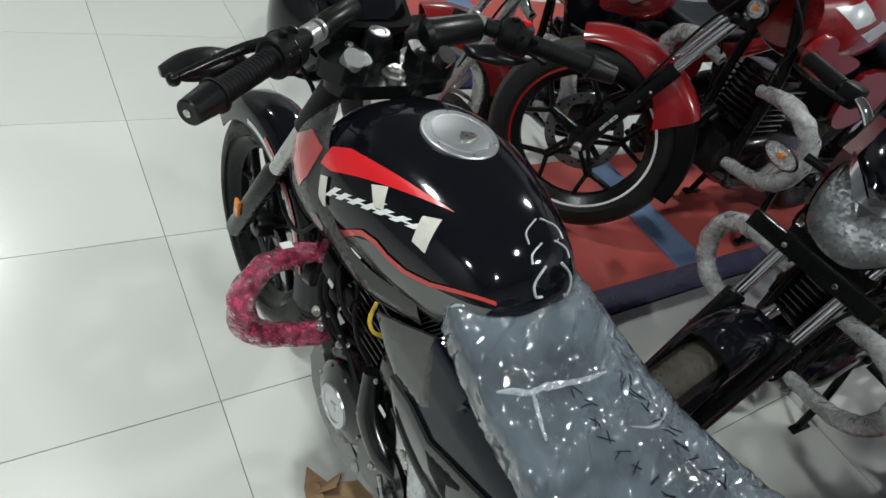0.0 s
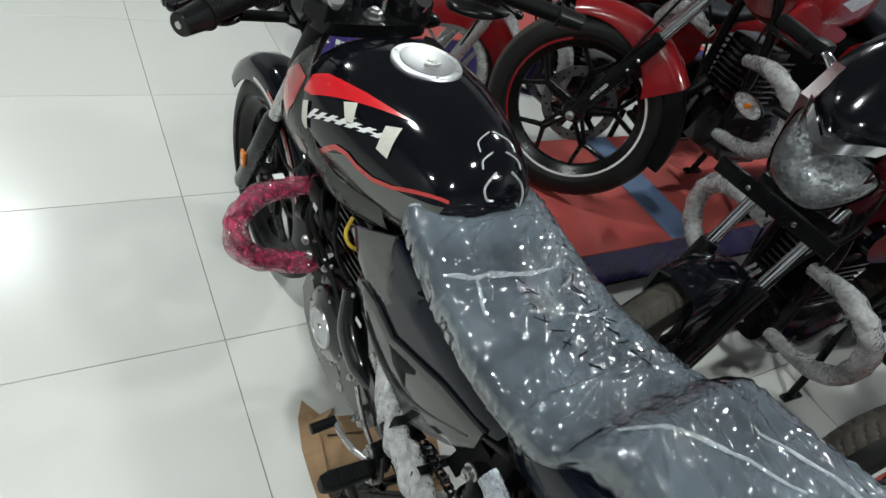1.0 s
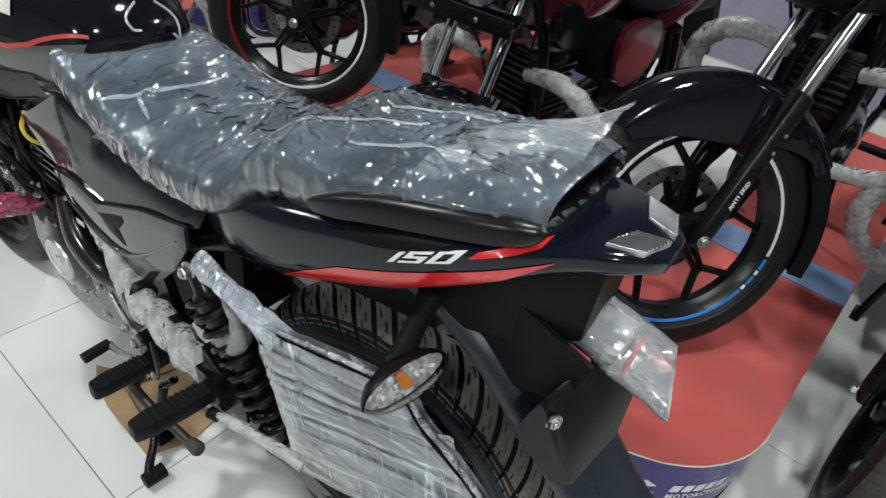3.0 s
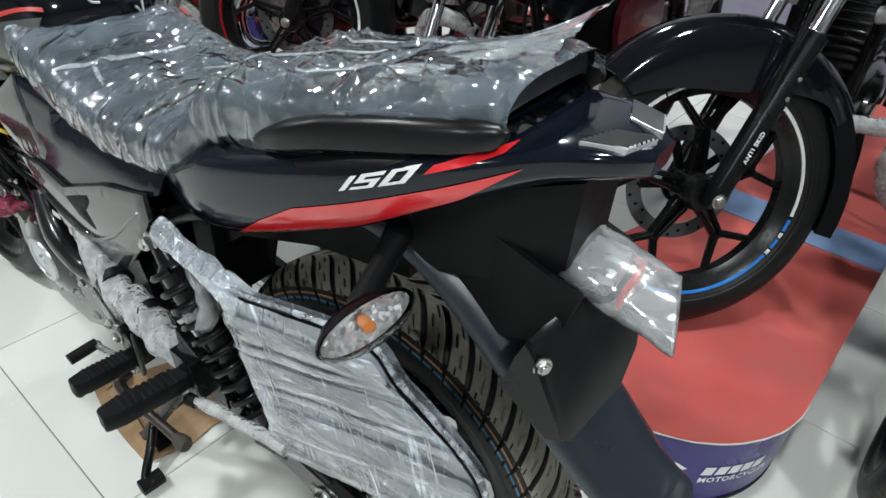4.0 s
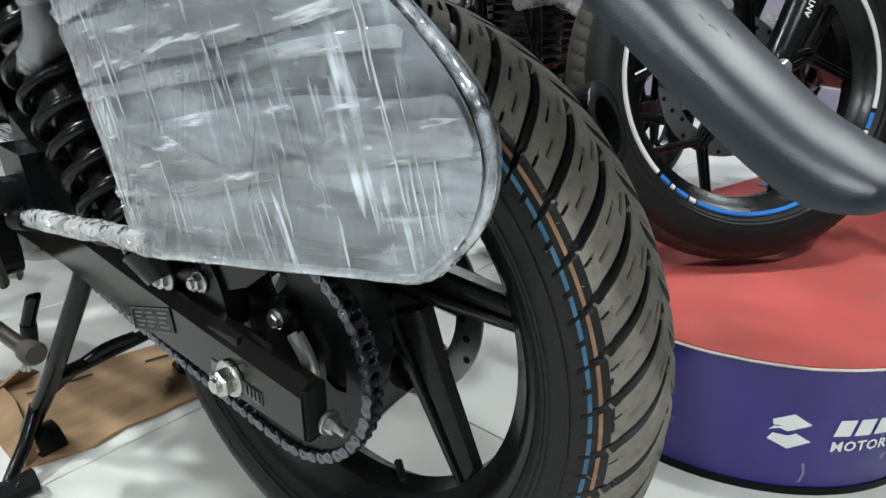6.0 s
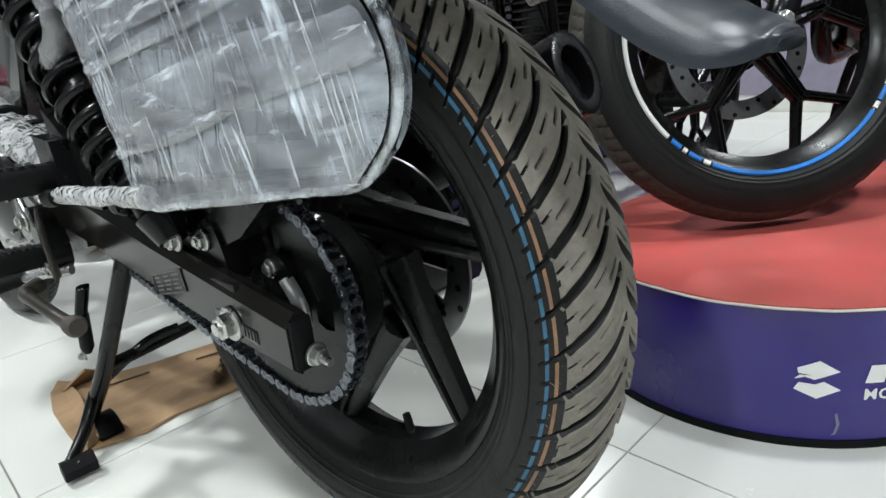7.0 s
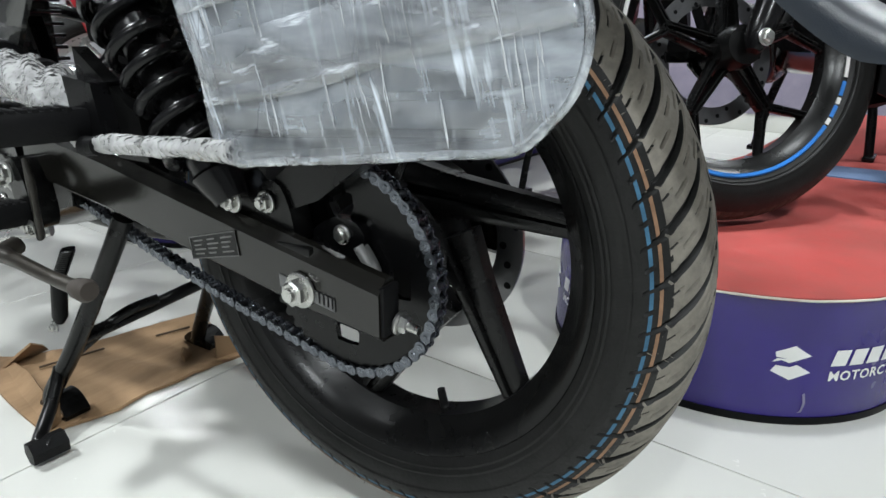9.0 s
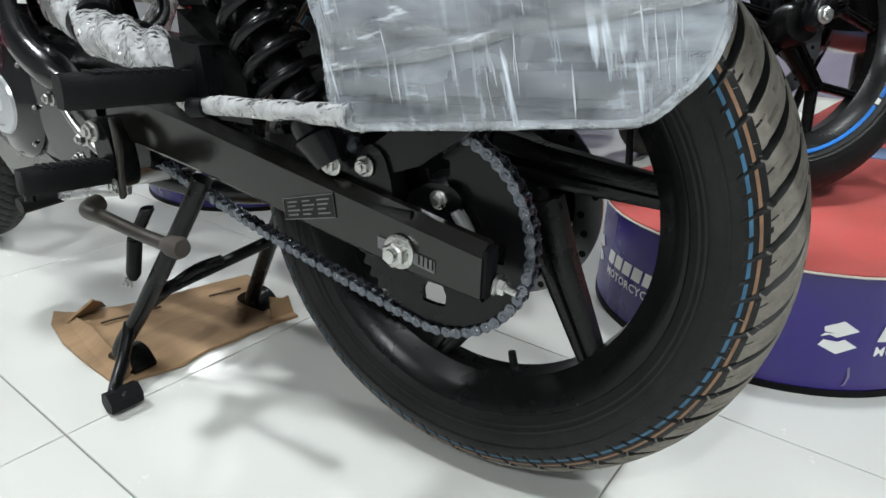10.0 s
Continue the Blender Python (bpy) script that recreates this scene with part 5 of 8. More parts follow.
# swing arm
for sx in (-1, 1):
    ring = []
    for y, z, h in ((-0.082, 0.326, 0.028), (0.0, 0.337, 0.031), (0.15, 0.362, 0.032), (0.30, 0.385, 0.034), (0.47, 0.408, 0.036)):
        x0, x1 = (0.108, 0.134) if y < 0.2 else (0.098, 0.13)
        ring.append([(sx * x0, y, z - h + 0.006), (sx * (x0 + 0.006), y, z - h), (sx * (x1 - 0.006), y, z - h), (sx * x1, y, z - h + 0.006), (sx * x1, y, z + h - 0.012), (sx * (x1 - 0.010), y, z + h), (sx * (x0 + 0.008), y, z + h), (sx * x0, y, z + h - 0.010)])
    arm = part("swing_arm", bevel(loft(ring), 0.005, 2), SWING_BLACK, bike, "black rectangular steel swing arm")
    if sx < 0:
        part("arm_end_cap", box((sx * 0.121, -0.083, 0.326), (0.022, 0.006, 0.046), 0.006), MATT_BLACK, arm, "black rubber end cap")
        part("adjuster", tube([(-0.113, -0.08, 0.313), (-0.113, -0.108, 0.309)], 0.004, 10, 0), STEEL, arm, "threaded chain adjuster")
        bolt(arm, (-0.113, -0.087, 0.312), (0, -1, -0.12), 0.008, 0.010)
        part("axle_slot", prism([(-0.035, 0.316), (0.03, 0.326), (0.03, 0.338), (-0.035, 0.328)], -0.1352, -0.134, "x"), DISC_STEEL, arm, "adjuster plate in the axle slot")
        for kk in range(4):
            part("adjuster_mark", box((-0.1356, -0.018 - 0.005 * kk, 0.326 - 0.0007 * kk), (0.0006, 0.0012, 0.010)), MATT_BLACK, arm)
        lab = [Vector((-0.1350, y, z)) for y, z in ((0.154, 0.350), (0.085, 0.369), (0.082, 0.345), (0.152, 0.328))]
        part("data_label", prism([(p.y, p.z) for p in lab], -0.1350, -0.1345, "x"), SATIN_BLACK, arm, "small grey data label")
        for r0 in range(4):
            for c0 in range(3):
                f0, f1 = 0.08 + c0 * 0.30, 0.08 + c0 * 0.30 + (0.20, 0.16, 0.24)[(c0 + r0) % 3]
                g0 = 0.16 + r0 * 0.20
                q = [lab[0].lerp(lab[1], f).lerp(lab[3].lerp(lab[2], f), g) for f, g in ((f0, g0), (f1, g0), (f1, g0 + 0.07), (f0, g0 + 0.07))]
                part("label_bar", prism([(p.y, p.z) for p in q], -0.1354, -0.1351, "x"), LABEL_PRINT, arm)
        part("label_frame", tube([p + Vector((-0.0003, 0, 0)) for p in lab + lab[:1]], 0.0006, 5, 0), LABEL_PRINT, arm)
        bolt(arm, (-0.135, 0.004, 0.3285), (-1, 0, 0), 0.0125, 0.014, STEEL, "axle_nut", True, "zinc-plated axle nut on a wide washer")
        part("stop_lug", box((-0.121, 0.02, 0.362), (0.02, 0.05, 0.010), 0.002), FRAME_BLACK, arm)

# shock absorbers
for sx in (-1, 1):
    a, b = Vector((sx * 0.150, 0.258, 0.672)), Vector((sx * 0.132, 0.086, 0.398))
    d = b - a
    body = part("shock_absorber", tube([a, a + d * 0.10, a + d * 0.12, a + d * 0.5], (0.016, 0.020, 0.026, 0.026), 18, 0), SATIN_BLACK, bike, "black coil-over shock absorber")
    part("damper_tube", tube([a + d * 0.45, a + d * 0.9, a + d * 0.91, b], (0.021, 0.021, 0.024, 0.016), 18, 0), SATIN_BLACK, body)
    turns, helix = 10.0, []
    ax = d.normalized()
    u = ax.orthogonal().normalized()
    v = ax.cross(u)
    for k in range(241):
        t = k / 240
        ph = 2 * math.pi * turns * t
        helix.append(a + d * (0.12 + 0.77 * t) + (u * math.cos(ph) + v * math.sin(ph)) * 0.0325)
    part("coil_spring", tube(helix, 0.0052, 9, 0), SATIN_BLACK, body, "black coil spring")
    bolt(body, a + Vector((sx * 0.012, 0, 0)), (sx, 0, 0), 0.010, 0.012)
    part("lower_mount", prism(smooth_outline([(0.118, 0.365), (0.116, 0.405), (0.095, 0.420), (0.075, 0.405), (0.055, 0.418), (0.035, 0.405), (0.032, 0.355)], 3), sx * 0.104 - 0.012, sx * 0.104 + 0.012, "x", 0.003), FRAME_BLACK, body)
bolt(bike, (-0.130, 0.088, 0.397), (-1, 0, 0), 0.0085, 0.010)
bolt(bike, (-0.117, 0.058, 0.397), (-1, 0, 0), 0.0080, 0.009)
part("chain_case", prism([(0.05, 0.42), (0.0, 0.455), (-0.04, 0.46), (-0.055, 0.445), (0.0, 0.405), (0.04, 0.39)], -0.112, -0.085, "x", 0.004), FRAME_BLACK, bike, "black chain guard bracket")


# side guard wrapped in stretch film
def guard_x(y):
    return -0.168 + 0.040 * min(1, max(0, (0.06 - y) / 0.28))


GUARD = [(0.100, 0.680), (0.085, 0.688), (0.0, 0.701), (-0.07, 0.707), (-0.104, 0.700), (-0.125, 0.671), (-0.155, 0.648), (-0.19, 0.618), (-0.219, 0.589), (-0.234, 0.566), (-0.239, 0.540), (-0.233, 0.512), (-0.217, 0.490), (-0.195, 0.472), (-0.15, 0.466), (-0.08, 0.457), (0.0, 0.448), (0.036, 0.445), (0.050, 0.47), (0.053, 0.51), (0.067, 0.55), (0.083, 0.595), (0.105, 0.645)]


def sheet(outline, lift, step=0.012, thick=0.004):
    bm = bmesh.new()
    bm.faces.new([bm.verts.new((0, *p)) for p in outline])
    bmesh.ops.triangulate(bm, faces=bm.faces)
    for _ in range(7):
        es = [e for e in bm.edges if e.calc_length() > step]
        if not es:
            break
        bmesh.ops.subdivide_edges(bm, edges=es, cuts=1)
        bmesh.ops.triangulate(bm, faces=bm.faces)
    for v in bm.verts:
        v.co.x = guard_x(v.co.y) + lift
    return bm


gout = smooth_outline(GUARD, 4)
bars = bmesh.new()
inner = [(p[0] * 0.97 - 0.002, 0.58 + (p[1] - 0.58) * 0.95) for p in gout]
tube([(guard_x(y), y, z) for y, z in inner[:4 * 18]], 0.0030, 8, 0, bars)
saree = part("side_guard", bars, SATIN_BLACK, bike, "black side guard frame")
part("guard_mesh", sheet(inner, 0.006), GUARD_PANEL, saree, "dark guard mesh behind the film")
for k in range(9):
    z0 = 0.465 + 0.025 * k
    y1 = 0.055 if z0 < 0.6 else 0.08
    part("guard_bar", tube([(guard_x(0.05) + 0.001, 0.06, z0), (guard_x(-0.08), -0.07, z0 + 0.010), (guard_x(-0.18), -0.19 + max(0, z0 - 0.56) * 1.15, z0 + 0.018)], 0.0032, 7, 3), SATIN_BLACK, saree)
w1 = sheet(gout, -0.009, 0.0045)
for v in w1.verts:
    y, z = v.co.y, v.co.z
    v.co.x += 0.0022 * noise.noise(Vector((y * 16, z * 16 + y * 3, 3.3))) + 0.0012 * noise.noise(Vector((y * 60, z * 14, 1.2)))
w1.normal_update()
if sum(f.normal.x for f in w1.faces) > 0:
    bmesh.ops.reverse_faces(w1, faces=w1.faces[:])
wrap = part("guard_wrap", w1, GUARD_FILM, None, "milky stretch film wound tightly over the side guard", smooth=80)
tagged(wrap, category="stretch film")


def in_guard(y, z):
    """Whether a point lies within the wrapped outline."""
    odd = False
    for (a, b), (c, d) in zip(gout, gout[1:] + gout[:1]):
        if (b > z) != (d > z) and y < a + (z - b) / (d - b) * (c - a):
            odd = not odd
    return odd


rng = random.Random(21)


def guard_span(y):
    """Lowest and highest point of the wrapped outline at y."""
    zs = [z for z in np.linspace(0.44, 0.72, 71) if in_guard(y, z)]
    return (zs[0] + 0.003, zs[-1] - 0.003) if len(zs) > 4 else None


SPANS = [(y, guard_span(y)) for y in np.linspace(0.105, -0.236, 60)]
for k, (z0, wd) in enumerate(((0.489, 0.014), (0.517, 0.040), (0.562, 0.010), (0.590, 0.034), (0.618, 0.012), (0.650, 0.030))):
    slope, rows = rng.uniform(-0.26, -0.14), []
    for y, sp in SPANS:
        zc = z0 + slope * (y - 0.06) + 0.004 * noise.noise(Vector((y * 12, k * 3.0, 0)))
        w = wd * (1 + 0.5 * noise.noise(Vector((y * 7, k * 5.0, 1))))
        lo, hi = zc - w / 2, zc + w / 2
        if sp:
            lo, hi = max(lo, sp[0]), min(hi, sp[1])
            if hi - lo > 0.002:
                rows.append([(guard_x(y) - 0.0112 - 0.0022 * math.sin(math.pi * f) + 0.0010 * noise.noise(Vector((y * 30, k, f * 2))), y, lo + f * (hi - lo)) for f in (0, 0.12, 0.3, 0.5, 0.7, 0.88, 1)])
                continue
        if len(rows) > 4:
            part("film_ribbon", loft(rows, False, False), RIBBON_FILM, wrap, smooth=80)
        rows = []
    if len(rows) > 4:
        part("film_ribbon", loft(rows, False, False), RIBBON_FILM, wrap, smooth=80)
strands = bmesh.new()
bunch = [(rng.uniform(-0.21, 0.05), rng.uniform(0.49, 0.66), rng.gauss(0.24, 0.06)) for _ in range(22)]
for k in range(40):
    by, bz, sl = bunch[k % 22]
    y0, z0 = by + rng.gauss(0, 0.006), bz + rng.gauss(0, 0.012)
    ln, sl = rng.uniform(0.02, 0.10), sl + rng.gauss(0, 0.03)
    pts = []
    for f in np.linspace(0, 1, 6):
        y, z = y0 - sl * ln * f + 0.0015 * noise.noise(Vector((k, f * 3, 0))), z0 - ln * f
        if in_guard(y, z - 0.004) and in_guard(y - 0.004, z):
            pts.append((guard_x(y) - 0.0125, y, z))
    if len(pts) > 2:
        r = rng.uniform(0.0003, 0.0009)
        tube(pts, [0.0001] + [r] * (len(pts) - 2) + [0.0001], 5, 0, strands)
tagged(part("film_strand", strands, STRAND_FILM, wrap, "fine bunched strands of stretched film", smooth=80), kind="stuff")
w2 = sheet(gout, 0.012, 0.014)
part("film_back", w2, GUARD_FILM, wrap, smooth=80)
edge = [(guard_x(y), y, z) for y, z in gout + gout[:1]]
part("film_edge", tube(edge, 0.0040, 12, 0, None, 0.25), EDGE_FILM, wrap, smooth=80)
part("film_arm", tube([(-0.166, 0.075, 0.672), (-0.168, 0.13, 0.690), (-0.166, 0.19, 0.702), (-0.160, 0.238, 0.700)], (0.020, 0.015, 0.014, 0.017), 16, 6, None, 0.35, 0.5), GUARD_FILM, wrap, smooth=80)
part("film_tuft", tube([(-0.150, 0.20, 0.665), (-0.150, 0.17, 0.625), (-0.150, 0.185, 0.59), (-0.150, 0.225, 0.60)], (0.018, 0.028, 0.030, 0.016), 16, 6, None, 0.5, 0.55), BAG_FILM, wrap, "loose bunch of clear film", smooth=80)
part("rod_end", tube([(-0.192, 0.186, 0.4465), (-0.194, 0.203, 0.4450), (-0.194, 0.206, 0.4448)], (0.0085, 0.0095, 0.006), 12, 0), GRIP, saree, "black rubber rod end")
part("film_rod", tube([(-0.170, 0.030, 0.455), (-0.176, 0.09, 0.452), (-0.186, 0.165, 0.449), (-0.190, 0.188, 0.447)], (0.010, 0.0085, 0.009, 0.0075), 16, 14, None, 0.32), BUBBLE, wrap, "bubble film round the guard's lower rod", smooth=80)

# front end of the main motorcycle
RAKE = Vector((0, 0.413, -0.786)).normalized()
for sx in (-1, 1):
    top = Vector((sx * 0.090, 0.985, 1.0))
    leg = part("fork_leg", tube([top + RAKE * 0.44, top + RAKE * 0.46, top + RAKE * 0.60, top + RAKE * 0.81, top + RAKE * 0.83], (0.018, 0.0245, 0.025, 0.026, 0.02), 18, 0), SATIN_BLACK, bike, "black fork slider")
    part("stanchion", tube([top + RAKE * 0.02, top + RAKE * 0.46], 0.0175, 18, 0), FORK_SILVER if sx < 0 else CHROME, leg, "silver fork tube")
    part("fork_shroud", tube([top + RAKE * 0.05, top + RAKE * 0.25], 0.023, 18, 0), MATT_BLACK, leg)
    part("side_reflector", box((sx * 0.118, 1.305, 0.405), (0.008, 0.024, 0.045), 0.003), AMBER, leg, "amber side reflector")
yoke = part("top_yoke", prism(smooth_outline([(-0.115, 1.03), (-0.10, 0.985), (-0.03, 0.975), (0.03, 0.975), (0.10, 0.985), (0.115, 1.03), (0.06, 1.075), (0.035, 1.13), (-0.035, 1.13), (-0.06, 1.075)], 4), 0.915, 0.940, "z", 0.004), SATIN_BLACK, bike, "black cast top yoke")
bolt(yoke, (0.0, 1.006, 0.940), (0, 0, 1), 0.0155, 0.014, STEEL, "stem_nut", True, "steel steering stem nut")
LOCK = Matrix.Translation((-0.003, 1.070, 0.935)) @ Matrix.Rotation(radians(-90), 4, "Y")
part("ignition_lock", lathe([(0, 0.030), (0.012, 0.027), (0.040, 0.0245), (0.046, 0.023), (0.048, 0.019)], 32, LOCK), SATIN_BLACK, yoke, "black ignition lock")
part("lock_ring", lathe([(0.046, 0.0185), (0.0505, 0.0175), (0.0505, 0.0125), (0.046, 0.012)], 32, LOCK, None, True), ALUMINIUM, yoke, "bright ignition lock ring")
part("key_slot", lathe([(0.046, 0.011), (0.049, 0.0095)], 24, LOCK), STEEL, yoke)

BARS_LINE = {-1: (Vector((-0.372, 0.888, 0.980)), Vector((-0.030, 1.118, 1.002))), 1: (Vector((0.402, 0.876, 0.998)), Vector((0.165, 1.098, 1.002)))}
for sx, (E, I) in BARS_LINE.items():
    way = (I - E).normalized()

    def on(d, up=0.0, back=0.0):
        """A point d metres in from the bar's outer end."""
        return E + way * d + Vector((0, -back, up))
    part("handlebar", tube([on(0.02), on((I - E).length)], 0.0125, 14, 0), SATIN_BLACK, bike, "black handlebar half")
    g = part("grip", tube([on(0.048), on(0.052), on(0.056), on(0.170), on(0.176)], (0.0235, 0.0240, 0.0172, 0.0168, 0.0225), 28, 0), GRIP, bike, "black rubber grip")
    for k in range(14):
        part("grip_rib", tube([on(0.062 + 0.0075 * k), on(0.0645 + 0.0075 * k)], 0.0176, 24, 0), GRIP, g)
    part("bar_end", tube([on(0.0), on(0.002), on(0.040), on(0.048)], (0.0150, 0.0172, 0.0205, 0.0212), 24, 0), SMOOTH_BLACK, g, "black bar end weight")
    part("bar_end_screw", tube([on(-0.0015), on(0.001)], 0.0055, 10, 0), STEEL, g)
    side = way.cross(Vector((0, 0, 1))).normalized()
    sw = part("switch_box", loft([ring_at(on(d), side, (0, 0, 1), a, b) for d, a, b in ((0.172, 0.024, 0.026), (0.177, 0.029, 0.031), (0.200, 0.030, 0.033), (0.226, 0.029, 0.031), (0.232, 0.022, 0.024))]), MATT_BLACK, bike, "black switch housing")
    part("switch_seam", tube([on(0.199), on(0.201)], 0.0325, 28, 0), SATIN_BLACK, sw)
    for k, (d, up, bk) in enumerate(((0.190, 0.033, 0.002), (0.214, 0.032, 0.004), (0.188, 0.014, 0.030), (0.212, 0.012, 0.030), (0.200, -0.010, 0.031))):
        red = sx > 0 and k == 0
        part("switch_button", box(on(d, up, bk), (0.014, 0.012, 0.009) if k < 2 else (0.012, 0.012, 0.011), 0.003), RED_PAINT if red else SATIN_BLACK, sw, "red engine switch" if red else "")
    part("bar_collar", tube([on(0.262), on(0.264), on(0.284), on(0.286)], (0.0150, 0.0168, 0.0168, 0.0150), 18, 0), FORK_SILVER, bike, "silver collar on the handlebar")
    part("bar_band", tube([on(0.292), on(0.299)], 0.0172, 18, 0), FORK_SILVER, bike)
    part("bar_cover", tube([on(0.236), on(0.258)], (0.0155, 0.0145), 18, 0), GRIP, bike)
    if sx < 0:
        part("bar_sleeve", tube([on(0.302), on(0.308), on(0.400), on(0.408)], (0.017, 0.0195, 0.0195, 0.016), 24, 0), SMOOTH_BLACK, bike, "gloss black bar sleeve")
    else:
        a, b = Vector((0.198, 1.056, 1.000)), Vector((0.066, 1.040, 0.992))
        part("bar_sleeve", tube([a, a.lerp(b, 0.06), a.lerp(b, 0.94), b], (0.018, 0.026, 0.028, 0.018), 20, 0, None, 0, 0.8), SMOOTH_BLACK, bike, "gloss black bar sleeve")
    clamp = part("bar_clamp", prism(smooth_outline([(sx * 0.045, 1.015), (sx * 0.060, 1.068), (sx * 0.100, 1.060), (sx * 0.132, 1.030), (sx * 0.110, 0.990), (sx * 0.070, 0.990)], 4), 0.936, 0.968, "z", 0.006), SATIN_BLACK, yoke, "black bar clamp")
    for p in ((sx * 0.072, 1.036, 0.966), (sx * 0.064, 1.056, 0.966) if sx < 0 else (sx * 0.088, 1.018, 0.966)):
        bolt(clamp, p, (0, -0.35, 0.93), 0.0062, 0.006, STEEL, "clamp_bolt", True, "")
    tip = Vector((sx * 0.352, 1.008, 0.950))
    root = on(0.222, -0.006, -0.030)
    lev = part("lever", tube([root, root.lerp(tip, 0.35) + Vector((0, 0.012, 0)), root.lerp(tip, 0.8) + Vector((0, 0.006, 0)), tip], (0.011, 0.0085, 0.0062, 0.0055), 12, 6, None, 0, 0.7), SATIN_BLACK, bike, "black hand lever")
    bm = bmesh.new()
    bmesh.ops.create_uvsphere(bm, u_segments=16, v_segments=10, radius=0.0098, matrix=Matrix.Translation(tip))
    part("lever_ball", bm, SATIN_BLACK, lev)
    part("lever_perch", tube([on(0.238, 0, -0.006), on(0.232, -0.004, -0.034)], (0.017, 0.013), 14, 0), MATT_BLACK, bike)
    mir = Vector((sx * 0.295, 1.075, 0.930))
    bag("knuckle_shell", [ring_at(mir + Vector((sx * (t - 0.5) * 0.125, -(t - 0.5) * 0.05, (t - 0.5) * 0.012)), (0, 0.9, 0.2), (0, -0.2, 0.9), 0.003 + 0.030 * math.sin(math.pi * min(1, 0.10 + t * 0.86)) ** 0.7, 0.003 + 0.014 * math.sin(math.pi * min(1, 0.10 + t * 0.86))) for t in np.linspace(0, 1, 12)], SMOOTH_BLACK, "black lever shell", 0, 1, 0, bike, True)

# console, headlamp cowl
cons = part("console", prism(smooth_outline([(-0.085, 1.12), (-0.06, 1.095), (0.06, 1.095), (0.085, 1.12), (0.08, 1.19), (0.03, 1.215), (-0.03, 1.215), (-0.08, 1.19)], 4), 0.965, 1.005, "z", 0.008, 3, Matrix.Translation((0, 1.15, 0.985)) @ Matrix.Rotation(radians(24), 4, "X") @ Matrix.Translation((0, -1.15, -0.985))), MATT_BLACK, bike, "black instrument console")
part("console_glass", prism(smooth_outline([(-0.072, 1.125), (-0.05, 1.108), (0.05, 1.108), (0.072, 1.125), (0.066, 1.18), (0.0, 1.20), (-0.066, 1.18)], 4), 1.005, 1.009, "z", 0.001, 1, Matrix.Translation((0, 1.15, 0.985)) @ Matrix.Rotation(radians(24), 4, "X") @ Matrix.Translation((0, -1.15, -0.985))), SMOKED, cons, "dark glossy instrument glass")
cowl = [(1.10, 0.075, 0.99, 0.90), (1.16, 0.115, 1.04, 0.83), (1.22, 0.125, 1.06, 0.80), (1.28, 0.105, 1.02, 0.80), (1.32, 0.06, 0.96, 0.82)]
part("headlamp_cowl", loft([superring(y, w, zt, (zt + zb) / 2, zb, 36, 2.6, 2.6) for y, w, zt, zb in spans(cowl, list(np.linspace(1.10, 1.32, 14)))]), BLACK_PAINT, bike, "gloss black headlamp cowl")
for sx in (-1, 1):
    blinker(bike, (sx * 0.215, 1.17, 0.86), (sx * 0.45, 0.85, 0))
    part("signal_stalk", tube([(sx * 0.10, 1.16, 0.86), (sx * 0.19, 1.165, 0.86)], 0.011, 12, 0), GRIP, bike)

# front wheel, mudguard
wheel(bike, "front_wheel", Matrix.Translation((0, 1.345, 0.297)), 0.297, 0.092, 0.222, "straight", 6, 20, FRAME_BLACK, "fine", (), (0.05, 0.13), (), "black cast front wheel")
bm = bmesh.new()
rows = []
for a in np.linspace(radians(35), radians(178), 26):
    r = 0.322
    rows.append([(wx * 0.062, 1.345 + (r + dz) * math.cos(a), 0.297 + (r + dz) * math.sin(a)) for wx, dz in ((-1.0, -0.055), (-1.0, -0.025), (-0.8, 0.0), (-0.35, 0.014), (0.35, 0.014), (0.8, 0.0), (1, -0.025), (1, -0.055), (0.94, -0.055), (0.75, -0.006), (0.3, 0.008), (-0.3, 0.008), (-0.75, -0.006), (-0.94, -0.055))])
mg = part("front_mudguard", loft(rows), BLACK_PAINT, bike, "gloss black front mudguard")
for a0, a1, off, mt in ((75, 150, -0.035, SILVER_PAINT), (95, 160, -0.022, RED_DULL)):
    rows = []
    for a in np.linspace(radians(a0), radians(a1), 14):
        r = 0.322
        rows.append([(-0.0635, 1.345 + (r + off + h) * math.cos(a), 0.297 + (r + off + h) * math.sin(a)) for h in (-0.012, 0.0)])
    b = loft(rows, False, False)
    part("mudguard_stripe", b, mt, mg)

# tank decals: brand shape, tape patches, pad
B0, B1, BU = Vector((-0.169, 0.876, 0.822)), Vector((-0.118, 0.690, 0.894)), Vector((0.004, -0.014, 0.028))
for k, (t0, hh) in enumerate(((0.02, 0.9), (0.16, 0.7), (0.30, 0.7), (0.44, 1.1), (0.56, 0.7), (0.70, 0.7), (0.84, 0.7))):
    a, b = B0.lerp(B1, t0), B0.lerp(B1, t0 + 0.075)
    tank_patch("brand_bar", [a, b, b + BU * hh + (B1 - B0) * 0.03, a + BU * hh + (B1 - B0) * 0.03], WHITE_PRINT, 0.0028, "white slanted brand bar")
a, b = B0.lerp(B1, 0.06), B0.lerp(B1, 0.93)
tank_patch("brand_bar", [a + BU * 0.22, b + BU * 0.22, b + BU * 0.38, a + BU * 0.38], WHITE_PRINT, 0.0024, "white brand underline bar")
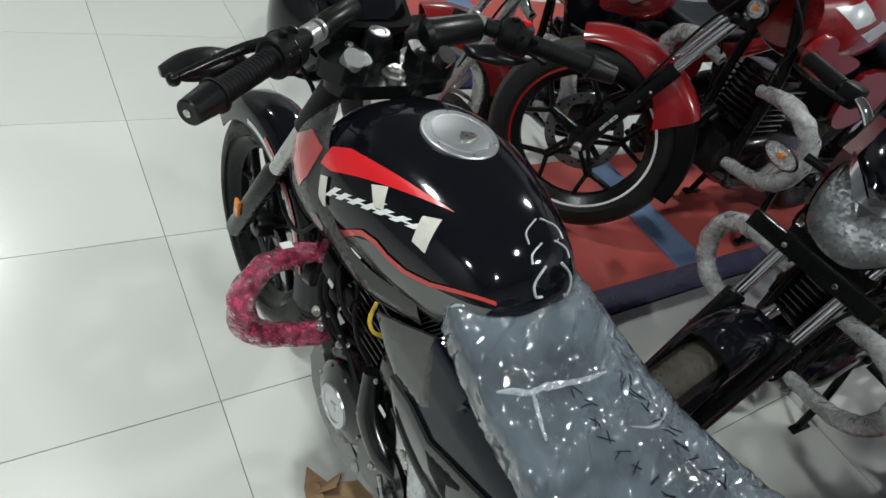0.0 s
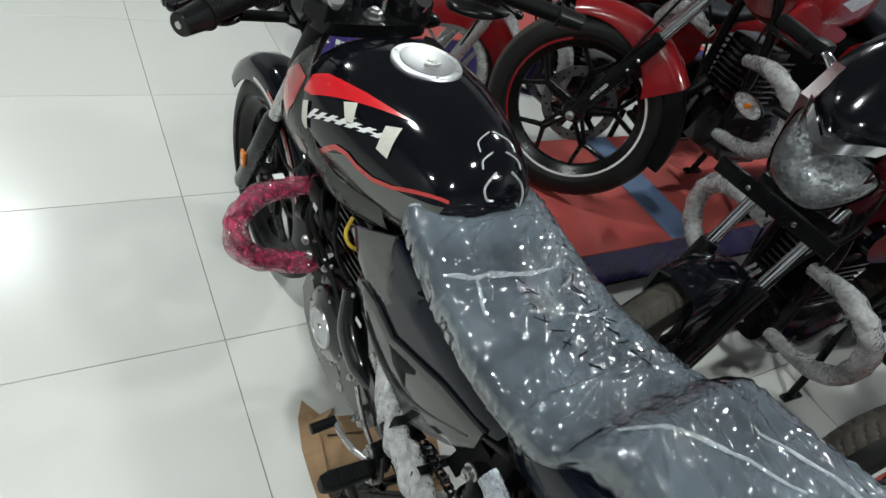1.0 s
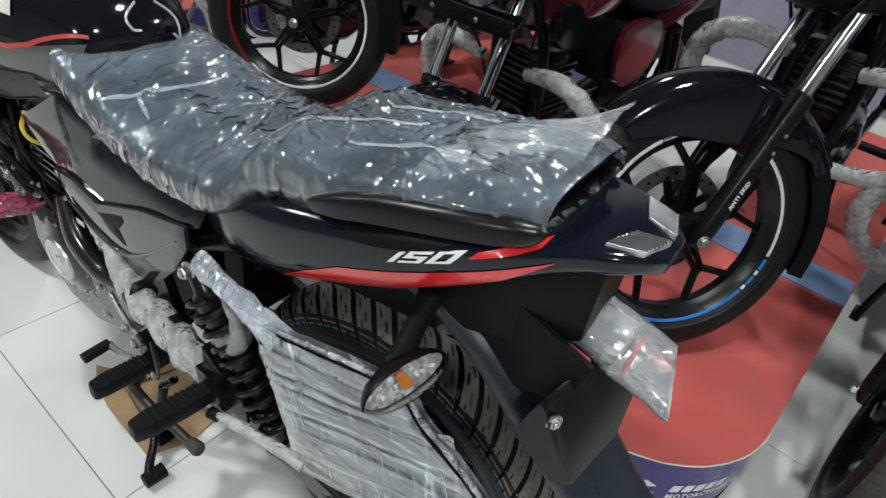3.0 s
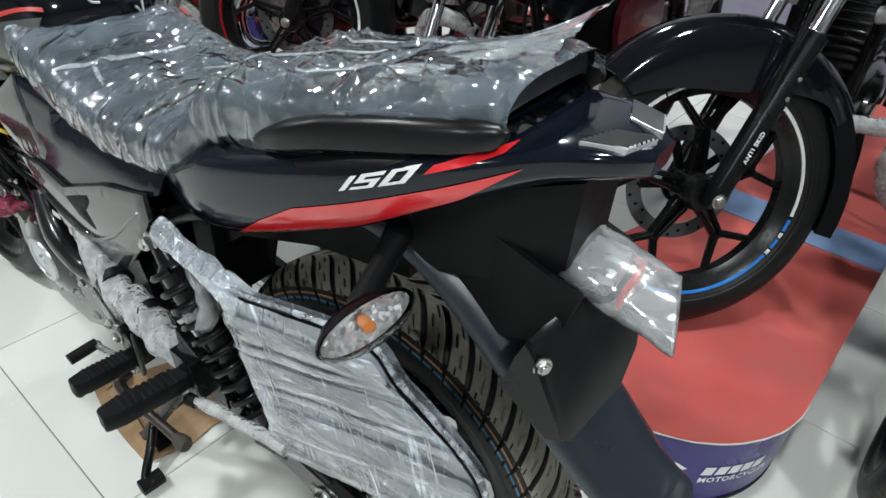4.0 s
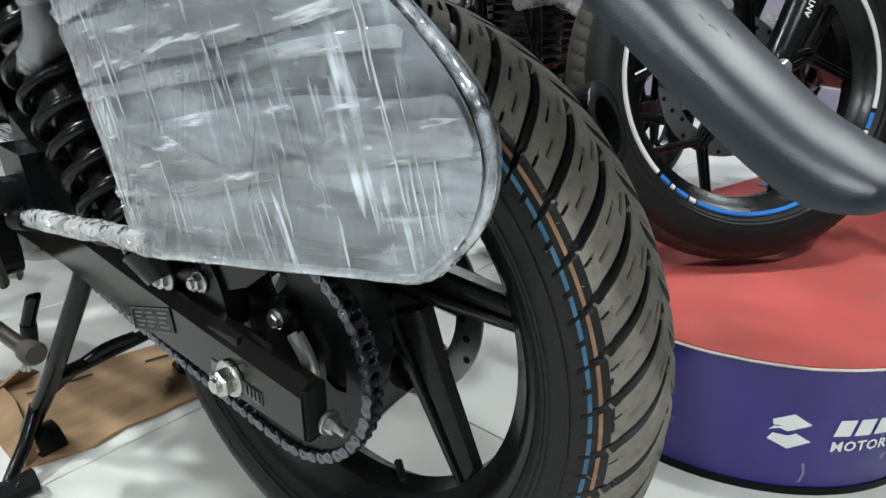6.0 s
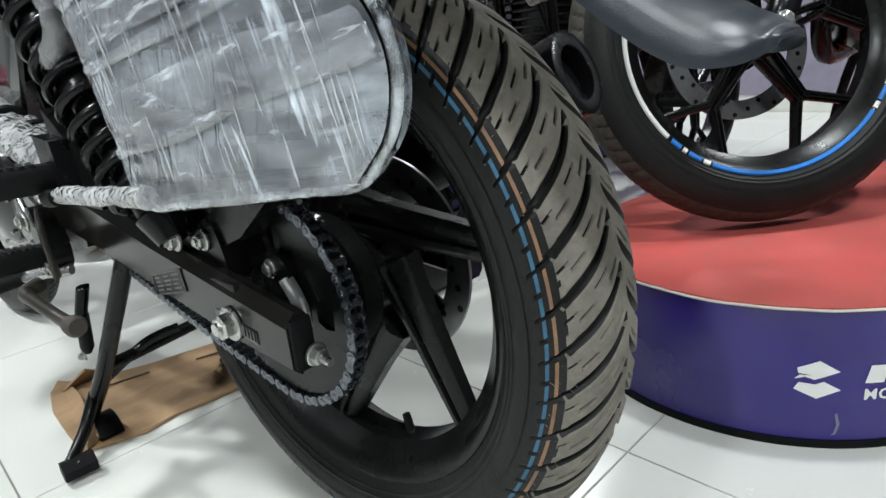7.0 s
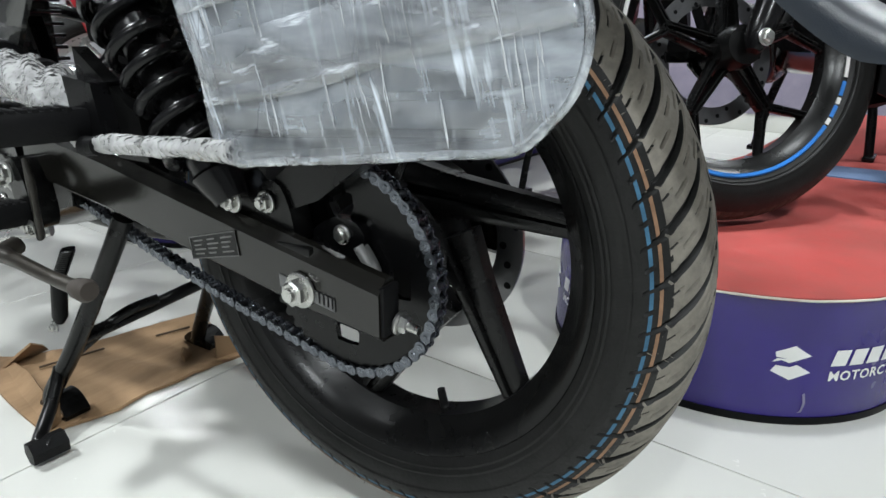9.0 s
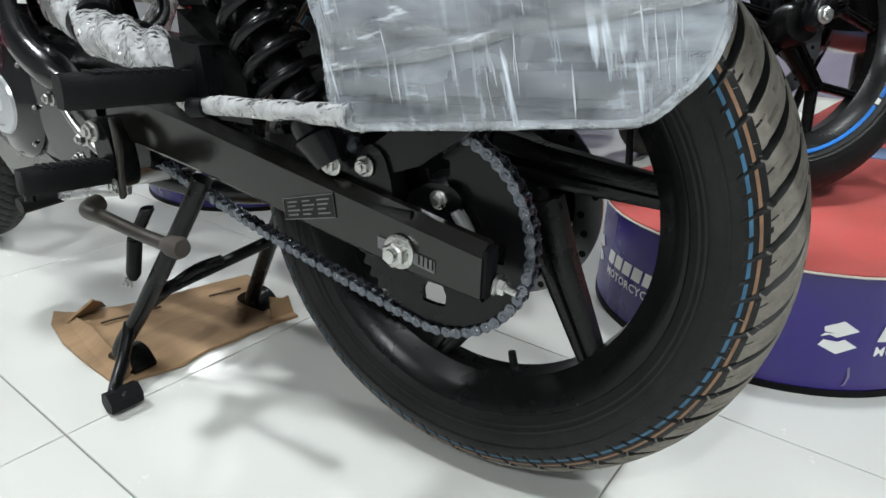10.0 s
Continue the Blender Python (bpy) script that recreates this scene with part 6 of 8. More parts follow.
for pts in ([(-0.166, 0.898, 0.842), (-0.166, 0.878, 0.854), (-0.169, 0.863, 0.808), (-0.166, 0.888, 0.797)], [(-0.146, 0.800, 0.900), (-0.134, 0.777, 0.911), (-0.145, 0.758, 0.886), (-0.150, 0.774, 0.880)], [(-0.118, 0.710, 0.912), (-0.104, 0.688, 0.922), (-0.127, 0.672, 0.880), (-0.134, 0.697, 0.882)]):
    tank_patch("masking_tape", [Vector(p) for p in pts], WHITE_TAPE, 0.0036, "torn strip of pale masking tape")


def tank_line(name, pts, r, mat, label):
    """A raised line laid on the tank's rear top; pts in (x, y)."""
    out = []
    for x, y in [(p.x, p.y) for p in spline([(a, b, 0) for a, b in pts], 4)]:
        h = TANK_BVH.ray_cast(Vector((x, y, 1.3)), Vector((0, 0, -1)))
        if h[0] is not None:
            out.append(h[0] + Vector((0, 0, 0.0012)))
    return part(name, tube(out, r, 6, 0), mat, bike, label)


for sx in (-1, 1):
    tank_line("pad_line", [(0.022 + sx * 0.026, 0.5535), (0.022 + sx * 0.039, 0.556), (0.022 + sx * 0.040, 0.566), (0.022 + sx * 0.016, 0.578)], 0.0020, SILVER_PAINT, "silver line of the tank pad")
    tank_line("pad_line", [(0.022 + sx * 0.040, 0.584), (0.022 + sx * 0.036, 0.594), (0.022 + sx * 0.014, 0.603)], 0.0015, SILVER_PAINT, "silver line of the tank pad")
    tank_line("pad_line", [(0.022 + sx * 0.036, 0.606), (0.022 + sx * 0.032, 0.622), (0.022 + sx * 0.004, 0.636)], 0.0013, SILVER_PAINT, "silver line of the tank pad")

# shrouds and side panels


def side_sheet(outline, sx, out, mat, label, name="side_panel"):
    """A bulging moulded sheet on the bike's flank, cut to an outline in (y, z)."""
    bm = bmesh.new()
    bm.faces.new([bm.verts.new((0, *p)) for p in outline])
    bmesh.ops.triangulate(bm, faces=bm.faces)
    for _ in range(6):
        es = [e for e in bm.edges if e.calc_length() > 0.018]
        if not es:
            break
        bmesh.ops.subdivide_edges(bm, edges=es, cuts=1)
        bmesh.ops.triangulate(bm, faces=bm.faces)
    rim = {v for e in bm.edges if e.is_boundary for v in e.verts}
    for v in bm.verts:
        z = v.co.z
        x = 0.127 + 0.020 * math.sin(min(1.0, max(0.0, (z - 0.47) / 0.22)) * math.pi / 2) - 0.03 * max(0.0, z - 0.72) / 0.08 * (1 if v.co.y < 0.5 else 0.3)
        v.co.x = sx * (x + out - (0.003 if v in rim else 0.0))
    ext = bmesh.ops.extrude_face_region(bm, geom=bm.faces[:])
    for v in ext["geom"]:
        if isinstance(v, bmesh.types.BMVert):
            v.co.x -= sx * 0.006
    return part(name, bm, mat, bike, label, smooth=35)


for sx in (-1, 1):
    sh = [[(sx * x, y, z) for x, y, z in r] for r in (
        [(0.108, 0.985, 0.915), (0.138, 1.035, 0.83), (0.142, 1.045, 0.745)],
        [(0.124, 0.958, 0.915), (0.160, 0.99, 0.82), (0.156, 0.995, 0.733)],
        [(0.154, 0.915, 0.880), (0.173, 0.93, 0.80), (0.162, 0.925, 0.735)],
        [(0.166, 0.85, 0.805), (0.170, 0.85, 0.775), (0.157, 0.84, 0.740)],
        [(0.158, 0.76, 0.785), (0.160, 0.755, 0.760), (0.150, 0.745, 0.736)],
        [(0.132, 0.65, 0.800), (0.130, 0.64, 0.785), (0.124, 0.63, 0.770)])]
    rows = [[Vector(p) for p in spline(r, 5)] for r in sh]
    rows = [[rows[i][j] for i in range(len(rows))] for j in range(len(rows[0]))]
    rows = [spline(r, 5) for r in rows]
    b = loft(rows, False, False)
    bmesh.ops.solidify(b, geom=b.faces[:], thickness=0.004)
    bmesh.ops.recalc_face_normals(b, faces=b.faces)
    SHROUD_BVH = BVHTree.FromBMesh(b)
    shroud = part("tank_shroud", b, GREY_PAINT, bike, "graphite tank side shroud", smooth=50)
    if sx < 0:
        part("shroud_edge", tube([rows[-1][k] for k in range(0, len(rows[-1]), 3)], 0.002, 8, 3), SATIN_BLACK, shroud)
        part("shroud_red", drape([(1.040, 0.765), (1.036, 0.815), (0.985, 0.862), (0.925, 0.870), (0.930, 0.815), (0.955, 0.770), (1.0, 0.785)], SHROUD_BVH, LEFT, -1.0, 0.0015, 0.008), RED_PAINT, shroud, "red corner of the shroud", smooth=60)
        part("shroud_mark", drape([(0.915, 0.752), (0.885, 0.775), (0.86, 0.765), (0.872, 0.745), (0.90, 0.741)], SHROUD_BVH, LEFT, -1.0, 0.0015, 0.008), surface("maroon_graphic", (0.10, 0.012, 0.02), 0.3, 0, 0.4), shroud, "maroon graphic", smooth=60)
    P = lambda pts, lo, hi, mat, lb, nm="side_panel": part(nm, prism(pts, sx * lo, sx * hi, "x", 0.004, 2), mat, bike, lb)
    side_sheet([(0.712, 0.712), (0.66, 0.745), (0.595, 0.790), (0.572, 0.745), (0.545, 0.690), (0.560, 0.668), (0.630, 0.655), (0.668, 0.675)], sx, -0.004, PANEL_GREY, "graphite frame cover")
    side_sheet([(0.592, 0.786), (0.49, 0.775), (0.36, 0.768), (0.25, 0.780), (0.265, 0.725), (0.31, 0.700), (0.39, 0.680), (0.50, 0.630), (0.60, 0.640), (0.56, 0.668), (0.545, 0.69), (0.57, 0.745)], sx, -0.007, NAVY_PAINT, "gloss blue-black side panel")
    side_sheet([(0.632, 0.652), (0.575, 0.655), (0.516, 0.640), (0.45, 0.668), (0.382, 0.696), (0.283, 0.722), (0.282, 0.685), (0.320, 0.625), (0.369, 0.572), (0.423, 0.522), (0.486, 0.522), (0.530, 0.492), (0.565, 0.505), (0.585, 0.568)], sx, 0.003, PANEL_GREY, "graphite lower side panel with a sharp crease")
    side_sheet([(0.513, 0.628), (0.433, 0.664), (0.430, 0.652), (0.452, 0.628), (0.438, 0.588), (0.491, 0.602)], sx, 0.0055, MATT_BLACK, "black arrow-shaped vent", "panel_vent")
    part("panel_crease", tube([(sx * 0.150, 0.600, 0.610), (sx * 0.145, 0.530, 0.575), (sx * 0.144, 0.470, 0.570), (sx * 0.146, 0.40, 0.605), (sx * 0.150, 0.300, 0.690)], (0.002, 0.005, 0.005, 0.004, 0.002), 8, 6), PANEL_GREY, bike)
    bolt(bike, (sx * 0.138, 0.545, 0.545), (sx, 0, 0), 0.010, 0.006, STEEL, "panel_screw", True, "steel panel screw")
    P([(0.89, 0.35), (0.875, 0.44), (0.84, 0.40), (0.76, 0.34), (0.66, 0.30), (0.60, 0.33), (0.56, 0.30), (0.63, 0.262), (0.70, 0.235), (0.80, 0.245), (0.86, 0.29)], 0.088, 0.112, GREY_PAINT, "graphite belly pan", "belly_pan")
    bolt(bike, (sx * 0.112, 0.655, 0.280), (sx, 0, 0), 0.009, 0.005, STEEL, "pan_screw", True, "")

# engine and frame
for k in range(9):
    z = 0.50 + k * 0.018
    part("cooling_fin", box((0, 0.80, z), (0.165, 0.15, 0.006), 0.002), ENGINE_BLACK, bike)
part("cylinder", box((0, 0.80, 0.57), (0.15, 0.12, 0.19), 0.01), ENGINE_BLACK, bike, "black finned engine cylinder")
part("crankcase", loft([superring(y, w, zt, (zt + zb) / 2, zb, 32, 3.5, 3.5) for y, w, zt, zb in ((0.50, 0.085, 0.46, 0.30), (0.56, 0.11, 0.49, 0.27), (0.68, 0.115, 0.50, 0.25), (0.80, 0.11, 0.50, 0.26), (0.88, 0.085, 0.45, 0.30))]), ENGINE_BLACK, bike, "black engine crankcase")
CX = Matrix.Translation((-0.105, 0.745, 0.385)) @ Matrix.Rotation(radians(180), 4, "Z")
eng = part("clutch_cover", lathe([(-0.01, 0.088), (0.012, 0.086), (0.022, 0.074), (0.026, 0.055), (0.030, 0.050)], 48, CX), ENGINE_BLACK, bike, "gloss black round engine cover")
part("cover_plate", lathe([(0.028, 0.047), (0.034, 0.045), (0.035, 0.034), (0.033, 0.033), (0.033, 0.012), (0.036, 0.010)], 40, CX), ALUMINIUM, eng, "bright round cover plate")
for k in range(8):
    a = 2 * math.pi * k / 8
    bolt(eng, (-0.122, 0.745 + 0.080 * math.cos(a), 0.385 + 0.080 * math.sin(a)), (-1, 0, 0), 0.004, 0.005, STEEL, "cover_bolt", False, "")
part("sprocket_cover", prism(smooth_outline([(0.66, 0.46), (0.58, 0.47), (0.52, 0.43), (0.51, 0.35), (0.57, 0.315), (0.65, 0.33)], 4), -0.122, -0.09, "x", 0.008, 3), ENGINE_BLACK, bike, "black sprocket cover")
part("cover_duct", tube([(-0.112, 0.70, 0.55), (-0.122, 0.66, 0.48), (-0.120, 0.60, 0.44), (-0.110, 0.56, 0.42)], (0.018, 0.026, 0.026, 0.016), 16, 5), ENGINE_BLACK, bike)
part("engine_sticker", box((-0.126, 0.635, 0.53), (0.001, 0.022, 0.010), 0, Matrix()), WHITE_PRINT, bike, "small white sticker")
for k in range(10):
    rr = random.Random(k)
    bolt(bike, (-0.118 - 0.004 * rr.random(), 0.55 + 0.035 * k * 0.9, 0.50 + 0.06 * math.sin(k * 1.9)), (-1, 0.2, 0.3), 0.005, 0.006, STEEL, "engine_bolt", False, "")
for sx in (-1, 1):
    part("frame_tube", tube([(sx * 0.04, 1.0, 0.88), (sx * 0.075, 0.93, 0.70), (sx * 0.085, 0.90, 0.50), (sx * 0.085, 0.86, 0.34), (sx * 0.085, 0.70, 0.26)], 0.016, 12, 6), FRAME_BLACK, bike, "black frame tube")
    part("frame_tube", tube([(sx * 0.08, 0.60, 0.74), (sx * 0.10, 0.40, 0.64), (sx * 0.10, 0.25, 0.69), (sx * 0.08, 0.05, 0.79)], 0.014, 12, 6), FRAME_BLACK, bike, "black frame tube")
    part("frame_plate", prism([(0.56, 0.56), (0.46, 0.56), (0.42, 0.44), (0.44, 0.33), (0.52, 0.31), (0.58, 0.42)], sx * 0.082, sx * 0.10, "x", 0.006), FRAME_BLACK, bike)
part("airbox", box((0, 0.38, 0.66), (0.18, 0.26, 0.15), 0.03), MATT_BLACK, bike, "black plastic air box")
part("inner_mudguard", prism([(0.36, 0.45), (0.33, 0.62), (0.22, 0.70), (0.05, 0.745), (-0.08, 0.76), (-0.08, 0.735), (0.06, 0.71), (0.20, 0.66), (0.29, 0.585), (0.325, 0.45)], -0.07, 0.07, "x", 0.004), MATT_BLACK, bike, "black inner mudguard")
part("battery_box", box((-0.04, 0.30, 0.60), (0.10, 0.12, 0.14), 0.01), MATT_BLACK, bike)
for pts in (((-0.125, 0.735, 0.705), (-0.140, 0.722, 0.685), (-0.138, 0.708, 0.668), (-0.120, 0.70, 0.655)),):
    part("yellow_cable", tube(pts, 0.0036, 10, 6, None, 0.2), YELLOW, bike, "yellow sleeved cable")
for pts in (((-0.05, 1.10, 0.95), (-0.10, 1.06, 0.86), (-0.09, 0.99, 0.76), (-0.10, 0.92, 0.62)), ((-0.17, 1.03, 0.985), (-0.13, 1.12, 0.92), (-0.08, 1.08, 0.82), (-0.10, 0.96, 0.60)), ((0.12, 1.05, 0.99), (0.14, 1.10, 0.96), (0.09, 1.10, 0.90), (0.04, 1.04, 0.84)),
            ((-0.07, 1.24, 0.62), (-0.085, 1.17, 0.55), (-0.10, 1.05, 0.56), (-0.09, 0.98, 0.66)), ((-0.11, 0.88, 0.60), (-0.13, 0.83, 0.54), (-0.12, 0.78, 0.52), (-0.13, 0.70, 0.50))):
    part("cable", tube(pts, 0.0045, 8, 6), GRIP, bike, "black control cable")
part("radiator_horn", lathe([(0, 0.045), (0.02, 0.045), (0.03, 0.03)], 28, Matrix.Translation((-0.07, 0.97, 0.52)) @ Matrix.Rotation(radians(110), 4, "Z")), SATIN_BLACK, bike, "black horn")
part("exhaust_pipe", tube([(0.05, 0.88, 0.50), (0.07, 0.93, 0.38), (0.08, 0.88, 0.25), (0.11, 0.60, 0.22), (0.14, 0.36, 0.26)], 0.021, 16, 6), SATIN_BLACK, bike, "black exhaust pipe")
part("silencer", tube([(0.14, 0.36, 0.26), (0.165, 0.28, 0.31), (0.185, 0.05, 0.42), (0.198, -0.14, 0.500), (0.199, -0.155, 0.506)], (0.03, 0.050, 0.052, 0.046, 0.040), 28, 4), MATT_BLACK, bike, "black silencer")
part("silencer_tip", lathe([(0.0, 0.046), (0.022, 0.046), (0.024, 0.042), (0.022, 0.030), (0.004, 0.028), (0.0, 0.03)], 36, Matrix.Translation((0.199, -0.155, 0.506)) @ Vector((1, 0, 0)).rotation_difference(Vector((0.05, -0.92, 0.38))).to_matrix().to_4x4(), None, True), SATIN_BLACK, bike, "black ringed silencer tip")

part("carburettor", loft([superring(y, w, zt, (zt + zb) / 2, zb, 20, 3, 3) for y, w, zt, zb in ((0.60, 0.030, 0.62, 0.56), (0.62, 0.045, 0.635, 0.545), (0.68, 0.045, 0.635, 0.545), (0.70, 0.030, 0.62, 0.56))]), ENGINE_BLACK, bike, "black carburettor", Matrix.Translation((-0.075, 0, 0)))
part("coil_box", box((-0.112, 0.868, 0.648), (0.045, 0.05, 0.055), 0.008), MATT_BLACK, bike, "black ignition coil")
part("connector", box((-0.128, 0.825, 0.622), (0.028, 0.035, 0.022), 0.004), MATT_BLACK, bike, "black wiring connector")
part("connector", box((-0.130, 0.790, 0.655), (0.022, 0.030, 0.024), 0.004), MATT_BLACK, bike, "black wiring connector")
part("wire_tag", box((-0.142, 0.842, 0.640), (0.002, 0.016, 0.010), 0, Matrix()), WHITE_PRINT, bike, "small white wire tag")
for p, r in (((-0.128, 0.882, 0.512), 0.008), ((-0.125, 0.842, 0.548), 0.006), ((-0.122, 0.868, 0.478), 0.008), ((-0.118, 0.80, 0.505), 0.006)):
    bolt(bike, p, (-1, -0.2, 0.3), r, 0.008, STEEL, "engine_bolt", True, "")
for pts, r in ((((-0.10, 0.90, 0.66), (-0.135, 0.86, 0.60), (-0.125, 0.82, 0.55), (-0.11, 0.78, 0.50)), 0.006), (((-0.09, 0.92, 0.62), (-0.13, 0.885, 0.585), (-0.128, 0.85, 0.53), (-0.105, 0.83, 0.47)), 0.007),
               (((-0.12, 0.80, 0.69), (-0.135, 0.765, 0.64), (-0.125, 0.745, 0.585), (-0.11, 0.72, 0.55)), 0.0045), (((-0.11, 0.86, 0.69), (-0.14, 0.825, 0.665), (-0.138, 0.785, 0.625), (-0.115, 0.75, 0.60)), 0.005)):
    part("hose", tube(pts, r, 10, 6), GRIP, bike, "black rubber hose")

# crash guard wrapped in pink bubble film
loop = [(-0.085, 0.955, 0.590), (-0.14, 0.970, 0.585), (-0.205, 0.962, 0.580), (-0.252, 0.934, 0.562), (-0.266, 0.908, 0.530), (-0.245, 0.893, 0.490), (-0.19, 0.884, 0.463), (-0.13, 0.877, 0.450), (-0.085, 0.872, 0.446)]
part("crash_guard", tube(loop, 0.0125, 12, 6), SATIN_BLACK, bike, "black tubular crash guard")
pb = tube(loop, (0.018, 0.022, 0.023, 0.025, 0.026, 0.026, 0.025, 0.024, 0.019), 36, 16, None, 0.25)
pwrap = part("guard_wrap_pink", pb, PINK_BUBBLE, None, "pink bubble film taped round the crash guard tube", smooth=80)
tagged(pwrap, category="bubble wrap")
part("film_label", box((-0.165, 0.970, 0.617), (0.022, 0.016, 0.0015), 0, None), WHITE_PRINT, pwrap, "small white sticker")
for c in ((-0.095, 0.957, 0.594), (-0.095, 0.874, 0.447)):
    part("film_end", tube([(c[0] - 0.012, c[1], c[2]), (c[0] + 0.004, c[1], c[2]), (c[0] + 0.018, c[1], c[2])], (0.020, 0.025, 0.016), 22, 5, None, 0.4), PINK_BUBBLE, pwrap, "gathered film end", smooth=80)
part("crash_guard", tube([(-v[0], v[1], v[2]) for v in loop], 0.0125, 12, 6), SATIN_BLACK, bike, "black tubular crash guard")

# pegs, levers, hanger, stand
part("footrest_hanger", tube([(-0.118, 0.540, 0.562), (-0.145, 0.475, 0.528), (-0.154, 0.38, 0.498), (-0.160, 0.235, 0.468)], (0.014, 0.013, 0.013, 0.014), 14, 6, None, 0, 0.6), SATIN_BLACK, bike, "black footrest hanger")
hw = part("hanger_wrap", tube([(-0.125, 0.535, 0.560), (-0.145, 0.475, 0.528), (-0.152, 0.42, 0.505), (-0.156, 0.355, 0.492), (-0.160, 0.29, 0.480), (-0.160, 0.245, 0.470)], (0.014, 0.022, 0.022, 0.026, 0.026, 0.018), 26, 12, None, 0.4), BUBBLE, None, "clear bubble film wound round the footrest hanger", smooth=80)
tagged(hw, category="bubble wrap")
for y, z in ((0.43, 0.508), (0.345, 0.490)):
    part("black_tape", tube([(-0.148, y + 0.007, z + 0.001), (-0.150, y - 0.007, z - 0.002)], 0.0265, 18, 0), MATT_BLACK, hw, "band of black tape")


def peg(root, tip, r, lb):
    a, b = Vector(root), Vector(tip)
    d = (b - a)
    m = Matrix.Translation(a) @ d.to_track_quat("X", "Z").to_matrix().to_4x4()
    L = d.length
    p = part("footpeg", loft([[(x, yy * w, zz) for yy, zz in ((-1, -0.006), (-0.7, -0.013), (0.7, -0.013), (1, -0.006), (1, 0.010), (0.8, 0.015), (-0.8, 0.015), (-1, 0.010))] for x, w in ((0, 0.013), (L * 0.15, 0.017), (L * 0.8, 0.019), (L * 0.97, 0.014), (L, 0.010))]), GRIP, bike, lb, m)
    for k in range(9):
        part("peg_rib", box((L * (0.16 + 0.075 * k), 0, 0.0155), (L * 0.045, 0.030, 0.004), 0.001), GRIP, p)
    return p


peg((-0.178, 0.222, 0.462), (-0.294, 0.238, 0.464), 0.018, "black ribbed rubber passenger footpeg")
part("peg_bracket", prism([(0.245, 0.505), (0.20, 0.50), (0.19, 0.44), (0.235, 0.435)], -0.182, -0.150, "x", 0.004), SATIN_BLACK, bike)
bolt(bike, (-0.186, 0.221, 0.449), (-1, -0.1, 0), 0.008, 0.008)
part("hanger_plate", prism([(0.25, 0.53), (0.16, 0.47), (0.155, 0.43), (0.20, 0.43), (0.25, 0.45)], -0.165, -0.150, "x", 0.004), FRAME_BLACK, bike)
peg((-0.150, 0.440, 0.335), (-0.255, 0.446, 0.340), 0.018, "black ribbed rubber rider footpeg")
part("peg_bracket", prism(smooth_outline([(0.462, 0.395), (0.440, 0.398), (0.424, 0.36), (0.425, 0.322), (0.448, 0.312), (0.460, 0.35)], 3), -0.156, -0.125, "x", 0.004), FRAME_BLACK, bike)
part("brake_pedal_arm", tube([(-0.150, 0.425, 0.400), (-0.158, 0.405, 0.375), (-0.156, 0.412, 0.340), (-0.150, 0.428, 0.305)], (0.006, 0.008, 0.006, 0.008), 12, 5, None, 0, 0.6), surface("dull_cast_metal", (0.07, 0.066, 0.058), 0.4, 0.7), bike, "dull cast linkage arm")
bolt(bike, (-0.160, 0.452, 0.385), (-1, 0, 0), 0.010, 0.010)
bolt(bike, (-0.158, 0.430, 0.320), (-1, 0, 0), 0.008, 0.008)
part("peg_feeler", tube([(-0.245, 0.447, 0.338), (-0.247, 0.447, 0.318)], 0.006, 10, 0), SATIN_BLACK, bike)
gl = part("gear_lever", tube([(-0.122, 0.46, 0.30), (-0.15, 0.50, 0.295), (-0.155, 0.56, 0.280), (-0.152, 0.585, 0.276)], (0.008, 0.007, 0.007, 0.007), 12, 6, None, 0, 0.8), FORK_SILVER, bike, "silver gear lever")
part("lever_rubber", tube([(-0.152, 0.586, 0.276), (-0.205, 0.587, 0.272)], 0.011, 16, 0), GRIP, gl, "black rubber toe piece")
part("gear_linkage", tube([(-0.128, 0.44, 0.32), (-0.135, 0.52, 0.36), (-0.13, 0.58, 0.40)], 0.005, 10, 4), STEEL, bike, "steel gear linkage rod")
for p in ((-0.135, 0.445, 0.318), (-0.137, 0.52, 0.362), (-0.13, 0.60, 0.405), (-0.13, 0.55, 0.33)):
    bolt(bike, p, (-1, 0, 0), 0.0075, 0.010)

st = part("centre_stand", tube([(-0.085, 0.355, 0.325), (-0.095, 0.385, 0.270), (-0.118, 0.480, 0.120), (-0.135, 0.525, 0.050), (-0.138, 0.535, 0.028)], 0.0125, 14, 6), FRAME_BLACK, bike, "black tubular centre stand")
part("stand_leg", tube([(0.085, 0.355, 0.325), (0.090, 0.385, 0.270), (0.100, 0.470, 0.120), (0.105, 0.515, 0.040), (0.105, 0.520, 0.020)], 0.0125, 14, 6), FRAME_BLACK, st)
part("stand_cross", tube([(-0.115, 0.470, 0.135), (-0.04, 0.47, 0.14), (0.06, 0.455, 0.155), (0.15, 0.44, 0.170)], (0.010, 0.010, 0.010, 0.011), 12, 5), FRAME_BLACK, st)
part("stand_brace", tube([(-0.120, 0.49, 0.105), (-0.05, 0.465, 0.15), (0.0, 0.45, 0.16)], 0.008, 10, 5), FRAME_BLACK, st)
part("stand_tang", tube([(-0.128, 0.51, 0.085), (-0.160, 0.485, 0.050), (-0.188, 0.462, 0.030), (-0.200, 0.445, 0.026), (-0.192, 0.432, 0.024)], 0.0092, 12, 6), FRAME_BLACK, st)
part("tang_rubber", tube([(-0.172, 0.437, 0.020), (-0.216, 0.441, 0.020)], 0.0165, 6, 0), GRIP, st, "black rubber tang tip")
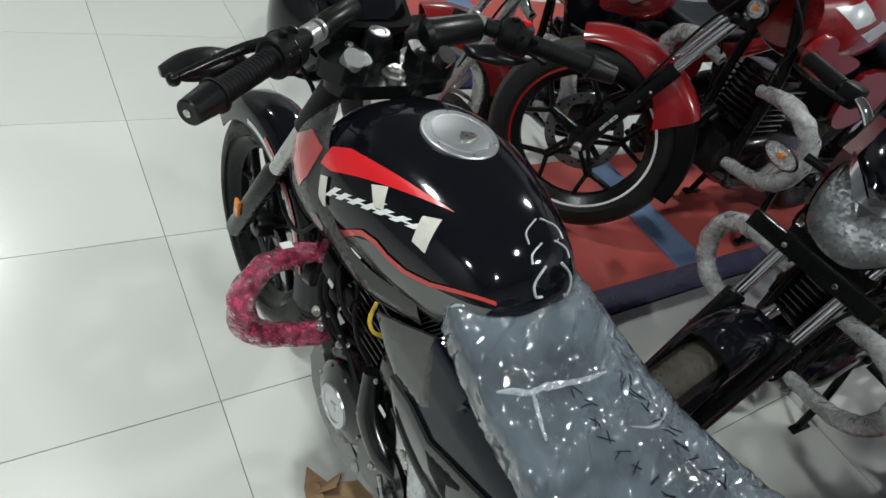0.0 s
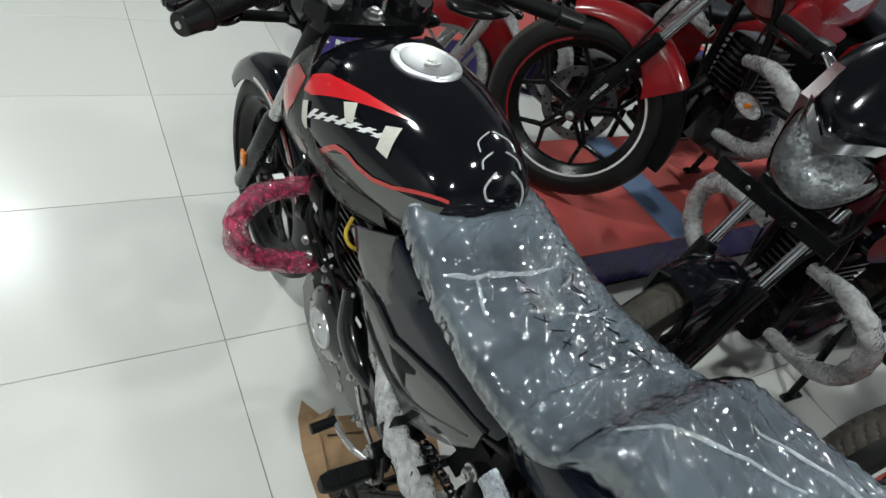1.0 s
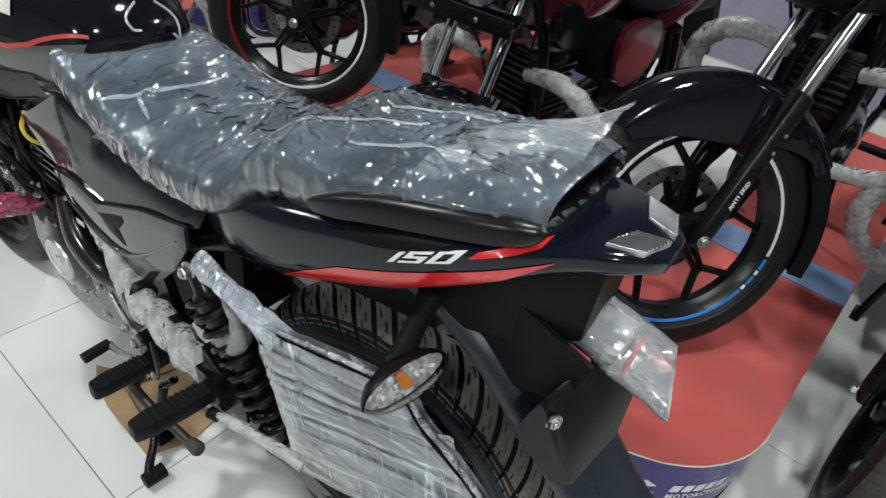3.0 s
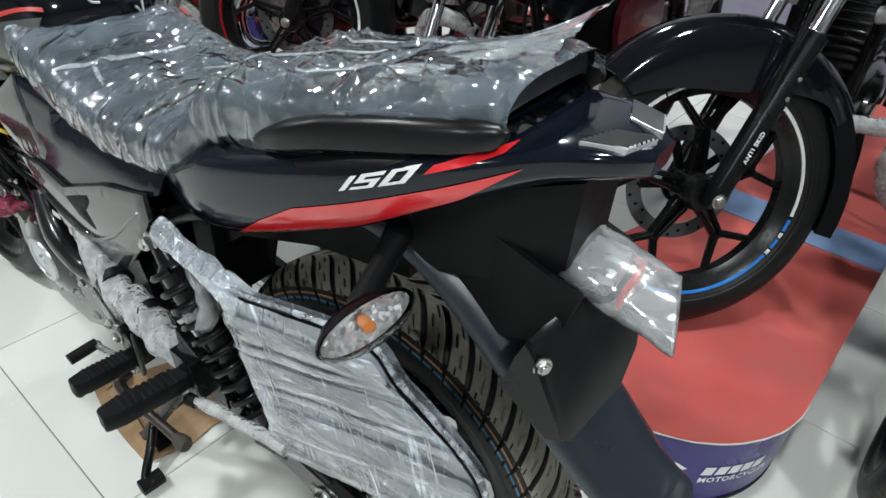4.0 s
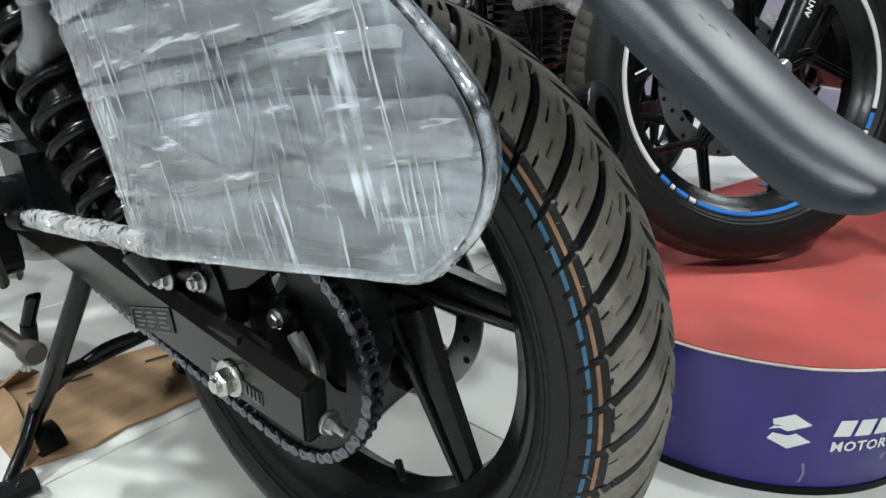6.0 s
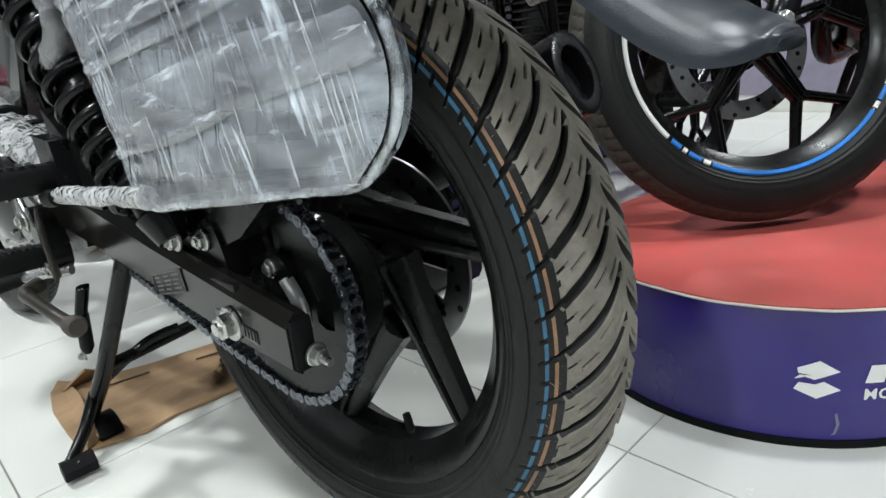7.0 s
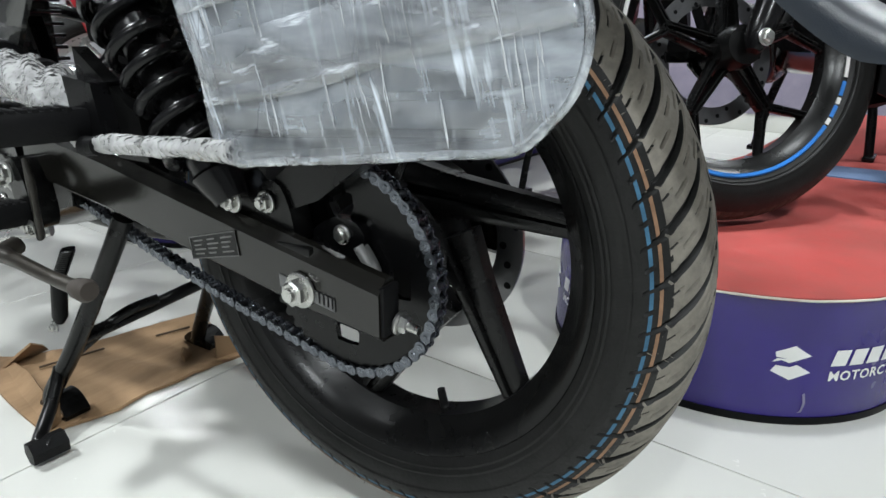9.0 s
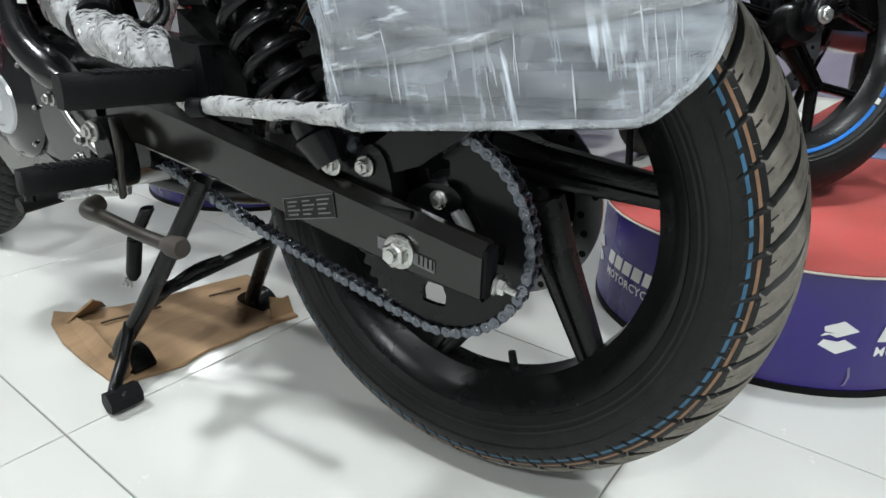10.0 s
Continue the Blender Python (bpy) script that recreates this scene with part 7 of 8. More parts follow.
for sx in (-1, 1):
    part("stand_foot", prism(smooth_outline([(0.495, 0.007), (0.51, 0.032), (0.54, 0.034), (0.565, 0.010)], 3), sx * 0.125 - 0.018, sx * 0.125 + 0.018, "x", 0.002), FRAME_BLACK, st)
part("side_stand", tube([(-0.165, 0.462, 0.292), (-0.186, 0.448, 0.290), (-0.192, 0.395, 0.292), (-0.190, 0.333, 0.286), (-0.190, 0.280, 0.285)], (0.012, 0.0105, 0.0085, 0.008, 0.0085), 14, 6), surface("dull_bronze_steel", (0.055, 0.048, 0.040), 0.45, 0.6), bike, "dull side stand folded up")
part("side_stand_foot", tube([(-0.190, 0.286, 0.285), (-0.190, 0.278, 0.2855), (-0.190, 0.262, 0.2865), (-0.190, 0.256, 0.287)], (0.0085, 0.0115, 0.013, 0.010), 18, 0), surface("worn_brown_rubber", (0.050, 0.040, 0.033), 0.7, 0.0), bike, "worn foot of the side stand")
hx = [(-0.128 + 0.0075 * math.cos(2 * math.pi * 16 * k / 160), 0.415 + 0.046 * k / 160 + 0.0075 * math.sin(2 * math.pi * 16 * k / 160), 0.285 - 0.055 * k / 160) for k in range(161)]
part("stand_spring", tube(hx, 0.0018, 6, 0), SATIN_BLACK, bike, "black stand spring")
part("spring_sleeve", tube([(-0.128, 0.458, 0.232), (-0.128, 0.476, 0.176), (-0.128, 0.480, 0.166)], (0.010, 0.010, 0.006), 14, 0), GRIP, bike, "black rubber spring sleeve")
bolt(bike, (-0.132, 0.485, 0.160), (-1, 0, 0), 0.006, 0.008)

# cardboard under the stand
card = thing("cardboard_sheet", "torn brown corrugated cardboard sheet lying on the tiles", "cardboard")
out = [(-0.172, 0.498), (-0.083, 0.463), (-0.03, 0.470), (0.031, 0.456), (0.085, 0.452), (0.137, 0.437), (0.150, 0.500), (0.185, 0.600), (0.203, 0.648), (0.13, 0.672), (0.047, 0.691), (-0.015, 0.715), (-0.077, 0.732), (-0.108, 0.80), (-0.135, 0.755), (-0.157, 0.674), (-0.166, 0.58)]
b = prism(out, 0.0, 0.005, "z")
bmesh.ops.triangulate(b, faces=b.faces)
for _ in range(5):
    es = [e for e in b.edges if e.calc_length() > 0.022]
    if es:
        bmesh.ops.subdivide_edges(b, edges=es, cuts=1)
        bmesh.ops.triangulate(b, faces=b.faces)
for v in b.verts:
    v.co.z += 0.001 + 0.006 * max(0.0, noise.noise(Vector((v.co.x * 9, v.co.y * 9, 2)))) + 0.005 * max(0.0, 1 - abs(v.co.x + 0.35 * v.co.y - 0.20) / 0.02)
part("sheet", b, CARD, card, smooth=25)


def flap(pts, at, yaw, lean):
    part("flap", prism(pts, -0.002, 0.002, "y", 0.0005, 1, Matrix.Translation(at) @ Matrix.Rotation(radians(yaw), 4, "Z") @ Matrix.Rotation(radians(lean), 4, "X")), CARD, card)


flap([(0.0, 0.0), (0.046, 0.0), (0.040, 0.036), (0.030, 0.034), (0.004, 0.044)], (0.096, 0.462, 0.004), -12, -8)
flap([(0.0, 0.0), (0.026, 0.0), (0.018, 0.022), (0.004, 0.016)], (0.060, 0.50, 0.004), 30, -25)
flap([(0.0, 0.0), (0.085, 0.0), (0.07, 0.022), (0.040, 0.050), (0.012, 0.020)], (-0.125, 0.735, 0.004), 10, 38)
flap([(0.0, 0.0), (0.26, 0.0), (0.25, 0.022), (0.17, 0.030), (0.06, 0.026), (0.0, 0.036)], (-0.165, 0.505, 0.003), 80, 62)
flap([(0.0, 0.0), (0.020, 0.0), (0.017, 0.052), (0.006, 0.056)], (-0.166, 0.497, 0.004), 20, 12)
for x, y, yaw, ln in ((-0.04, 0.668, -16, 0.10), (0.115, 0.61, -20, 0.06)):
    part("slit", box((0, 0, 0), (ln, 0.004, 0.002), 0, Matrix.Translation((x, y, 0.0105)) @ Matrix.Rotation(radians(yaw), 4, "Z")), surface("dark_slit", (0.06, 0.036, 0.02), 0.9), card)


# ---- the other motorcycles ----


def place(front, turn, z=0.0):
    """Pose of a bike whose front axle stands over front and which is turned by turn degrees from the main one."""
    r = Matrix.Rotation(radians(turn), 4, "Z")
    o = Vector((front[0], front[1], z)) - r @ Vector((0, 1.33, 0))
    return Matrix.Translation(o) @ r


LAMP_SHAPE = smooth_outline([(-1.0, 0.50), (-0.78, 0.80), (0.0, 0.66), (0.78, 0.80), (1.0, 0.50), (0.80, -0.40), (0.40, -0.92), (-0.40, -0.92), (-0.80, -0.40)], 4)


def lamp_shell(profile, m):
    """A headlamp body: the lamp's outline swept through depths and sizes (x, r)."""
    return loft([[m @ Vector((x, a * r, b * r)) for a, b in LAMP_SHAPE] for x, r in profile], False)


def other_bike(label, m, body, fender, bands, style="sport", rim="fork", tread_mat=None, fork_low=None, tank_mark=None, wrap_mat=None, rim_mat=None, fin=None, lean=0.0, cowl=None, body_turn=None):
    """A complete motorcycle; with body_turn its front end is steered to the pose m while the body points elsewhere."""
    front = m @ Matrix.Translation((0, 0, 0.31)) @ Matrix.Rotation(radians(lean), 4, "Y") @ Matrix.Translation((0, 0, -0.31))
    turned = Matrix()
    if body_turn is not None:
        head = front @ Vector((0, 1.046, 0.95))
        r = Matrix.Rotation(radians(body_turn), 4, "Z")
        o = Vector((head.x, head.y, 0)) - r @ Vector((0, 1.046, 0))
        m = Matrix.Translation((o.x, o.y, m.translation.z)) @ r
        turned = m.inverted() @ front
    b = thing("motorcycle", label, "motorcycle", "motorcycles", m)
    com = style == "commuter"
    wheel(b, "front_wheel", Matrix.Translation((0, 1.33, 0.310)), 0.310, 0.096, 0.229, rim, 5, 90, rim_mat or FRAME_BLACK, "fine", bands, None if com else (0.045, 0.128), (), "black cast front wheel", tread_mat)
    wheel(b, "rear_wheel", Matrix.Translation((0, 0, 0.30)), 0.30, 0.105, 0.222, "straight", 6, 20, FRAME_BLACK, "fine", (), None, (), "black cast rear wheel", tread_mat)
    rk = Vector((0, 0.40, -0.90)).normalized()
    for sx in (-1, 1):
        ax = Vector((sx * 0.078, 1.33, 0.310))
        leg = part("fork_leg", tube([ax - rk * -0.02, ax, ax - rk * 0.03, ax - rk * 0.30, ax - rk * 0.345, ax - rk * 0.35], (0.012, 0.022, 0.024, 0.025, 0.026, 0.02), 18, 0), fork_low or SATIN_BLACK, b, "black fork slider")
        part("stanchion", tube([ax - rk * 0.34, ax - rk * 0.72], 0.0155, 16, 0), CHROME, leg, "bright chrome fork tube")
        bolt(leg, ax + Vector((sx * 0.022, 0, 0)), (sx, 0, 0), 0.011, 0.010, STEEL, "axle_nut")
        for q in (0.26, 0.22):
            bolt(leg, ax - rk * q + Vector((sx * 0.024, -0.006, 0)), (sx, 0, 0), 0.005, 0.004, STEEL, "guard_bolt", False, "")
    if not com:
        bm = text_polys("ANTI SKID", 0.0135)
        d = -rk
        for v in bm.verts:
            p = Vector((-0.1035, 1.33, 0.310)) + d * (0.085 + v.co.x) + Vector((0, d.z, -d.y)) * (v.co.y - 0.005)
            v.co = p
        part("lettering", bm, WHITE_PRINT, b, "white lettering on the fork leg")
    # mudguard
    rows = []
    a0, a1 = fin if fin else ((46, 150) if not com else (74, 165))
    for k, a in enumerate(np.linspace(radians(a0), radians(a1), 26)):
        t = k / 25
        r = 0.330 + 0.010 * t
        dp = 0.025 + 0.10 * t ** 1.4 if fin else 0.05 + (0.075 * math.sin(math.pi * min(1, t * 1.1)) if not com else 0.045)
        rows.append([(wx * 0.064, 1.33 + (r + dz) * math.cos(a), 0.310 + (r + dz) * math.sin(a)) for wx, dz in ((-1.0, -dp), (-1.0, -0.02), (-0.8, 0.002), (-0.35, 0.016), (0.35, 0.016), (0.8, 0.002), (1, -0.02), (1, -dp), (0.94, -dp), (0.75, -0.004), (0.3, 0.010), (-0.3, 0.010), (-0.75, -0.004), (-0.94, -dp))])
    mgd = part("front_mudguard", loft(rows), fender, b, "front mudguard")
    rows = []
    for a in np.linspace(radians(a1 - 4), radians(a1 + 48), 10):
        r = 0.334
        rows.append([(wx * 0.058, 1.33 + (r + dz) * math.cos(a), 0.310 + (r + dz) * math.sin(a)) for wx, dz in ((-1, -0.05), (-0.9, 0.0), (0, 0.012), (0.9, 0.0), (1, -0.05), (0.93, -0.05), (0.8, -0.005), (-0.8, -0.005), (-0.93, -0.05))])
    part("mud_flap", loft(rows), MATT_BLACK, mgd, "black plastic mud flap")
    # steering head
    top = Vector((0, 1.33, 0.310)) - rk * 0.70
    part("lower_yoke", box(top + rk * 0.16, (0.20, 0.05, 0.03), 0.008), SATIN_BLACK, b)
    part("upper_yoke", box(top, (0.20, 0.06, 0.025), 0.008), SATIN_BLACK, b)
    for sx in (-1, 1):
        part("handlebar", tube([(0, top.y - 0.02, top.z + 0.05), (sx * 0.10, top.y - 0.02, top.z + 0.055), (sx * 0.18, top.y - 0.04, top.z + 0.10), (sx * 0.27, top.y - 0.09, top.z + 0.10), (sx * 0.36, top.y - 0.14, top.z + 0.095)], 0.011, 12, 5), SATIN_BLACK if not com else CHROME, b, "handlebar")
        part("grip", tube([(sx * 0.25, top.y - 0.08, top.z + 0.10), (sx * 0.37, top.y - 0.147, top.z + 0.095)], 0.018, 16, 0), GRIP, b, "black rubber grip")
        part("switch_box", box((sx * 0.22, top.y - 0.062, top.z + 0.10), (0.05, 0.05, 0.05), 0.012), MATT_BLACK, b)
        part("lever", tube([(sx * 0.21, top.y - 0.03, top.z + 0.09), (sx * 0.30, top.y - 0.05, top.z + 0.085), (sx * 0.37, top.y - 0.10, top.z + 0.08)], 0.006, 10, 5), SATIN_BLACK, b)
        blinker(b, (sx * (0.20 if com else 0.19), top.y + (0.13 if com else 0.06), top.z - (0.02 if com else 0.10)), (sx * 0.30, 0.95, 0.0))
        part("signal_stalk", tube([(sx * 0.08, top.y + 0.04, top.z - (0.02 if com else 0.10)), (sx * 0.18, top.y + 0.05, top.z - (0.02 if com else 0.10))], 0.010, 10, 0), GRIP, b)
    if com:
        hm = Matrix.Translation((0, top.y + 0.155, top.z - 0.028)) @ Euler((radians(-12), 0, radians(90))).to_matrix().to_4x4() @ Matrix.Diagonal((1, 1.10, 0.90, 1))
        hl = part("headlamp", lamp_shell([(-0.10, 0.03), (-0.08, 0.07), (-0.02, 0.098), (0.0, 0.1)], hm), SATIN_BLACK, b, "black headlamp shell")
        part("headlamp_bowl", lamp_shell([(0.0, 0.096), (-0.02, 0.085), (-0.05, 0.05), (-0.06, 0.012), (-0.06, 0.0005)], hm), BIG_BOWL, hl, "faceted reflector")
        part("headlamp_lens", lamp_shell([(0.0, 0.097), (0.012, 0.092), (0.026, 0.07), (0.034, 0.035), (0.036, 0.004), (0.036, 0.0005)], hm), LENS, hl, "clear headlamp lens")
        part("headlamp_bulb", lathe([(-0.055, 0.010), (-0.02, 0.011), (-0.012, 0.006), (-0.012, 0.0005)], 16, hm), RIBBED, hl)
        vs = [(top.y + 0.185, top.z + 0.050, 0.080), (top.y + 0.180, top.z + 0.085, 0.108), (top.y + 0.150, top.z + 0.135, 0.122), (top.y + 0.105, top.z + 0.195, 0.112), (top.y + 0.070, top.z + 0.245, 0.085), (top.y + 0.058, top.z + 0.262, 0.055)]
        part("visor", loft([[(w * t, y - 0.055 * t * t, z - 0.02 * t * t) for t in np.linspace(-1, 1, 17)] + [(w * t * 0.97, y - 0.055 * t * t - 0.008, z - 0.02 * t * t - 0.006) for t in np.linspace(1, -1, 17)] for y, z, w in [tuple(p) for p in spline(vs, 4)]]), BLACK_PAINT, b, "gloss black flyscreen")
        part("pilot_lamp", loft([[(w * t, y - 0.045 * t * t, z - 0.05 * (1 - abs(t)) ** 1.5) for t in np.linspace(-1, 1, 13)] + [(w * t, y - 0.045 * t * t - 0.012, z - 0.05 * (1 - abs(t)) ** 1.5) for t in np.linspace(1, -1, 13)] for y, z, w in ((top.y + 0.214, top.z + 0.052, 0.08), (top.y + 0.204, top.z + 0.078, 0.094))]), CHROME, b, "bright V-shaped pilot lamp strip")
        pl = part("plate_bar", box((0, top.y + 0.205, top.z - 0.126), (0.30, 0.012, 0.040), 0.004, None), SATIN_BLACK, b, "blank black number plate bar")
        for dx in (-0.06, 0.06):
            bolt(pl, (dx, top.y + 0.212, top.z - 0.126), (0, 1, 0), 0.006, 0.004, STEEL, "plate_bolt", False, "")
        for sx in (-1, 1):
            part("cowl_cheek", prism([(top.y + 0.16, top.z + 0.07), (top.y + 0.11, top.z + 0.14), (top.y - 0.06, top.z + 0.06), (top.y - 0.02, top.z - 0.05), (top.y + 0.10, top.z - 0.08)], sx * 0.085, sx * 0.112, "x", 0.006), body, b, "painted headlamp cheek")
    else:
        cw = [(top.y - 0.02, 0.07, top.z + 0.08, top.z - 0.04), (top.y + 0.05, 0.115, top.z + 0.14, top.z - 0.14), (top.y + 0.12, 0.12, top.z + 0.10, top.z - 0.16), (top.y + 0.18, 0.08, top.z + 0.0, top.z - 0.13)]
        part("headlamp_cowl", loft([superring(y, w, zt, (zt + zb) / 2, zb, 32, 2.6, 2.6) for y, w, zt, zb in spans(cw, list(np.linspace(cw[0][0], cw[-1][0], 12)))]), cowl or MATT_BLACK, b, "black headlamp cowl")
    for ob in b.children:
        if not ob.name.startswith("rear_wheel"):
            ob.matrix_basis = turned @ ob.matrix_basis
    # tank, seat, tail
    tk = [(0.50, 0.05, 0.86, 0.84, 0.80), (0.56, 0.10, 0.92, 0.84, 0.75), (0.66, 0.135, 0.965, 0.84, 0.73), (0.78, 0.155, 0.975, 0.84, 0.715), (0.88, 0.15, 0.96, 0.83, 0.72), (0.95, 0.10, 0.92, 0.82, 0.75)]
    tkb = loft([superring(y, w, zt, zm, zb, 40, 2.5, 2.0) for y, w, zt, zm, zb in spans(tk, list(np.linspace(0.50, 0.95, 26)))])
    bmesh.ops.recalc_face_normals(tkb, faces=tkb.faces)
    bv = BVHTree.FromBMesh(tkb)
    part("fuel_tank", tkb, body, b, "painted fuel tank")
    if tank_mark:
        for pts in ([(0.93, 0.90), (0.86, 0.935), (0.80, 0.90), (0.87, 0.87)], [(0.84, 0.86), (0.76, 0.90), (0.66, 0.88), (0.76, 0.84)]):
            part("tank_graphic", drape(pts, bv, LEFT, -1.0, 0.0015), tank_mark, b, "angular tank graphic")
    st2 = [(0.56, 0.07, 0.85, 0.80), (0.45, 0.12, 0.82, 0.74), (0.30, 0.14, 0.81, 0.74), (0.18, 0.135, 0.83, 0.77), (0.05, 0.125, 0.87, 0.80), (-0.15, 0.10, 0.90, 0.85)]
    part("seat", loft([superring(y, w, zt, zt - 0.03, zb, 32, 3, 3) for y, w, zt, zb in spans(st2[::-1], list(np.linspace(-0.15, 0.56, 22)))]), SEAT_SKIN, b, "black vinyl seat")
    tl2 = [(0.34, 0.11, 0.78, 0.62), (0.2, 0.14, 0.81, 0.66), (0.0, 0.135, 0.86, 0.74), (-0.2, 0.08, 0.91, 0.84), (-0.3, 0.05, 0.92, 0.88)]
    part("tail_cowl", loft([superring(y, w, zt, (zt + zb) / 2, zb, 32, 2.8, 2.5) for y, w, zt, zb in spans(tl2[::-1], list(np.linspace(-0.3, 0.34, 18)))]), body, b, "painted tail panel")
    for sx in (-1, 1):
        part("tank_shroud", prism(smooth_outline([(1.0, 0.80), (0.94, 0.845), (0.84, 0.805), (0.70, 0.775), (0.73, 0.735), (0.85, 0.715), (0.95, 0.735)], 3), sx * 0.128, sx * 0.148, "x", 0.008), BLACK_PAINT if com else body, b, "painted tank shroud")
        part("side_panel", prism(smooth_outline([(0.56, 0.72), (0.34, 0.72), (0.30, 0.60), (0.42, 0.52), (0.54, 0.56)], 3), sx * 0.11, sx * 0.13, "x", 0.006), body, b, "painted side panel")
        part("shock_absorber", tube([(sx * 0.13, 0.22, 0.68), (sx * 0.125, 0.06, 0.36)], 0.028, 14, 0), SATIN_BLACK, b, "black shock absorber")
        part("swing_arm", box((sx * 0.11, 0.20, 0.33), (0.025, 0.46, 0.05), 0.006), FRAME_BLACK, b, "black swing arm")
        part("frame_tube", tube([(sx * 0.03, 0.99, 0.90), (sx * 0.08, 0.92, 0.70), (sx * 0.085, 0.88, 0.45), (sx * 0.085, 0.80, 0.28), (sx * 0.085, 0.60, 0.26)], 0.016, 12, 5), FRAME_BLACK, b, "black frame tube")
        part("footpeg", tube([(sx * 0.13, 0.46, 0.33), (sx * 0.25, 0.46, 0.33)], 0.014, 12, 0), GRIP, b, "black rubber footpeg")
        # guard with bubble film
        lp = [(sx * 0.08, 0.97, 0.64), (sx * 0.20, 0.99, 0.66), (sx * 0.29, 0.96, 0.60), (sx * 0.30, 0.94, 0.50), (sx * 0.24, 0.92, 0.42), (sx * 0.09, 0.90, 0.38)]
        gd = part("crash_guard", tube(lp, 0.0125, 12, 6), SATIN_BLACK, b, "black tubular crash guard")
        part("bubble_film", tube(lp, (0.018, 0.026, 0.028, 0.028, 0.026, 0.018), 22, 12, None, 0.2), wrap_mat or BUBBLE, gd, "clear bubble film round the guard", smooth=80)
        part("stand_leg", tube([(sx * 0.09, 0.46, 0.32), (sx * 0.13, 0.49, 0.16), (sx * 0.15, 0.50, 0.012)], 0.0125, 12, 5), FRAME_BLACK, b, "black centre stand leg")
        part("stand_foot", box((sx * 0.152, 0.49, 0.008), (0.03, 0.09, 0.014), 0.004), FRAME_BLACK, b)
    part("under_tail", box((0, -0.10, 0.72), (0.14, 0.34, 0.10), 0.03), MATT_BLACK, b)
    part("rear_mudguard", prism([(0.0, 0.72), (-0.2, 0.74), (-0.33, 0.60), (-0.40, 0.46), (-0.42, 0.47), (-0.36, 0.62), (-0.24, 0.80), (0.0, 0.80)], -0.065, 0.065, "x", 0.008), MATT_BLACK, b, "black rear mudguard")
    part("airbox", box((0, 0.40, 0.62), (0.19, 0.28, 0.20), 0.03), MATT_BLACK, b)
    part("crankcase", loft([superring(y, w, zt, (zt + zb) / 2, zb, 28, 3.5, 3.5) for y, w, zt, zb in ((0.48, 0.085, 0.46, 0.28), (0.56, 0.12, 0.49, 0.25), (0.70, 0.125, 0.50, 0.24), (0.82, 0.11, 0.48, 0.26), (0.89, 0.08, 0.44, 0.30))]), ENGINE_BLACK, b, "black engine crankcase")
    part("engine_cover", lathe([(-0.01, 0.085), (0.012, 0.083), (0.022, 0.06), (0.026, 0.03)], 36, Matrix.Translation((-0.11, 0.72, 0.38)) @ Matrix.Rotation(radians(180), 4, "Z")), ENGINE_BLACK, b)
    for k in range(8):
        part("cooling_fin", box((0, 0.82, 0.50 + k * 0.02), (0.19, 0.15, 0.007), 0.002), ENGINE_BLACK, b)
    part("cylinder", box((0, 0.82, 0.57), (0.15, 0.12, 0.19), 0.01), ENGINE_BLACK, b, "black finned cylinder")
    part("exhaust_pipe", tube([(0.05, 0.90, 0.50), (0.07, 0.95, 0.38), (0.08, 0.88, 0.25), (0.12, 0.50, 0.24)], 0.020, 14, 5), SATIN_BLACK if not com else CHROME, b, "exhaust pipe")
    part("silencer", tube([(0.12, 0.50, 0.24), (0.16, 0.40, 0.26), (0.17, 0.0, 0.34), (0.17, -0.20, 0.40)], (0.022, 0.05, 0.05, 0.042), 20, 3), SATIN_BLACK, b, "black silencer")
    for pts in (((-0.09, top.y + 0.02, top.z + 0.06), (-0.13, top.y + 0.10, top.z - 0.10), (-0.10, 1.20, 0.72), (-0.088, 1.29, 0.42)), ((0.05, top.y + 0.06, top.z), (0.12, top.y + 0.02, top.z - 0.15), (0.09, 0.98, 0.66), (0.10, 0.90, 0.52)), ((-0.05, top.y + 0.05, top.z - 0.03), (-0.12, top.y, top.z - 0.12), (-0.09, 0.99, 0.70), (-0.10, 0.93, 0.55))):
        part("cable", tube(pts, 0.0042, 8, 6), GRIP, b, "black control cable", turned if pts[0][0] == -0.09 else None)
    return b


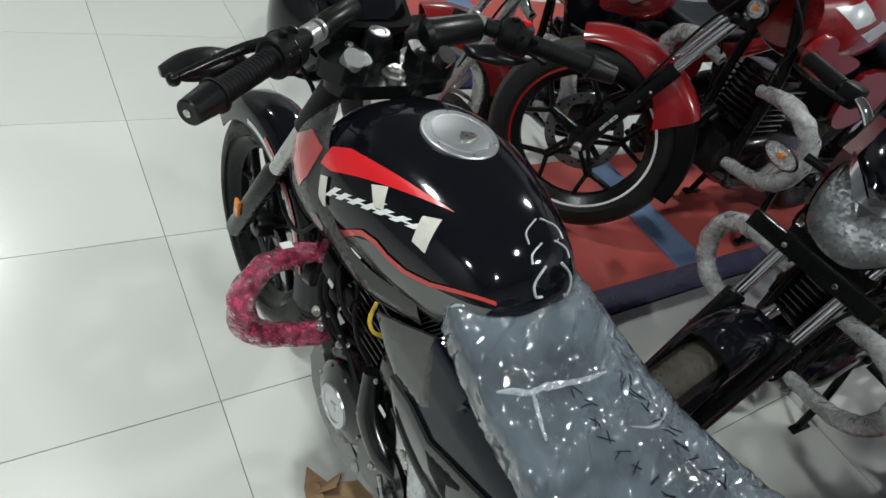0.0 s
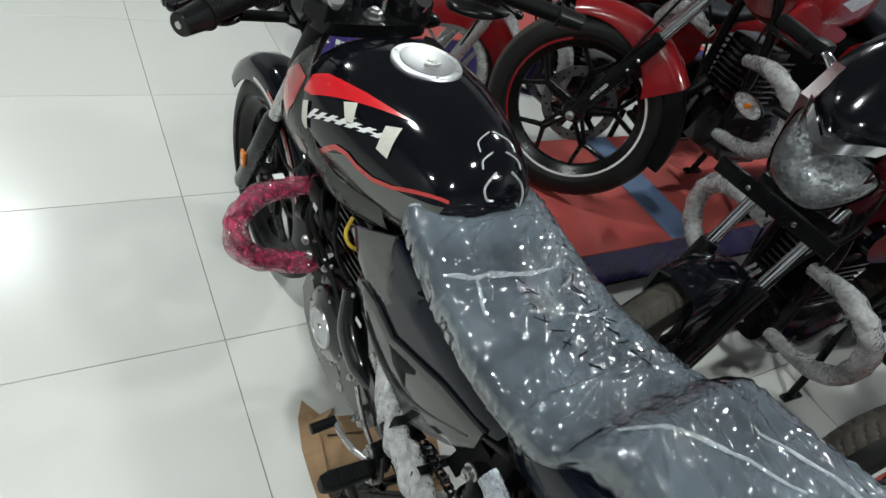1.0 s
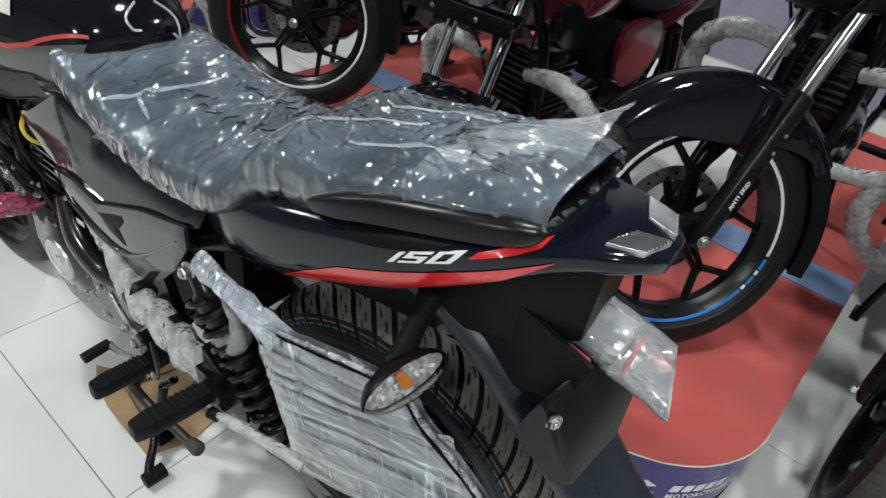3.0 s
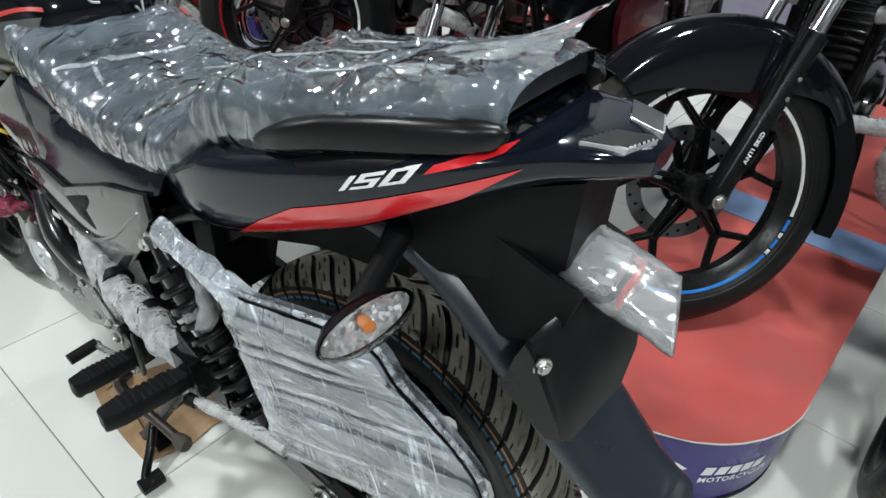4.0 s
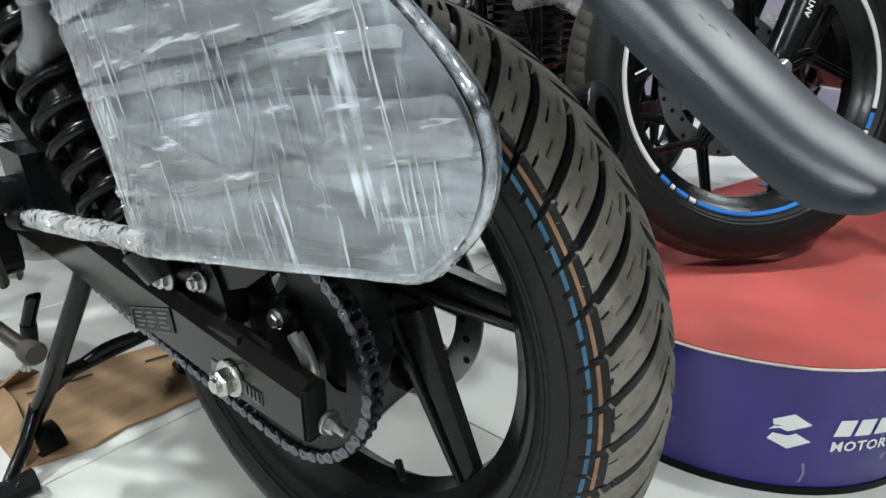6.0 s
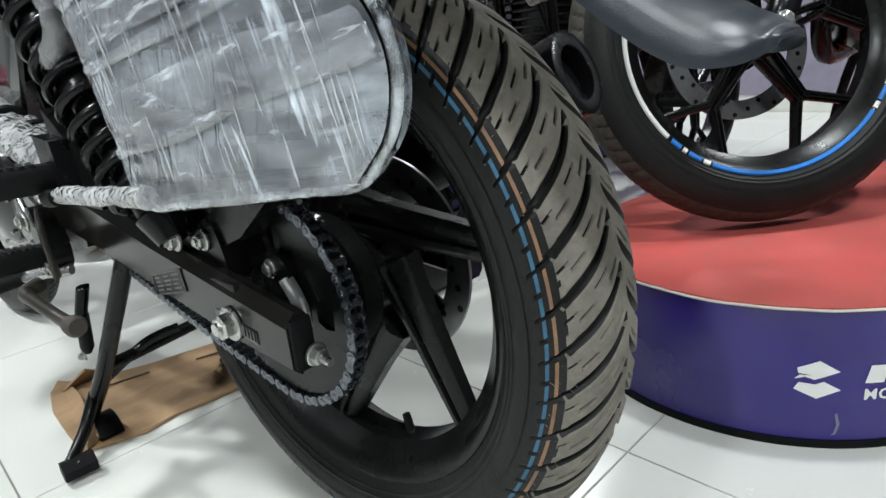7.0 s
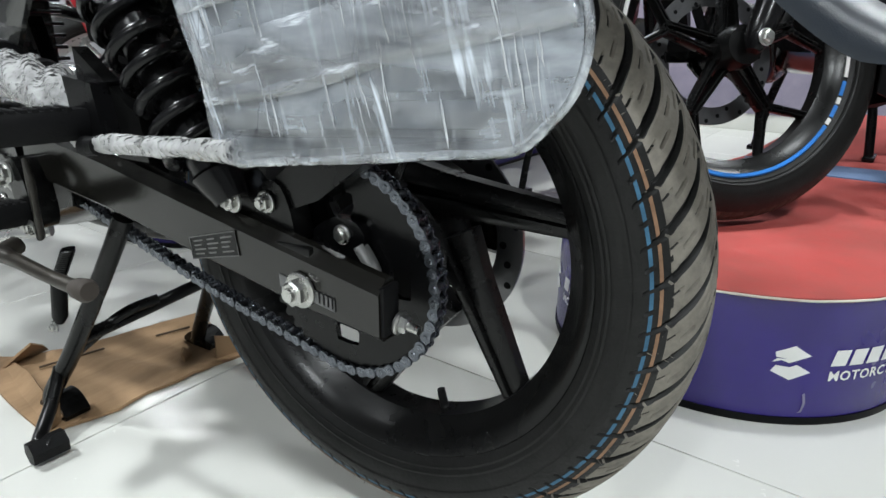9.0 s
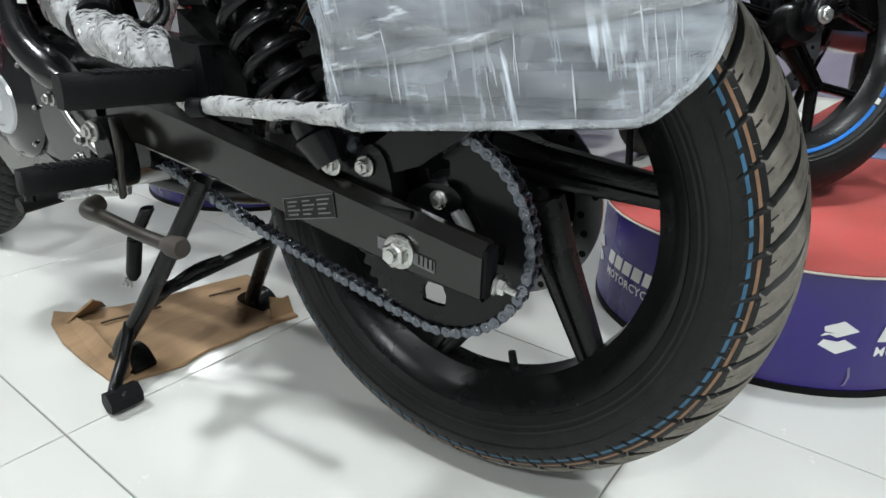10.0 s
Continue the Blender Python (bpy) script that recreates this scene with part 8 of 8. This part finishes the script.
WHITE_BAND = WHITE_PRINT
MAROON = surface("maroon_gloss_paint", (0.065, 0.006, 0.01), 0.2, 0, 0.6)
other_bike("black motorcycle with blue and white taped rims on a display stage", place((0.783, -0.183), 44, 0.205), BLACK_PAINT, BLACK_PAINT,
           ((-42, 60, WHITE_BAND, "white rim tape"), (61, 194, WHITE_BAND, "white rim tape"), (196, 203, BLUE_BAND, "blue rim tape"), (204, 207, WHITE_BAND, "white rim tape"), (208, 214, BLUE_BAND, "blue rim tape"),
            (215, 218, WHITE_BAND, "white rim tape"), (219, 296, BLUE_BAND, "blue rim tape"), (297, 300, WHITE_BAND, "white rim tape"), (301, 307, BLUE_BAND, "blue rim tape"), (308, 310, WHITE_BAND, "white rim tape"), (311, 316, BLUE_BAND, "blue rim tape")), "sport", "fork", BROWN_TREAD, lean=15, body_turn=84)
other_bike("red motorcycle with a red mudguard on a display stage", place((0.965, 1.235), 34, 0.218), DARK_RED, DARK_RED,
           ((316, 424, DARK_RED, "red rim tape"), (128, 312, WHITE_BAND, "white rim tape")), "sport", "fork", BROWN_TREAD, None, SILVER_PAINT, fin=(66, 143), lean=7, body_turn=84)
other_bike("red motorcycle with silver wheels and fork on its centre stand", place((0.79, 1.83), 72, 0.0), DARK_RED, DARK_RED, (), "commuter", "straight", None, FORK_SILVER, SILVER_PAINT, rim_mat=FORK_SILVER)
other_bike("black and maroon commuter motorcycle with faceted headlamp on its centre stand", place((0.615, 0.445), 91, 0.0), MAROON, BLACK_PAINT, (), "commuter", "straight", BROWN_TREAD, body_turn=82)
other_bike("black commuter motorcycle parked beside a display stage", place((0.80, -0.765), 82, 0.0), BLACK_PAINT, BLACK_PAINT, (), "commuter", "straight", BROWN_TREAD)

# ---- floor tiles ----


def tile_mesh():
    g = 0.0012
    bm = box((0, 0, -0.004), (TS - 2 * g, TS - 2 * g, 0.008), 0.0008, None, 1)
    me = bpy.data.meshes.new("tile")
    bm.to_mesh(me)
    bm.free()
    me.materials.append(TILE)
    return me


TILE_ME = tile_mesh()
for i in range(round(X0 / TS), round(X1 / TS)):
    for j in range(round(Y0 / TS), round(Y1 / TS)):
        ob = new("tile", TILE_ME)
        ob.parent = floor
        ob.matrix_basis = Matrix.Translation(((i + 0.5) * TS, (j + 0.5) * TS, 0.0))
